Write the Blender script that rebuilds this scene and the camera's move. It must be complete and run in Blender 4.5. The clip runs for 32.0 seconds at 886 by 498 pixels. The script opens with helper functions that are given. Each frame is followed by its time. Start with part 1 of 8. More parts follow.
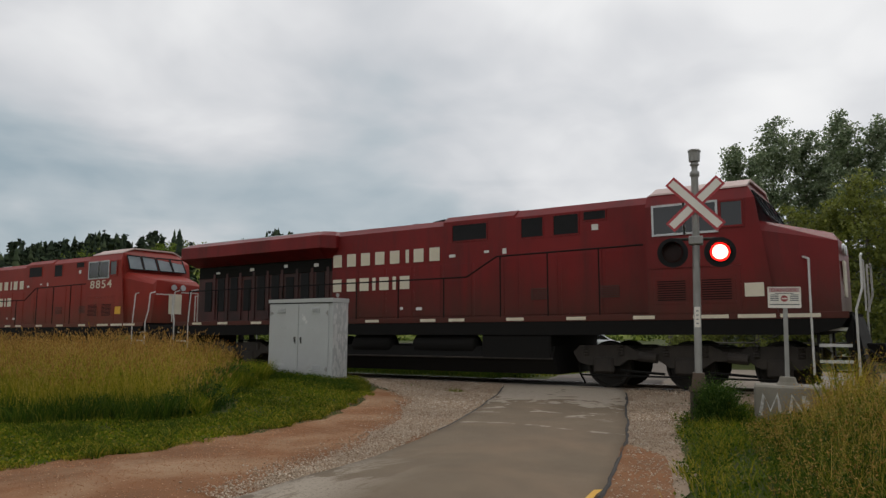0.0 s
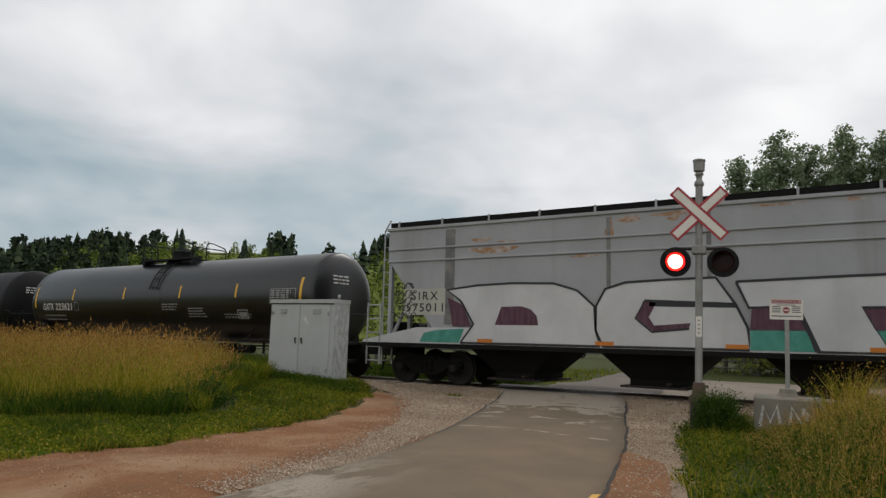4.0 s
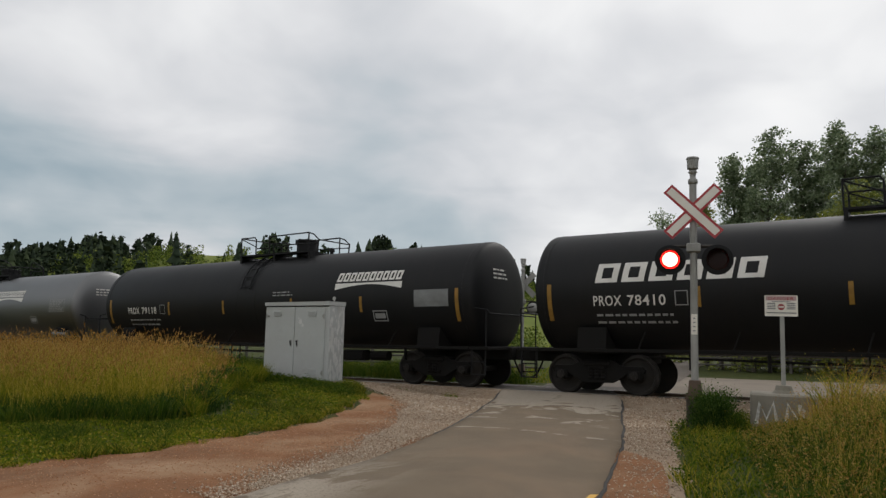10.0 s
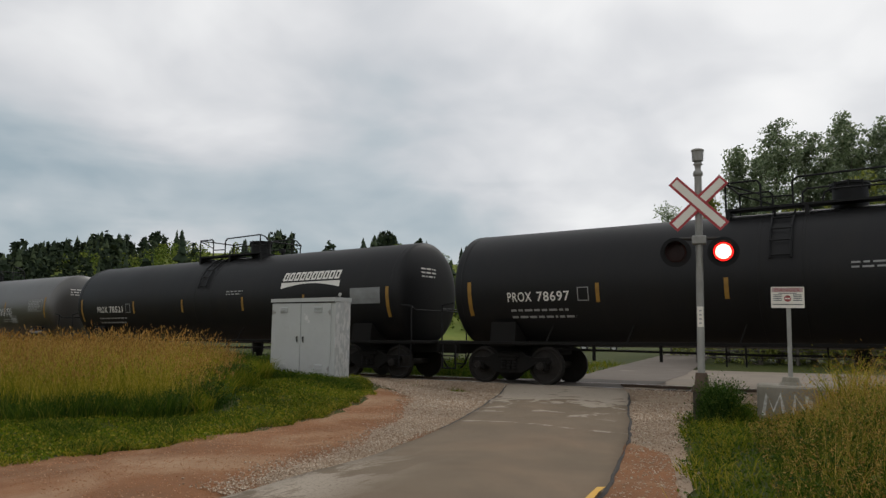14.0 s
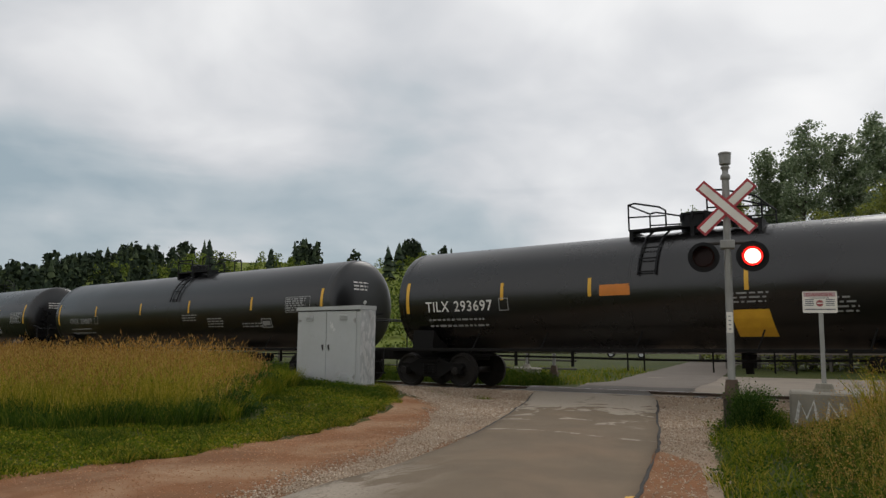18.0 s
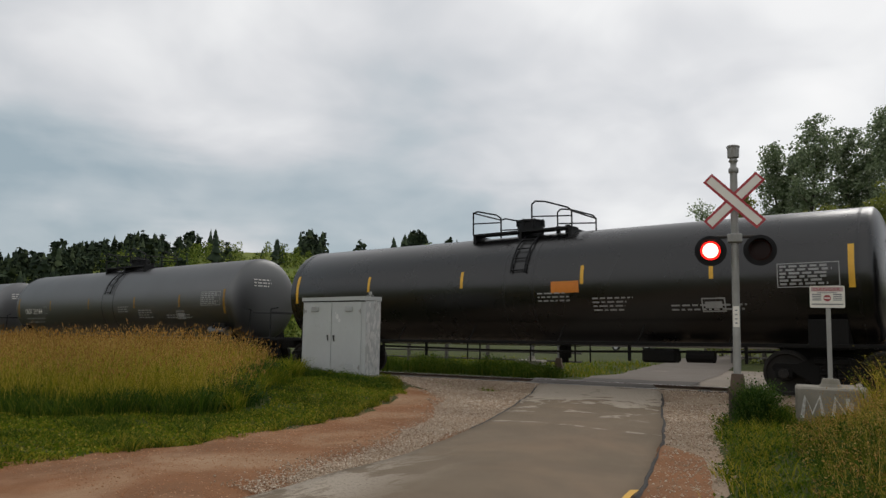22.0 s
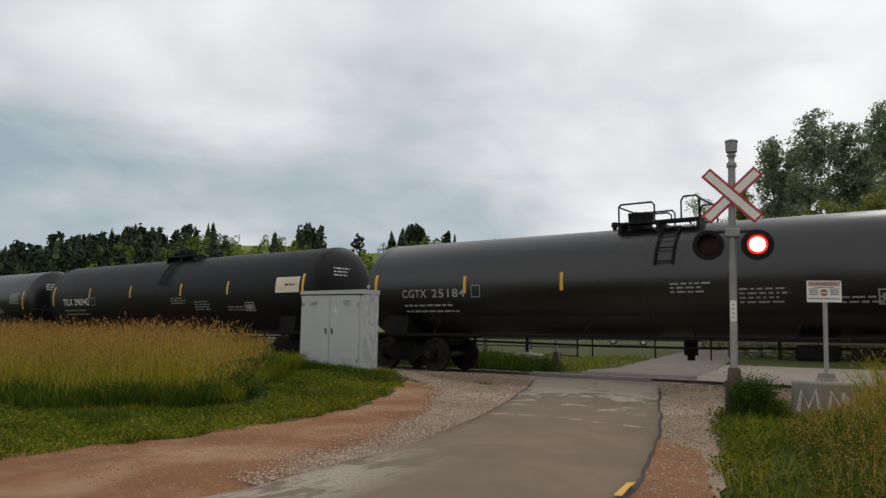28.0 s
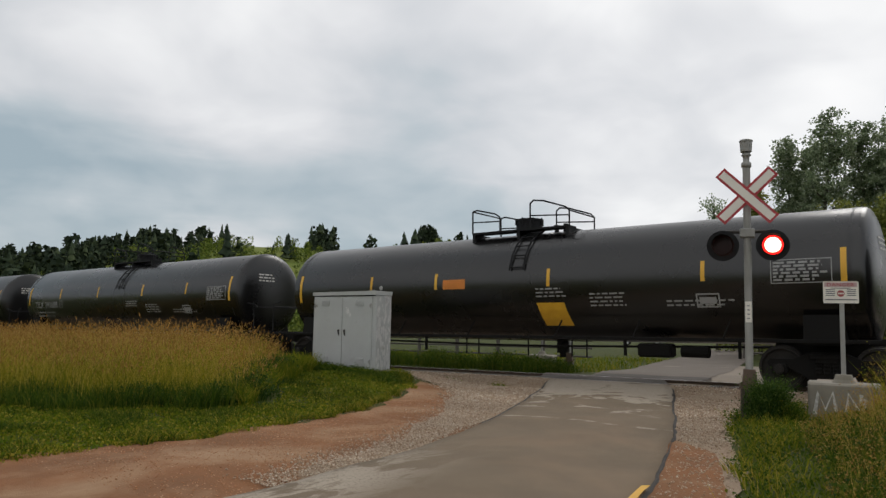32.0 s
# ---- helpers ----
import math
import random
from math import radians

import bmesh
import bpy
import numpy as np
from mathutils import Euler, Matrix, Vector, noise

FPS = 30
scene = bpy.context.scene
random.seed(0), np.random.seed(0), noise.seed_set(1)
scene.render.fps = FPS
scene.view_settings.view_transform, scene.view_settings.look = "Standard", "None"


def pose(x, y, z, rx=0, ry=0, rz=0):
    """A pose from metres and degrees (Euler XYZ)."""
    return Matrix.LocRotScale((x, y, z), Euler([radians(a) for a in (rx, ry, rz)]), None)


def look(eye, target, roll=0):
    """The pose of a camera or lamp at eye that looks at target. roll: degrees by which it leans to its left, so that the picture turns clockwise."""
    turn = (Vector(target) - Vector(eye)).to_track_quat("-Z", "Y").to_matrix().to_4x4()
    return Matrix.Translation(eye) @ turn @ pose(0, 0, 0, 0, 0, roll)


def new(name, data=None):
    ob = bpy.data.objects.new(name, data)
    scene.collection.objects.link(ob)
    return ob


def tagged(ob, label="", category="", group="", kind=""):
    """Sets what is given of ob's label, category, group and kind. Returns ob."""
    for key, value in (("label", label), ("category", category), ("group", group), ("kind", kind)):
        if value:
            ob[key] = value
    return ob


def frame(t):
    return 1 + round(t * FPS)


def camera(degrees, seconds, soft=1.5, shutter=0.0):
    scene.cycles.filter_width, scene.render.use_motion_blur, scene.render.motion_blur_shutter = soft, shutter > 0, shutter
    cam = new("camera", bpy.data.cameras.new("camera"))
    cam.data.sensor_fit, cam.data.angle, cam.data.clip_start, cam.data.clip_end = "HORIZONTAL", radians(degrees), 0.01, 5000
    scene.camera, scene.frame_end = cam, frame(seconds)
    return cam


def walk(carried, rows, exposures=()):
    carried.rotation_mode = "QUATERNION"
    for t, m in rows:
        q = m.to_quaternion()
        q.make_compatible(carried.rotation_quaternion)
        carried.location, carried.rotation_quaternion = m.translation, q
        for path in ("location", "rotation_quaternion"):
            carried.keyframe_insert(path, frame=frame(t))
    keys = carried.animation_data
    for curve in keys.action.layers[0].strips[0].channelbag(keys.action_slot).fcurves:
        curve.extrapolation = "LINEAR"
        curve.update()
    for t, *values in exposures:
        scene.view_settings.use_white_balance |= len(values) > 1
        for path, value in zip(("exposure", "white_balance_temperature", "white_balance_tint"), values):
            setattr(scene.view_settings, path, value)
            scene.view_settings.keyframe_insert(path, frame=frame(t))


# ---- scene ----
cam = camera(63.0, 32.0, soft=1.4)
PATH = [
    (0, (0.029, -0.024, 1.340, 96.09, -0.96, 33.82)),
    (0.5, (0.026, -0.025, 1.332, 96.27, -2.02, 34.05)),
    (1, (0.014, -0.006, 1.341, 96.12, -1.79, 34.36)),
    (1.5, (0.007, 0.059, 1.339, 96.08, -1.16, 34.81)),
    (2, (0.000, 0.072, 1.345, 96.25, -0.32, 35.15)),
    (2.5, (0.016, 0.030, 1.333, 96.62, 0.29, 34.68)),
    (3, (0.014, 0.010, 1.321, 96.68, 0.38, 34.37)),
    (3.5, (0.018, -0.035, 1.311, 96.94, -1.39, 34.31)),
    (4, (0.021, -0.051, 1.299, 96.54, -2.39, 33.81)),
    (4.5, (0.015, -0.081, 1.296, 96.77, -2.98, 33.69)),
    (6.5, (0.031, -0.063, 1.301, 96.75, -1.42, 33.51)),
    (7, (0.031, -0.053, 1.310, 96.64, -1.70, 33.51)),
    (7.5, (0.029, -0.060, 1.296, 96.61, -1.80, 33.40)),
    (8, (0.028, -0.054, 1.299, 96.64, -1.89, 33.42)),
    (8.5, (0.024, -0.040, 1.303, 96.68, -1.84, 33.43)),
    (9, (0.017, -0.016, 1.299, 96.58, -1.64, 33.39)),
    (9.5, (0.007, -0.013, 1.297, 96.48, -1.52, 33.58)),
    (10, (0.013, -0.021, 1.309, 96.58, -1.67, 33.50)),
    (10.5, (0.012, -0.015, 1.296, 96.48, -1.65, 33.54)),
    (11, (0.015, -0.024, 1.307, 96.39, -1.43, 33.75)),
    (11.5, (0.016, -0.016, 1.301, 96.34, -1.25, 33.74)),
    (12, (0.016, -0.000, 1.297, 96.52, -1.09, 33.52)),
    (12.5, (0.014, -0.009, 1.301, 95.82, -1.30, 33.82)),
    (13, (0.014, -0.007, 1.292, 95.98, -1.22, 33.89)),
    (13.5, (0.015, -0.021, 1.299, 96.19, -1.06, 33.99)),
    (15.5, (0.007, -0.013, 1.290, 96.09, -1.68, 33.85)),
    (16, (0.004, 0.006, 1.299, 96.18, -1.11, 34.44)),
    (16.5, (0.009, -0.016, 1.294, 96.40, -1.39, 34.18)),
    (17, (0.010, -0.000, 1.296, 96.28, -1.73, 34.60)),
    (17.5, (0.002, 0.011, 1.297, 97.14, -1.03, 35.60)),
    (18, (0.002, 0.010, 1.299, 96.75, -0.84, 35.97)),
    (18.5, (-0.013, 0.023, 1.301, 96.70, -0.89, 36.46)),
    (19, (-0.000, 0.016, 1.301, 96.81, -0.46, 36.68)),
    (19.5, (-0.002, 0.024, 1.300, 96.88, -0.41, 36.51)),
    (20, (-0.008, 0.013, 1.304, 96.66, -0.77, 36.27)),
    (20.5, (-0.009, 0.004, 1.301, 96.41, -1.42, 36.32)),
    (21, (-0.005, 0.019, 1.301, 96.08, -1.43, 36.35)),
    (21.5, (-0.008, 0.023, 1.300, 96.17, -1.40, 36.35)),
    (22, (-0.014, 0.027, 1.300, 96.08, -1.34, 36.36)),
    (22.5, (-0.017, 0.020, 1.294, 95.92, -1.57, 36.61)),
    (23, (-0.018, 0.027, 1.289, 95.70, -1.78, 36.59)),
    (23.5, (-0.016, 0.007, 1.294, 95.52, -1.53, 36.54)),
    (24, (-0.014, 0.010, 1.297, 95.62, -1.84, 36.20)),
    (24.5, (-0.018, 0.015, 1.294, 95.83, -1.86, 36.32)),
    (25, (-0.009, 0.001, 1.296, 95.70, -1.88, 35.93)),
    (25.5, (-0.012, -0.003, 1.288, 95.59, -1.71, 35.90)),
    (27.5, (-0.011, 0.003, 1.293, 95.70, -1.64, 36.09)),
    (28, (-0.011, 0.009, 1.296, 95.59, -1.49, 36.17)),
    (28.5, (-0.016, 0.034, 1.296, 95.50, -1.47, 36.35)),
    (29, (-0.014, 0.030, 1.300, 95.55, -1.25, 36.27)),
    (29.5, (-0.011, 0.024, 1.300, 96.39, -0.97, 36.28)),
    (30, (-0.020, 0.031, 1.297, 95.67, -1.19, 36.66)),
    (30.5, (-0.029, 0.033, 1.295, 95.28, -1.75, 36.81)),
    (31, (-0.023, 0.042, 1.298, 95.25, -1.47, 36.98)),
    (31.5, (-0.021, 0.035, 1.299, 95.53, -1.36, 36.74)),
    (32, (-0.020, 0.026, 1.302, 95.64, -1.46, 37.17)),
]
walk(cam, [(t, pose(*p)) for t, p in PATH], [(0.0, 0.03), (2.5, 0.04), (4.0, 0.13), (6.5, 0.05), (13.0, 0.07), (19.0, 0.07), (25.0, 0.10), (32.0, 0.14)])

# ---- light: a bright overcast sky with a weak, very soft sun ----
world = bpy.data.worlds.new("overcast_sky")
scene.world = world
world.use_nodes = True


def node(tree, kind, **values):
    n = tree.nodes.new(kind)
    for key, value in values.items():
        if key in n.inputs:
            n.inputs[key].default_value = value
    return n


def ramp_node(tree, stops, interpolation="LINEAR"):
    n = tree.nodes.new("ShaderNodeValToRGB")
    n.color_ramp.interpolation = interpolation
    while len(n.color_ramp.elements) < len(stops):
        n.color_ramp.elements.new(0.5)
    for e, (at, col) in zip(n.color_ramp.elements, stops):
        e.position = at
        e.color = (*col, 1) if len(col) == 3 else col
    return n


def math_node(tree, op, a, b=None, clamp=False):
    n = tree.nodes.new("ShaderNodeMath")
    n.operation, n.use_clamp = op, clamp
    for i, v in enumerate((a, b)):
        if v is None:
            continue
        if isinstance(v, (int, float)):
            n.inputs[i].default_value = v
        else:
            tree.links.new(v, n.inputs[i])
    return n.outputs[0]


def mix_node(tree, fac, a, b, blend="MIX"):
    n = tree.nodes.new("ShaderNodeMix")
    n.data_type, n.blend_type = "RGBA", blend
    for socket, v in ((n.inputs[0], fac), (n.inputs[6], a), (n.inputs[7], b)):
        if isinstance(v, (int, float)):
            socket.default_value = v
        elif isinstance(v, tuple):
            socket.default_value = (*v, 1) if len(v) == 3 else v
        else:
            tree.links.new(v, socket)
    return n.outputs[2]


def build_sky():
    t = world.node_tree
    t.nodes.clear()
    coord = t.nodes.new("ShaderNodeTexCoord").outputs["Generated"]
    split = t.nodes.new("ShaderNodeSeparateXYZ")
    t.links.new(coord, split.inputs[0])
    # the cloud base is a flat sheet overhead
    up = math_node(t, "ADD", math_node(t, "MAXIMUM", split.outputs[2], 0.0), 0.40)
    sheet = t.nodes.new("ShaderNodeCombineXYZ")
    t.links.new(math_node(t, "DIVIDE", split.outputs[0], up), sheet.inputs[0])
    t.links.new(math_node(t, "DIVIDE", split.outputs[1], up), sheet.inputs[1])
    n1 = node(t, "ShaderNodeTexNoise", Scale=1.35, Detail=4.0, Roughness=0.44, Distortion=0.25)
    t.links.new(sheet.outputs[0], n1.inputs["Vector"])
    n2 = node(t, "ShaderNodeTexNoise", Scale=3.6, Detail=4.0, Roughness=0.48, Distortion=0.3)
    t.links.new(sheet.outputs[0], n2.inputs["Vector"])
    thick = math_node(t, "ADD", math_node(t, "MULTIPLY", n1.outputs[0], 0.64), math_node(t, "MULTIPLY", n2.outputs[0], 0.36))
    # thinner cloud towards the hidden sun
    d = t.nodes.new("ShaderNodeVectorMath")
    d.operation = "DOT_PRODUCT"
    t.links.new(coord, d.inputs[0])
    d.inputs[1].default_value = SUNWARD
    near = math_node(t, "MULTIPLY", math_node(t, "SUBTRACT", d.outputs["Value"], 0.74), 0.75)
    near = math_node(t, "ADD", math_node(t, "MAXIMUM", near, -0.34), math_node(t, "MULTIPLY", math_node(t, "SUBTRACT", 0.15, split.outputs[1], clamp=True), 0.62))
    # a bank of thicker, bluer cloud lies low over the hills
    wisp = t.nodes.new("ShaderNodeMapping")
    wisp.inputs["Scale"].default_value = (1.6, 1.6, 9.0)
    t.links.new(coord, wisp.inputs[0])
    n3 = node(t, "ShaderNodeTexNoise", Scale=2.2, Detail=4.0, Roughness=0.5, Distortion=0.4)
    t.links.new(wisp.outputs[0], n3.inputs["Vector"])
    ragged = math_node(t, "MULTIPLY", math_node(t, "SUBTRACT", n3.outputs[0], 0.5), 0.10)
    middle = math_node(t, "ADD", math_node(t, "ADD", 0.065, math_node(t, "MULTIPLY", split.outputs[0], -0.135)), ragged)
    e = math_node(t, "DIVIDE", math_node(t, "SUBTRACT", split.outputs[2], middle), 0.062)
    bank = math_node(t, "POWER", 2.718, math_node(t, "MULTIPLY", math_node(t, "MULTIPLY", e, e), -1.0))
    bank = math_node(t, "MULTIPLY", bank, math_node(t, "MULTIPLY", math_node(t, "SUBTRACT", 0.10, split.outputs[0]), 0.42, clamp=True))
    # lighter breaks in the sheet, and the pale rim of sky under the bank
    breaks = None
    for way, wide, gain in (((-0.78, 0.53, 0.33), 0.022, 0.20), ((-0.42, 0.83, 0.37), 0.05, 0.10), ((-0.92, 0.37, 0.085), 0.012, 0.16), ((-0.37, 0.92, 0.12), 0.010, 0.10)):
        k = t.nodes.new("ShaderNodeVectorMath")
        k.operation = "DOT_PRODUCT"
        t.links.new(coord, k.inputs[0])
        k.inputs[1].default_value = Vector(way).normalized()
        lobe = math_node(t, "MULTIPLY", math_node(t, "POWER", 2.718, math_node(t, "DIVIDE", math_node(t, "SUBTRACT", k.outputs["Value"], 1.0), wide)), gain)
        breaks = lobe if breaks is None else math_node(t, "ADD", breaks, lobe)
    near = math_node(t, "ADD", near, breaks)
    spread = math_node(t, "MULTIPLY", math_node(t, "SUBTRACT", thick, 0.5), 2.0)
    value = math_node(t, "SUBTRACT", math_node(t, "ADD", math_node(t, "ADD", spread, 0.545), near), bank, clamp=True)
    ramp = ramp_node(t, [(0.0, (0.34, 0.42, 0.47)), (0.26, (0.49, 0.545, 0.58)), (0.42, (0.62, 0.64, 0.665)), (0.58, (0.745, 0.75, 0.765)), (0.76, (0.90, 0.90, 0.90)), (0.95, (1.0, 0.99, 0.98))])
    t.links.new(value, ramp.inputs[0])
    sky = t.nodes.new("ShaderNodeTexSky")
    sky.sky_type, sky.sun_disc = "NISHITA", False
    sky.sun_elevation, sky.sun_rotation = radians(SUN_UP), radians(SUN_TURN)
    clear = t.nodes.new("ShaderNodeVectorMath")
    clear.operation = "SCALE"
    t.links.new(sky.outputs[0], clear.inputs[0])
    clear.inputs["Scale"].default_value = 0.09
    colour = mix_node(t, 0.93, clear.outputs[0], ramp.outputs[0])
    back = node(t, "ShaderNodeBackground", Strength=0.95)
    t.links.new(colour, back.inputs[0])
    out = t.nodes.new("ShaderNodeOutputWorld")
    t.links.new(back.outputs[0], out.inputs[0])


# the sun stands behind the cloud, beyond the train and to the right of the road
SUN_UP, SUN_TURN = 44.0, 8.0
SUNWARD = (math.sin(radians(SUN_TURN)) * math.cos(radians(SUN_UP)), math.cos(radians(SUN_TURN)) * math.cos(radians(SUN_UP)), math.sin(radians(SUN_UP)))
build_sky()
sun = new("sun", bpy.data.lights.new("sun", "SUN"))
sun.data.energy, sun.data.angle, sun.data.color = 0.9, radians(25), (1.0, 0.97, 0.92)
sun.matrix_world = look(Vector(SUNWARD) * 200, (0, 0, 0))

# ---- materials ----
MATS = {}


def surface(name, base, rough=0.6, metal=0.0, second=None, scale=3.0, amount=0.5, fine=60.0, fine_amount=0.25, bump=0.15, bump_scale=None,
            stretch=(1, 1, 1), dirt=None, dirt_scale=0.8, dirt_cut=(0.5, 0.7), specular=0.5, vary=0.0, coat=0.0, local=True, emit=None, dirt_stretch=(1, 1, 1)):
    """A material with two scales of variation, an optional patchy second stain and fine relief."""
    if name in MATS:
        return MATS[name]
    m = bpy.data.materials.new(name)
    m.use_nodes = True
    t = m.node_tree
    b = t.nodes["Principled BSDF"]
    coord = t.nodes.new("ShaderNodeTexCoord").outputs["Object"] if local else t.nodes.new("ShaderNodeNewGeometry").outputs["Position"]
    mp = t.nodes.new("ShaderNodeMapping")
    mp.inputs["Scale"].default_value = stretch
    t.links.new(coord, mp.inputs[0])
    n1 = node(t, "ShaderNodeTexNoise", Scale=scale, Detail=5.0, Roughness=0.6)
    t.links.new(mp.outputs[0], n1.inputs["Vector"])
    n2 = node(t, "ShaderNodeTexNoise", Scale=fine, Detail=3.0, Roughness=0.65)
    t.links.new(mp.outputs[0], n2.inputs["Vector"])
    second = second or tuple(c * 0.72 for c in base)
    r1 = ramp_node(t, [(0.36, (0, 0, 0)), (0.66, (1, 1, 1))])
    t.links.new(n1.outputs[0], r1.inputs[0])
    colour = mix_node(t, math_node(t, "MULTIPLY", r1.outputs[0], amount), base, second)
    dark = tuple(c * 0.55 for c in base)
    colour = mix_node(t, math_node(t, "MULTIPLY", n2.outputs[0], fine_amount), colour, dark)
    if vary:
        info = t.nodes.new("ShaderNodeObjectInfo")
        hsv = t.nodes.new("ShaderNodeHueSaturation")
        t.links.new(math_node(t, "ADD", math_node(t, "MULTIPLY", info.outputs["Random"], vary), 1 - vary / 2), hsv.inputs["Value"])
        t.links.new(colour, hsv.inputs["Color"])
        colour = hsv.outputs[0]
    if dirt:
        md = t.nodes.new("ShaderNodeMapping")
        md.inputs["Scale"].default_value = dirt_stretch
        t.links.new(coord, md.inputs[0])
        n3 = node(t, "ShaderNodeTexNoise", Scale=dirt_scale, Detail=6.0, Roughness=0.65, Distortion=0.4)
        t.links.new(md.outputs[0], n3.inputs["Vector"])
        r3 = ramp_node(t, [(dirt_cut[0], (0, 0, 0)), (dirt_cut[1], (1, 1, 1))])
        t.links.new(n3.outputs[0], r3.inputs[0])
        colour = mix_node(t, r3.outputs[0], colour, dirt)
    t.links.new(colour, b.inputs["Base Color"])
    b.inputs["Metallic"].default_value = metal
    rr = math_node(t, "ADD", math_node(t, "MULTIPLY", n1.outputs[0], 0.22), rough - 0.11, clamp=True)
    t.links.new(rr, b.inputs["Roughness"])
    b.inputs["Specular IOR Level"].default_value = specular
    if coat:
        b.inputs["Coat Weight"].default_value = coat
        b.inputs["Coat Roughness"].default_value = 0.25
    if bump:
        nb = node(t, "ShaderNodeTexNoise", Scale=bump_scale or fine, Detail=4.0, Roughness=0.6)
        t.links.new(mp.outputs[0], nb.inputs["Vector"])
        bu = node(t, "ShaderNodeBump", Strength=bump, Distance=0.02)
        t.links.new(nb.outputs[0], bu.inputs["Height"])
        t.links.new(bu.outputs[0], b.inputs["Normal"])
    if emit:
        b.inputs["Emission Color"].default_value = (*emit[0], 1)
        b.inputs["Emission Strength"].default_value = emit[1]
    MATS[name] = m
    return m


RED = surface("weathered_red_paint", (0.195, 0.0125, 0.013), 0.42, second=(0.125, 0.0105, 0.011), scale=0.7, amount=0.7, fine=25, bump=0.03, dirt=(0.050, 0.014, 0.012), dirt_scale=0.9, dirt_cut=(0.5, 0.85), dirt_stretch=(1.6, 1, 0.2), specular=0.22)
RED_BRIGHT = surface("faded_red_paint", (0.27, 0.027, 0.017), 0.45, second=(0.20, 0.021, 0.015), scale=0.7, amount=0.7, fine=25, bump=0.03, dirt=(0.12, 0.035, 0.022), dirt_scale=0.9, dirt_cut=(0.55, 0.85), dirt_stretch=(1.6, 1, 0.2), specular=0.22)


def road_dust(m, lo, hi, colour):
    """Brown splash dirt that has dried on the lower flanks."""
    t = m.node_tree
    b = t.nodes["Principled BSDF"]
    old = b.inputs["Base Color"].links[0].from_socket
    at = t.nodes.new("ShaderNodeTexCoord").outputs["Object"]
    xyz = t.nodes.new("ShaderNodeSeparateXYZ")
    t.links.new(at, xyz.inputs[0])
    mp = t.nodes.new("ShaderNodeMapping")
    mp.inputs["Scale"].default_value = (1, 1, 0.3)
    t.links.new(at, mp.inputs[0])
    n = node(t, "ShaderNodeTexNoise", Scale=1.4, Detail=6.0, Roughness=0.65)
    t.links.new(mp.outputs[0], n.inputs["Vector"])
    r = t.nodes.new("ShaderNodeMapRange")
    r.interpolation_type = "SMOOTHSTEP"
    r.inputs["From Min"].default_value, r.inputs["From Max"].default_value = hi, lo
    t.links.new(math_node(t, "ADD", xyz.outputs[2], math_node(t, "MULTIPLY", math_node(t, "SUBTRACT", n.outputs[0], 0.5), 1.6)), r.inputs["Value"])
    t.links.new(mix_node(t, math_node(t, "MULTIPLY", r.outputs[0], 0.8), old, colour), b.inputs["Base Color"])


road_dust(RED, 1.45, 3.2, (0.052, 0.023, 0.015))
road_dust(RED_BRIGHT, 1.5, 2.9, (0.095, 0.038, 0.022))
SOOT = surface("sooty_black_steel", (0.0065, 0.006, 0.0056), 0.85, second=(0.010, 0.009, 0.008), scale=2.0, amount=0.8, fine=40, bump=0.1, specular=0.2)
BROWN_STEEL = surface("brown_dusty_steel", (0.034, 0.026, 0.020), 0.8, second=(0.018, 0.015, 0.013), scale=2.5, amount=0.8, fine=40, bump=0.1)
WHITE_MARK = surface("white_vinyl_lettering", (0.72, 0.70, 0.66), 0.55, second=(0.55, 0.52, 0.47), scale=2.0, amount=0.5, bump=0)
CREAM_MARK = surface("aged_cream_lettering", (0.72, 0.66, 0.52), 0.55, second=(0.52, 0.45, 0.34), scale=2.0, amount=0.5, bump=0)
FAINT_MARK = surface("faded_grey_lettering", (0.30, 0.30, 0.295), 0.6, bump=0)
YELLOW_MARK = surface("yellow_reflective_tape", (0.72, 0.40, 0.03), 0.45, second=(0.55, 0.28, 0.02), scale=4, bump=0)
DULL_MARK = surface("grimy_yellow_tape", (0.30, 0.16, 0.02), 0.55, second=(0.16, 0.09, 0.015), scale=6, bump=0)
OCHRE_MARK = surface("worn_ochre_lettering", (0.42, 0.26, 0.035), 0.55, second=(0.26, 0.16, 0.03), scale=5, bump=0)
ORANGE_MARK = surface("orange_reflective_tape", (0.62, 0.20, 0.02), 0.5, bump=0)
GLASS_DARK = surface("dark_cab_glass", (0.012, 0.014, 0.016), 0.08, bump=0, fine_amount=0.0, specular=0.6)
SILVER = surface("bare_aluminium_trim", (0.55, 0.56, 0.57), 0.4, metal=0.6, bump=0.02)
STEEL_WORN = surface("worn_bright_steel", (0.42, 0.40, 0.38), 0.35, metal=0.9, bump=0.03)
RUST = surface("rusty_rail_steel", (0.115, 0.078, 0.055), 0.8, second=(0.065, 0.047, 0.036), scale=6, bump=0.1)
TIE = surface("creosoted_timber", (0.075, 0.058, 0.045), 0.9, second=(0.13, 0.11, 0.09), scale=4, stretch=(8, 1, 1), bump=0.3, vary=0.4)
GALV = surface("galvanised_steel", (0.36, 0.355, 0.335), 0.55, metal=0.25, second=(0.20, 0.195, 0.18), scale=4, amount=0.9, bump=0.04, stretch=(1, 1, 0.35), dirt=(0.16, 0.13, 0.10), dirt_scale=3.0, dirt_cut=(0.58, 0.75), dirt_stretch=(1, 1, 0.25))
CONCRETE = surface("weathered_concrete", (0.27, 0.245, 0.20), 0.9, second=(0.17, 0.155, 0.12), scale=2.5, amount=0.8, fine=50, bump=0.25)
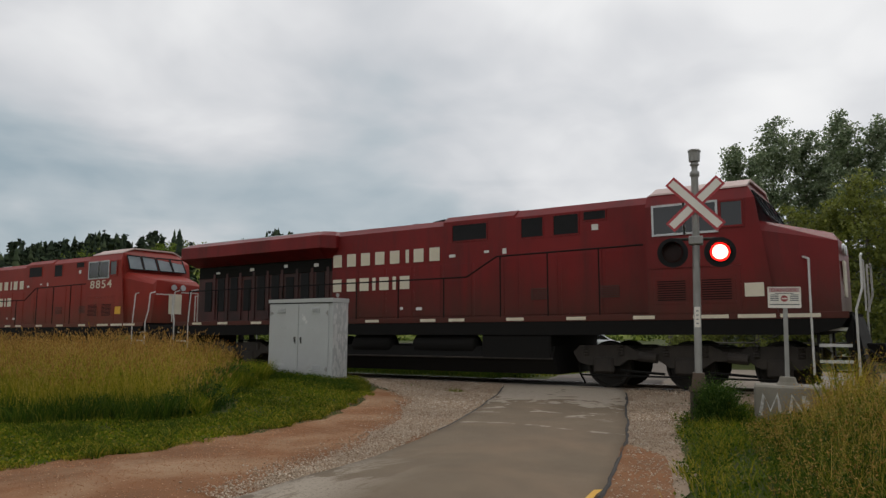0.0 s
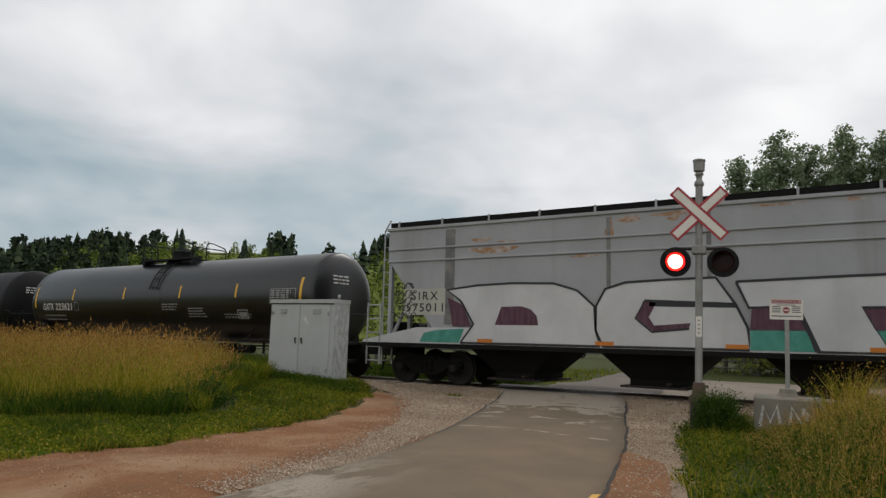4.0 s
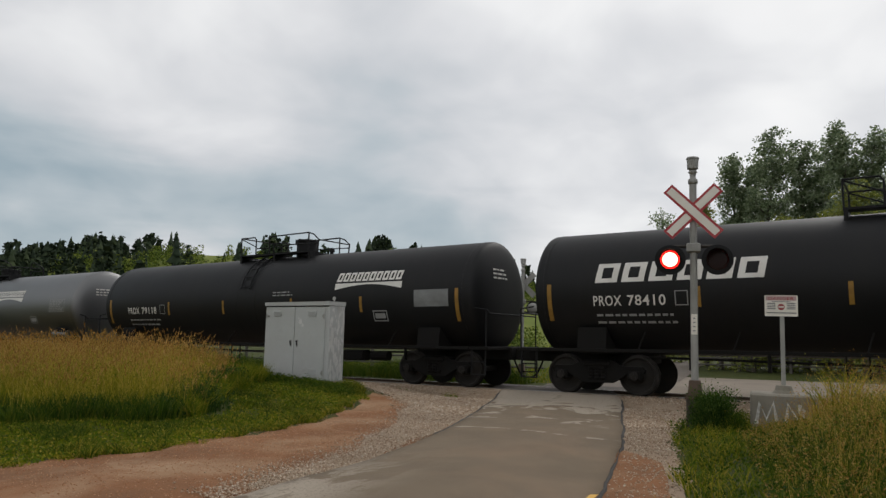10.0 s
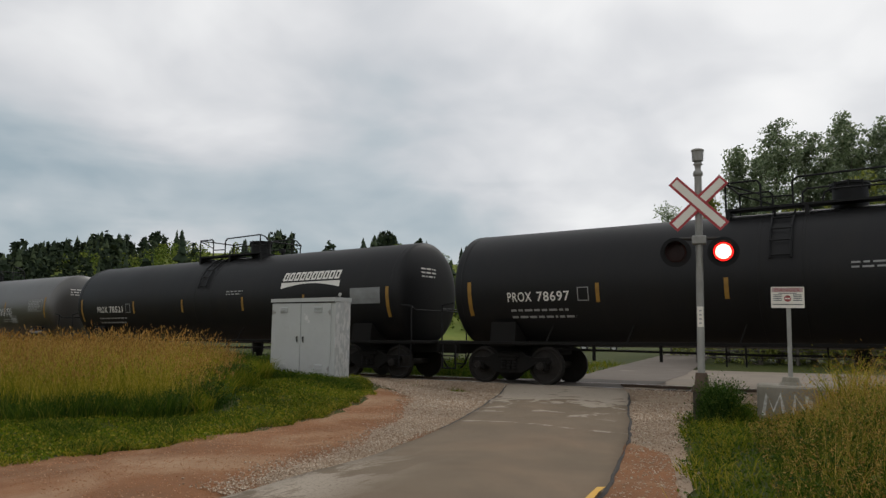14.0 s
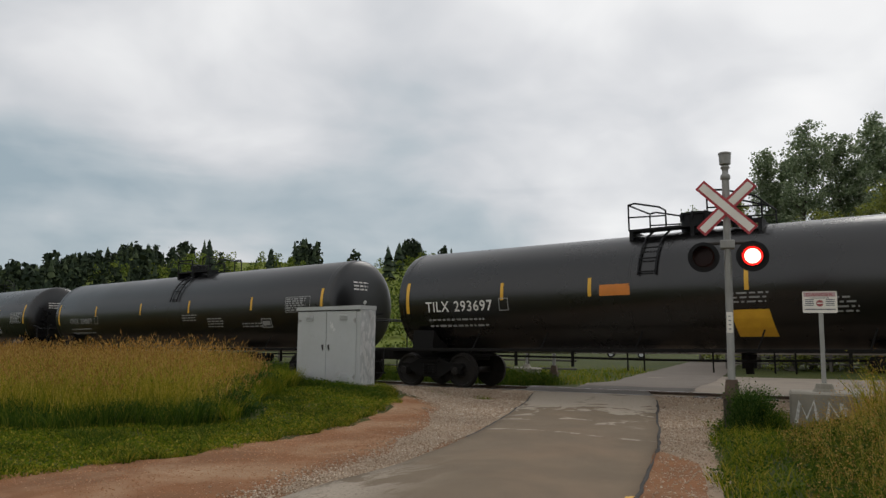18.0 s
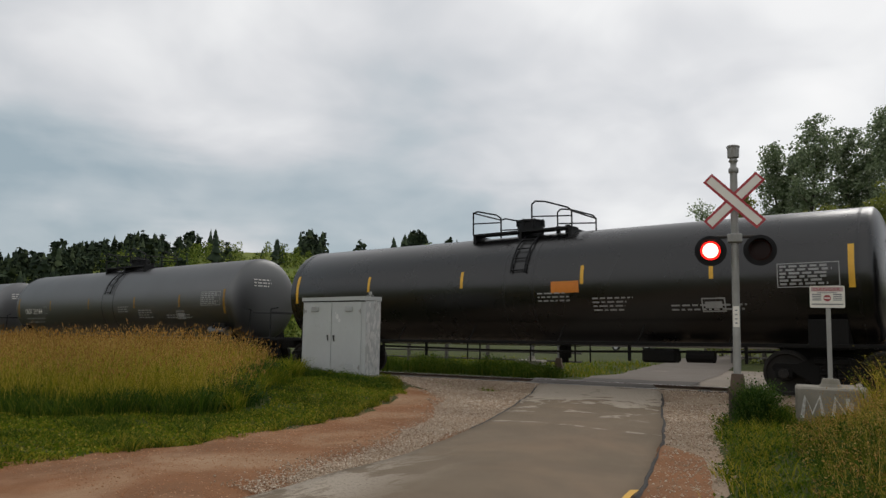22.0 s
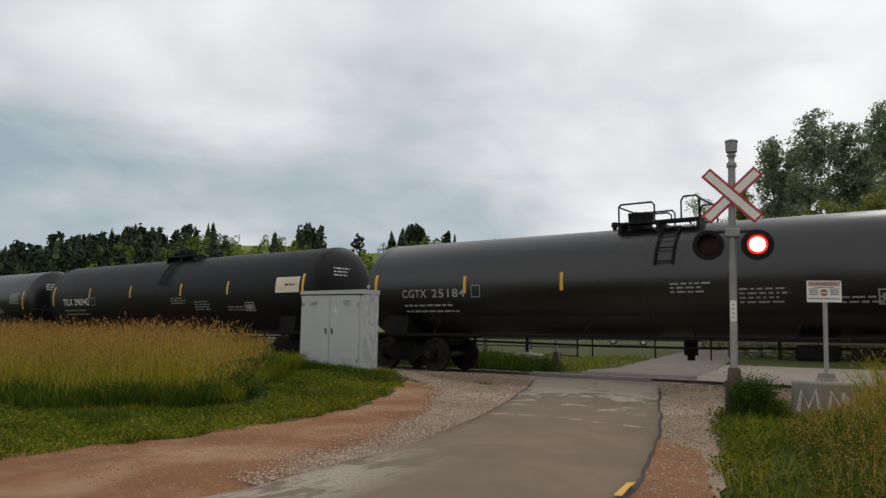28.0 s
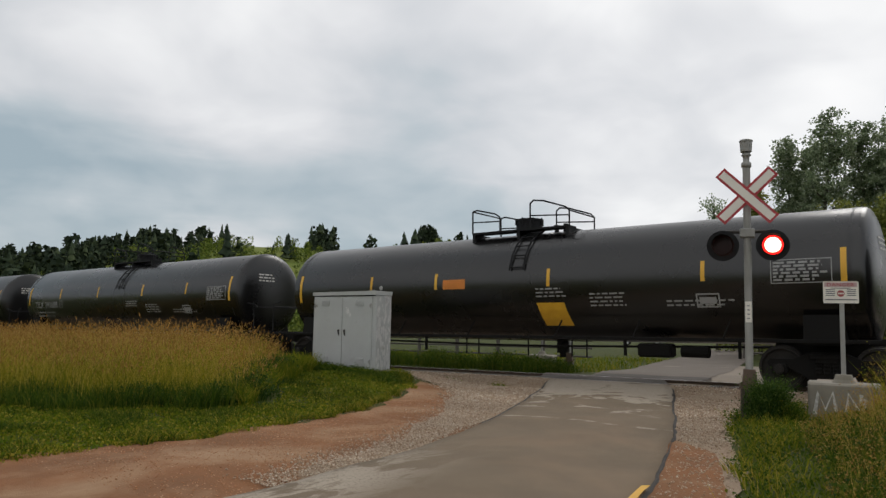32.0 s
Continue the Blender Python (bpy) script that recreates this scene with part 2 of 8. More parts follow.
GREY_PAINT = surface("pale_grey_enamel", (0.45, 0.465, 0.455), 0.5, second=(0.40, 0.405, 0.395), scale=1.3, amount=0.8, fine=30, bump=0.02, dirt=(0.30, 0.29, 0.27), dirt_scale=2.2, dirt_cut=(0.62, 0.78))
BLACK_PAINT = surface("matt_black_paint", (0.008, 0.008, 0.009), 0.65, bump=0.02, specular=0.25)
LAMP_ON = surface("lit_red_lens", (0.9, 0.02, 0.01), 0.3, bump=0, emit=((1.0, 0.012, 0.010), 2.0))
LAMP_CORE = surface("lit_lamp_core", (1.0, 0.8, 0.7), 0.3, bump=0, emit=((1.0, 0.52, 0.36), 3.4))
LAMP_OFF = surface("dark_red_lens", (0.014, 0.003, 0.003), 0.5, bump=0, specular=0.25)
RED_REFLECT = surface("red_reflective_border", (0.42, 0.035, 0.045), 0.5, bump=0)
WHITE_SHEET = surface("white_reflective_sheet", (0.80, 0.76, 0.69), 0.5, second=(0.68, 0.64, 0.57), scale=3, bump=0)

# ---- mesh helpers ----
GRADE = 0.0208
TRACK_Y = 17.25
SIDE_Y = 15.7


def rail_z(x):
    return 0.11 + GRADE * x


def part(name, bm, material, parent=None, label="", smooth=False):
    me = bpy.data.meshes.new(name)
    if smooth:
        for f in bm.faces:
            f.smooth = True
    bm.to_mesh(me)
    bm.free()
    if isinstance(material, (list, tuple)):
        for mt in material:
            me.materials.append(mt)
    else:
        me.materials.append(material)
    ob = new(name, me)
    if parent is not None:
        ob.parent = parent
    if label:
        ob["label"] = label
    return ob


def sharp(ob, angle=35):
    ob.data.set_sharp_from_angle(angle=radians(angle))
    return ob


def box(bm, x0, x1, y0, y1, z0, z1, bevel=0.0, rot=None):
    vs = [bm.verts.new(p) for p in ((x0, y0, z0), (x1, y0, z0), (x1, y1, z0), (x0, y1, z0), (x0, y0, z1), (x1, y0, z1), (x1, y1, z1), (x0, y1, z1))]
    fs = [bm.faces.new([vs[i] for i in q]) for q in ((3, 2, 1, 0), (4, 5, 6, 7), (0, 1, 5, 4), (1, 2, 6, 5), (2, 3, 7, 6), (3, 0, 4, 7))]
    if rot is not None:
        bmesh.ops.transform(bm, matrix=rot, verts=vs)
    if bevel:
        edges = list({e for f in fs for e in f.edges})
        bmesh.ops.bevel(bm, geom=edges, offset=bevel, segments=1, affect="EDGES")
    return vs


def prism(bm, poly, axis, a, b):
    """A polygon drawn in the plane across axis, swept from a to b."""
    def place(p, s):
        return {"y": (p[0], s, p[1]), "x": (s, p[0], p[1]), "z": (p[0], p[1], s)}[axis]
    lo = [bm.verts.new(place(p, a)) for p in poly]
    hi = [bm.verts.new(place(p, b)) for p in poly]
    n = len(poly)
    bm.faces.new(lo)
    bm.faces.new(hi[::-1])
    for i in range(n):
        bm.faces.new((lo[i], hi[i], hi[(i + 1) % n], lo[(i + 1) % n]))
    return lo + hi


def rod(bm, p0, p1, r, seg=8, r1=None, caps=True):
    p0, p1 = Vector(p0), Vector(p1)
    z = (p1 - p0).normalized()
    u = z.orthogonal().normalized()
    v = z.cross(u)
    r1 = r if r1 is None else r1
    a = [bm.verts.new(p0 + (u * math.cos(2 * math.pi * i / seg) + v * math.sin(2 * math.pi * i / seg)) * r) for i in range(seg)]
    b = [bm.verts.new(p1 + (u * math.cos(2 * math.pi * i / seg) + v * math.sin(2 * math.pi * i / seg)) * r1) for i in range(seg)]
    for i in range(seg):
        bm.faces.new((a[i], a[(i + 1) % seg], b[(i + 1) % seg], b[i]))
    if caps:
        bm.faces.new(a[::-1])
        bm.faces.new(b)
    return a + b


def pipe(bm, pts, r, seg=6):
    for p, q in zip(pts, pts[1:]):
        rod(bm, p, q, r, seg)


def lathe(bm, profile, axis, centre=(0, 0, 0), seg=48):
    """Rings (s, r) along an axis through centre."""
    c = Vector(centre)
    ax = {"x": Vector((1, 0, 0)), "y": Vector((0, 1, 0)), "z": Vector((0, 0, 1))}[axis]
    u = {"x": Vector((0, 1, 0)), "y": Vector((0, 0, 1)), "z": Vector((1, 0, 0))}[axis]
    v = ax.cross(u)
    rings = []
    for s, r in profile:
        if r < 1e-5:
            rings.append([bm.verts.new(c + ax * s)])
        else:
            rings.append([bm.verts.new(c + ax * s + (u * math.cos(2 * math.pi * i / seg) + v * math.sin(2 * math.pi * i / seg)) * r) for i in range(seg)])
    for a, b in zip(rings, rings[1:]):
        for i in range(seg):
            j = (i + 1) % seg
            if len(a) == 1 and len(b) == 1:
                break
            if len(a) == 1:
                bm.faces.new((a[0], b[j], b[i]))
            elif len(b) == 1:
                bm.faces.new((a[i], a[j], b[0]))
            else:
                bm.faces.new((a[i], a[j], b[j], b[i]))
    for ring, flip in ((rings[0], True), (rings[-1], False)):
        if len(ring) > 1:
            bm.faces.new(ring[::-1] if flip else ring)
    bmesh.ops.recalc_face_normals(bm, faces=bm.faces)


def mesh(fn, *args, **kw):
    bm = bmesh.new()
    fn(bm, *args, **kw)
    return bm


def smoothstep(a, b, x):
    x = min(1.0, max(0.0, (x - a) / (b - a)))
    return x * x * (3 - 2 * x)

# ---- the ground ----
ROAD_LEFT = [(-3.6, -6.0), (-4.3, 0.0), (-4.62, 2.6), (-4.66, 4.2), (-4.75, 5.2), (-5.3, 7.3), (-5.85, 9.1), (-6.7, 11.3), (-7.6, 13.4), (-8.45, 15.2), (-8.95, 16.32)]
ROAD_RIGHT = [(0.9, -6.0), (-0.6, 0.0), (-1.45, 2.6), (-1.85, 4.2), (-2.2, 5.4), (-2.55, 6.7), (-3.15, 8.8), (-3.75, 10.5), (-4.5, 12.5), (-5.4, 15.1), (-5.9, 16.32)]


def lerp_line(line, y):
    for (xa, ya), (xb, yb) in zip(line, line[1:]):
        if ya <= y <= yb:
            return xa + (xb - xa) * (y - ya) / (yb - ya)
    return line[0][0] if y < line[0][1] else line[-1][0]


def wander(x, y, s, seed=0.0):
    return noise.noise(Vector((x * s + seed, y * s - seed, seed * 0.37)))


def ground_z(x, y):
    z = GRADE * max(-520.0, min(520.0, x))
    near = 1 - smoothstep(13.8, 15.0, y)
    # a low bank under the tall grass and the cabinet
    z += 0.27 * smoothstep(-8.6, -12.0, x) * smoothstep(4.5, 9.0, y) * near
    z += 0.16 * smoothstep(-2.6, -0.6, x) * smoothstep(5.0, 9.0, y) * near
    # the bed of the track
    bed = smoothstep(13.6, 15.0, y) * (1 - smoothstep(19.6, 21.0, y))
    z += -0.07 * bed
    z -= 0.12 * smoothstep(20.5, 26.0, y)
    r = math.hypot(x + 2, y)
    if r > 45:
        z += 0.5 * wander(x, y, 0.02, 3.0) * smoothstep(45, 120, r)
    z += 0.02 * wander(x, y, 0.9) * (1 - smoothstep(30, 60, r))
    return z


def grid_axis(core, far):
    """Even steps in the core, growing steps out to the far distance."""
    lo, hi, step = core
    mid = list(np.arange(lo, hi + 1e-6, step))
    out, d = [], step
    a = hi
    while a < far:
        d *= 1.25
        a += d
        out.append(a)
    low, d, a = [], step, lo
    while a > -far:
        d *= 1.25
        a -= d
        low.append(a)
    return low[::-1] + mid + out


def build_ground():
    xs, ys = grid_axis((-30, 8, 0.5), 2600), grid_axis((-4, 34, 0.5), 2600)
    verts = [(x, y, ground_z(x, y)) for y in ys for x in xs]
    n = len(xs)
    faces = [(j * n + i, j * n + i + 1, (j + 1) * n + i + 1, (j + 1) * n + i) for j in range(len(ys) - 1) for i in range(n - 1)]
    me = bpy.data.meshes.new("ground")
    me.from_pydata(verts, [], faces)
    me.polygons.foreach_set("use_smooth", [True] * len(faces))
    me.materials.append(surface("mown_grass_and_soil", (0.036, 0.050, 0.007), 0.95, second=(0.072, 0.075, 0.011), scale=0.8, amount=0.8, fine=35, fine_amount=0.5, bump=0.5, bump_scale=40, local=False, specular=0.2, dirt=(0.085, 0.075, 0.022), dirt_scale=0.35, dirt_cut=(0.62, 0.74)))
    return tagged(new("ground", me), "rough grass ground with bare patches round the crossing", "ground", kind="structure")


def strip(name, left, right, ys, lift, material, label, cols=8, crown=0.0, edge=0.0, seed=0.0, category="", rise=0.0, skirt=0.0):
    """A sheet between two lines, with frayed edges, that follows the ground."""
    bm = bmesh.new()
    rows = []
    for y in ys:
        a, b = lerp_line(left, y), lerp_line(right, y)
        a += edge * (wander(0, y, 0.9, seed + 5) + 0.6 * wander(0, y, 3.1, seed + 9))
        b += edge * (wander(0, y, 0.9, seed + 15) + 0.6 * wander(0, y, 3.1, seed + 19))
        row = []
        for i in range(cols + 1):
            s = i / cols
            x = a + (b - a) * s
            row.append(bm.verts.new((x, y, ground_z(x, y) + lift + rise * smoothstep(13.6, 16.2, y) + crown * (1 - (2 * s - 1) ** 2))))
        if skirt:
            row.insert(0, bm.verts.new(row[0].co + Vector((-0.02, 0, -skirt))))
            row.append(bm.verts.new(row[-1].co + Vector((0.02, 0, -skirt))))
        rows.append(row)
    for ra, rb in zip(rows, rows[1:]):
        for i in range(len(ra) - 1):
            f = bm.faces.new((ra[i], ra[i + 1], rb[i + 1], rb[i]))
            f.smooth = True
    ob = part(name, bm, material)
    return tagged(ob, label, category or name, kind="structure")


build_ground()
ASPHALT = surface("old_pale_asphalt", (0.190, 0.143, 0.096), 0.9, second=(0.160, 0.122, 0.083), scale=1.1, amount=0.8, fine=70, fine_amount=0.6, bump=0.35, bump_scale=110, local=False, specular=0.25, dirt=(0.215, 0.150, 0.098), dirt_scale=0.45, dirt_cut=(0.48, 0.72))


def wear_road(m):
    """Ragged pale wear near the crossing and along the gravel edge."""
    t = m.node_tree
    b = t.nodes["Principled BSDF"]
    old = b.inputs["Base Color"].links[0].from_socket
    pos = t.nodes.new("ShaderNodeNewGeometry").outputs["Position"]
    xyz = t.nodes.new("ShaderNodeSeparateXYZ")
    t.links.new(pos, xyz.inputs[0])

    def span(v, lo, hi):
        n = t.nodes.new("ShaderNodeMapRange")
        n.interpolation_type = "SMOOTHSTEP"
        n.inputs["From Min"].default_value, n.inputs["From Max"].default_value = lo, hi
        t.links.new(v, n.inputs["Value"])
        return n.outputs[0]

    def ragged(scale, stretch, turn, lo, hi):
        mp = t.nodes.new("ShaderNodeMapping")
        mp.inputs["Scale"].default_value = stretch
        mp.inputs["Rotation"].default_value = (0, 0, turn)
        t.links.new(pos, mp.inputs[0])
        n = node(t, "ShaderNodeTexNoise", Scale=scale, Detail=7.0, Roughness=0.62, Distortion=0.6)
        t.links.new(mp.outputs[0], n.inputs["Vector"])
        return n.outputs[0], lo, hi
    near_rail = span(xyz.outputs[1], 10.6, 15.4)
    n, lo, hi = ragged(1.7, (1, 0.8, 1), 0.3, 0, 0)
    level = math_node(t, "ADD", n, math_node(t, "MULTIPLY", math_node(t, "SUBTRACT", near_rail, 1.0), 0.24))
    mask = span(level, 0.345, 0.372)
    mask = math_node(t, "MULTIPLY", mask, span(xyz.outputs[1], 10.2, 10.8))
    # dust dragged along the left edge, nearest the camera
    side = math_node(t, "ADD", xyz.outputs[0], math_node(t, "MULTIPLY", xyz.outputs[1], 0.22))
    edge = math_node(t, "MULTIPLY", span(side, -2.5, -3.4), span(xyz.outputs[1], 7.2, 4.0))
    n2, lo, hi = ragged(1.3, (2.6, 0.9, 1), -0.25, 0, 0)
    mask2 = math_node(t, "MULTIPLY", span(n2, 0.45, 0.54), edge)
    mask = math_node(t, "MAXIMUM", mask, mask2)
    # two mended seams across the path
    n3, lo, hi = ragged(2.4, (1, 1, 1), 0.0, 0, 0)
    off = math_node(t, "ABSOLUTE", math_node(t, "SUBTRACT", math_node(t, "ADD", xyz.outputs[1], math_node(t, "MULTIPLY", n3, 0.35)), 9.42))
    seam = math_node(t, "MULTIPLY", span(off, 0.075, 0.045), math_node(t, "MULTIPLY", span(n3, 0.50, 0.54), 0.8))
    mask = math_node(t, "MAXIMUM", mask, seam)
    fine = node(t, "ShaderNodeTexNoise", Scale=38.0, Detail=3.0)
    t.links.new(pos, fine.inputs["Vector"])
    mask = math_node(t, "MULTIPLY", mask, span(fine.outputs[0], 0.22, 0.5))
    t.links.new(mix_node(t, math_node(t, "MULTIPLY", mask, 0.85), old, (0.37, 0.315, 0.25)), b.inputs["Base Color"])


wear_road(ASPHALT)
DARK_ASPHALT = surface("fresh_dark_asphalt", (0.105, 0.090, 0.080), 0.9, second=(0.085, 0.074, 0.066), scale=1.0, amount=0.8, fine=60, fine_amount=0.3, bump=0.2, local=False, specular=0.2)
RED_GRAVEL = surface("reddish_gravel", (0.27, 0.122, 0.055), 0.95, second=(0.195, 0.102, 0.055), scale=1.2, amount=0.9, fine=45, fine_amount=0.6, bump=0.6, bump_scale=60, local=False, specular=0.15, dirt=(0.35, 0.23, 0.14), dirt_scale=0.7, dirt_cut=(0.46, 0.7))
GREY_GRAVEL = surface("grey_ballast_gravel", (0.37, 0.285, 0.205), 0.95, second=(0.30, 0.205, 0.14), scale=1.6, amount=0.8, fine=40, fine_amount=0.7, bump=0.8, bump_scale=45, local=False, specular=0.15)
FAR_GRAVEL = surface("pale_gravel_yard", (0.27, 0.225, 0.18), 0.95, second=(0.21, 0.178, 0.145), scale=0.6, amount=0.8, fine=30, fine_amount=0.3, bump=0.3, local=False, specular=0.15)
step_y = [y * 0.25 for y in range(-24, 66)]
strip("red_gravel_shoulder", [(-8.6, -6), (-8.0, 3.4), (-7.5, 5.0), (-7.75, 7.0), (-8.0, 8.4), (-9.2, 11.0), (-10.2, 12.6), (-10.6, 13.4)], ROAD_LEFT, [y for y in step_y if y < 12.9], 0.012, RED_GRAVEL, "reddish gravel shoulder beside the asphalt path", cols=14, edge=0.28, seed=1, category="gravel")
strip("grey_gravel_apron", [(-4.8, 4.4), (-5.5, 6.2), (-6.3, 8), (-7.3, 9.9), (-8.9, 12.2), (-11.8, 13.8), (-13.2, 14.9), (-13.4, 15.3)], ROAD_LEFT, [y for y in step_y if 4.5 <= y <= 15.2], 0.024, GREY_GRAVEL, "coarse grey gravel apron beside the path", cols=12, edge=0.3, seed=2, category="gravel")
strip("gravel_verge", ROAD_RIGHT, [(-0.2, -6), (-0.9, 2.6), (-1.7, 6.2), (-2.35, 8.4), (-2.8, 9.8), (-3.3, 11.6), (-3.0, 13.2), (-2.0, 15.3)], [y for y in step_y if y <= 15.2], 0.018, GREY_GRAVEL, "narrow grey gravel verge beside the path", cols=8, edge=0.15, seed=3, category="gravel")
strip("red_verge", ROAD_RIGHT, [(-0.2, -6), (-0.9, 2.6), (-1.75, 6.2), (-2.45, 8.0), (-2.95, 8.6), (-3.1, 8.8)], [y * 0.2 for y in range(-24, 44)], 0.028, RED_GRAVEL, "reddish gravel verge beside the path", cols=8, edge=0.14, seed=8, category="gravel")
strip("road", ROAD_LEFT, ROAD_RIGHT, [y for y in step_y if y < 16.3], 0.05, ASPHALT, "worn grey asphalt path up to the railway crossing", cols=14, crown=0.03, edge=0.05, seed=4, category="road", rise=0.115, skirt=0.22)

# the track
TRACK_X = (-240, 90)


def build_track():
    bm = bmesh.new()
    prof = [(14.55, -0.42), (15.35, -0.12), (15.75, -0.035), (16.42, -0.015), (16.60, -0.085), (17.90, -0.085), (18.12, -0.06), (18.75, -0.12), (19.2, -0.18), (20.3, -0.5)]
    cols = []
    for i in range(0, 331, 1):
        x = TRACK_X[0] + i
        cols.append([bm.verts.new((x, y + 0.06 * wander(x, y, 1.3), rail_z(x) + h + 0.015 * wander(x, y, 2.7))) for y, h in prof])
    for a, b in zip(cols, cols[1:]):
        for i in range(len(prof) - 1):
            bm.faces.new((a[i], b[i], b[i + 1], a[i + 1])).smooth = True
    tagged(part("ballast_bed", bm, GREY_GRAVEL), "grey crushed stone ballast under the railway track", "ballast", kind="structure")
    track = tagged(new("railway_track"), "single railway track with rusty rails on timber ties", "railway track")
    for y in (TRACK_Y - 0.754, TRACK_Y + 0.754):
        bm = bmesh.new()
        x0, x1 = TRACK_X
        sec = [(-0.07, -0.17), (0.07, -0.17), (0.07, -0.155), (0.012, -0.135), (0.012, -0.045), (0.036, -0.035), (0.036, -0.004), (0.028, 0), (-0.028, 0), (-0.036, -0.004), (-0.036, -0.035), (-0.012, -0.045), (-0.012, -0.135), (-0.07, -0.155)]
        a = [bm.verts.new((x0, y + p, rail_z(x0) + q)) for p, q in sec]
        b = [bm.verts.new((x1, y + p, rail_z(x1) + q)) for p, q in sec]
        for i in range(len(sec)):
            f = bm.faces.new((a[i], a[(i + 1) % len(sec)], b[(i + 1) % len(sec)], b[i]))
            f.material_index = 1 if i == 7 else 0
        part("rail", bm, (RUST, STEEL_WORN), track)
    bm = bmesh.new()
    box(bm, -0.115, 0.115, -1.3, 1.3, -0.17, 0.0, 0.012)
    me = bpy.data.meshes.new("tie")
    bm.to_mesh(me)
    bm.free()
    me.materials.append(TIE)
    for k in range(-110, 40):
        x = k * 0.53 + random.uniform(-0.02, 0.02)
        if -9.4 < x < -5.4:
            continue
        ob = new("tie", me)
        ob.parent = track
        ob.matrix_local = pose(x, TRACK_Y + random.uniform(-0.03, 0.03), rail_z(x) - 0.068, 0, -1.19, random.uniform(-0.6, 0.6))


build_track()


def build_crossing():
    """Asphalt between and outside the rails where the path crosses."""
    thing = tagged(new("level_crossing_deck"), "flat asphalt and timber crossing deck between the rails", "crossing deck")
    for name, y0, y1 in (("near_panel", 16.28, 16.44), ("middle_panel", 16.57, 17.93), ("far_panel", 18.06, 18.6)):
        xs = [-9.3 + (y0 - 16.3) * -0.45, -5.9 + (y0 - 16.3) * -0.45, -5.9 + (y1 - 16.3) * -0.45, -9.3 + (y1 - 16.3) * -0.45]
        bm = bmesh.new()
        pts = list(zip(xs, (y0, y0, y1, y1)))
        lo = [bm.verts.new((x, y, rail_z(x) - 0.15)) for x, y in pts]
        hi = [bm.verts.new((x, y, rail_z(x) - 0.006)) for x, y in pts]
        bm.faces.new(hi)
        bm.faces.new(lo[::-1])
        for i in range(4):
            bm.faces.new((lo[i], lo[(i + 1) % 4], hi[(i + 1) % 4], hi[i]))
        part("deck_panel", bm, ASPHALT if y0 < 16.5 else DARK_ASPHALT, thing)


build_crossing()
FAR_LEFT = [(-9.9, 18.6), (-9.6, 20), (-10.3, 24), (-12.3, 33), (-18, 60)]
FAR_RIGHT = [(-3.0, 18.6), (-1.0, 20), (6.0, 23), (16.0, 27), (22, 31)]
strip("far_gravel_yard", FAR_LEFT, FAR_RIGHT, [18.6 + 0.4 * i for i in range(32)], 0.05, FAR_GRAVEL, "pale gravel yard beyond the railway track", cols=16, edge=0.3, seed=6, category="gravel")

FAR_ASPHALT = surface("far_path_asphalt", (0.165, 0.138, 0.114), 0.9, second=(0.14, 0.118, 0.10), scale=0.8, amount=0.8, fine=60, fine_amount=0.3, bump=0.2, local=False, specular=0.2)
strip("far_path", FAR_LEFT, [(-6.3, 18.6), (-6.1, 20), (-7.0, 24), (-7.9, 29), (-14.5, 60)], [18.6 + 0.5 * i for i in range(80)], 0.062, FAR_ASPHALT, "asphalt path leading away beyond the track", cols=8, edge=0.1, seed=7, category="road")
strip("far_apron", [(-9.8, 18.6), (-9.4, 20.6)], [(-6.1, 18.6), (-6.3, 20.6)], [18.6 + 0.2 * i for i in range(10)], 0.085, DARK_ASPHALT, "darker asphalt apron behind the rails", cols=8, edge=0.15, seed=9, category="road")


# ---- crossing signals ----
def disc_fan(bm, c, r, y, seg=32):
    vs = [bm.verts.new((c[0] + r * math.cos(2 * math.pi * i / seg), y, c[1] + r * math.sin(2 * math.pi * i / seg))) for i in range(seg)]
    return bm.faces.new(vs)


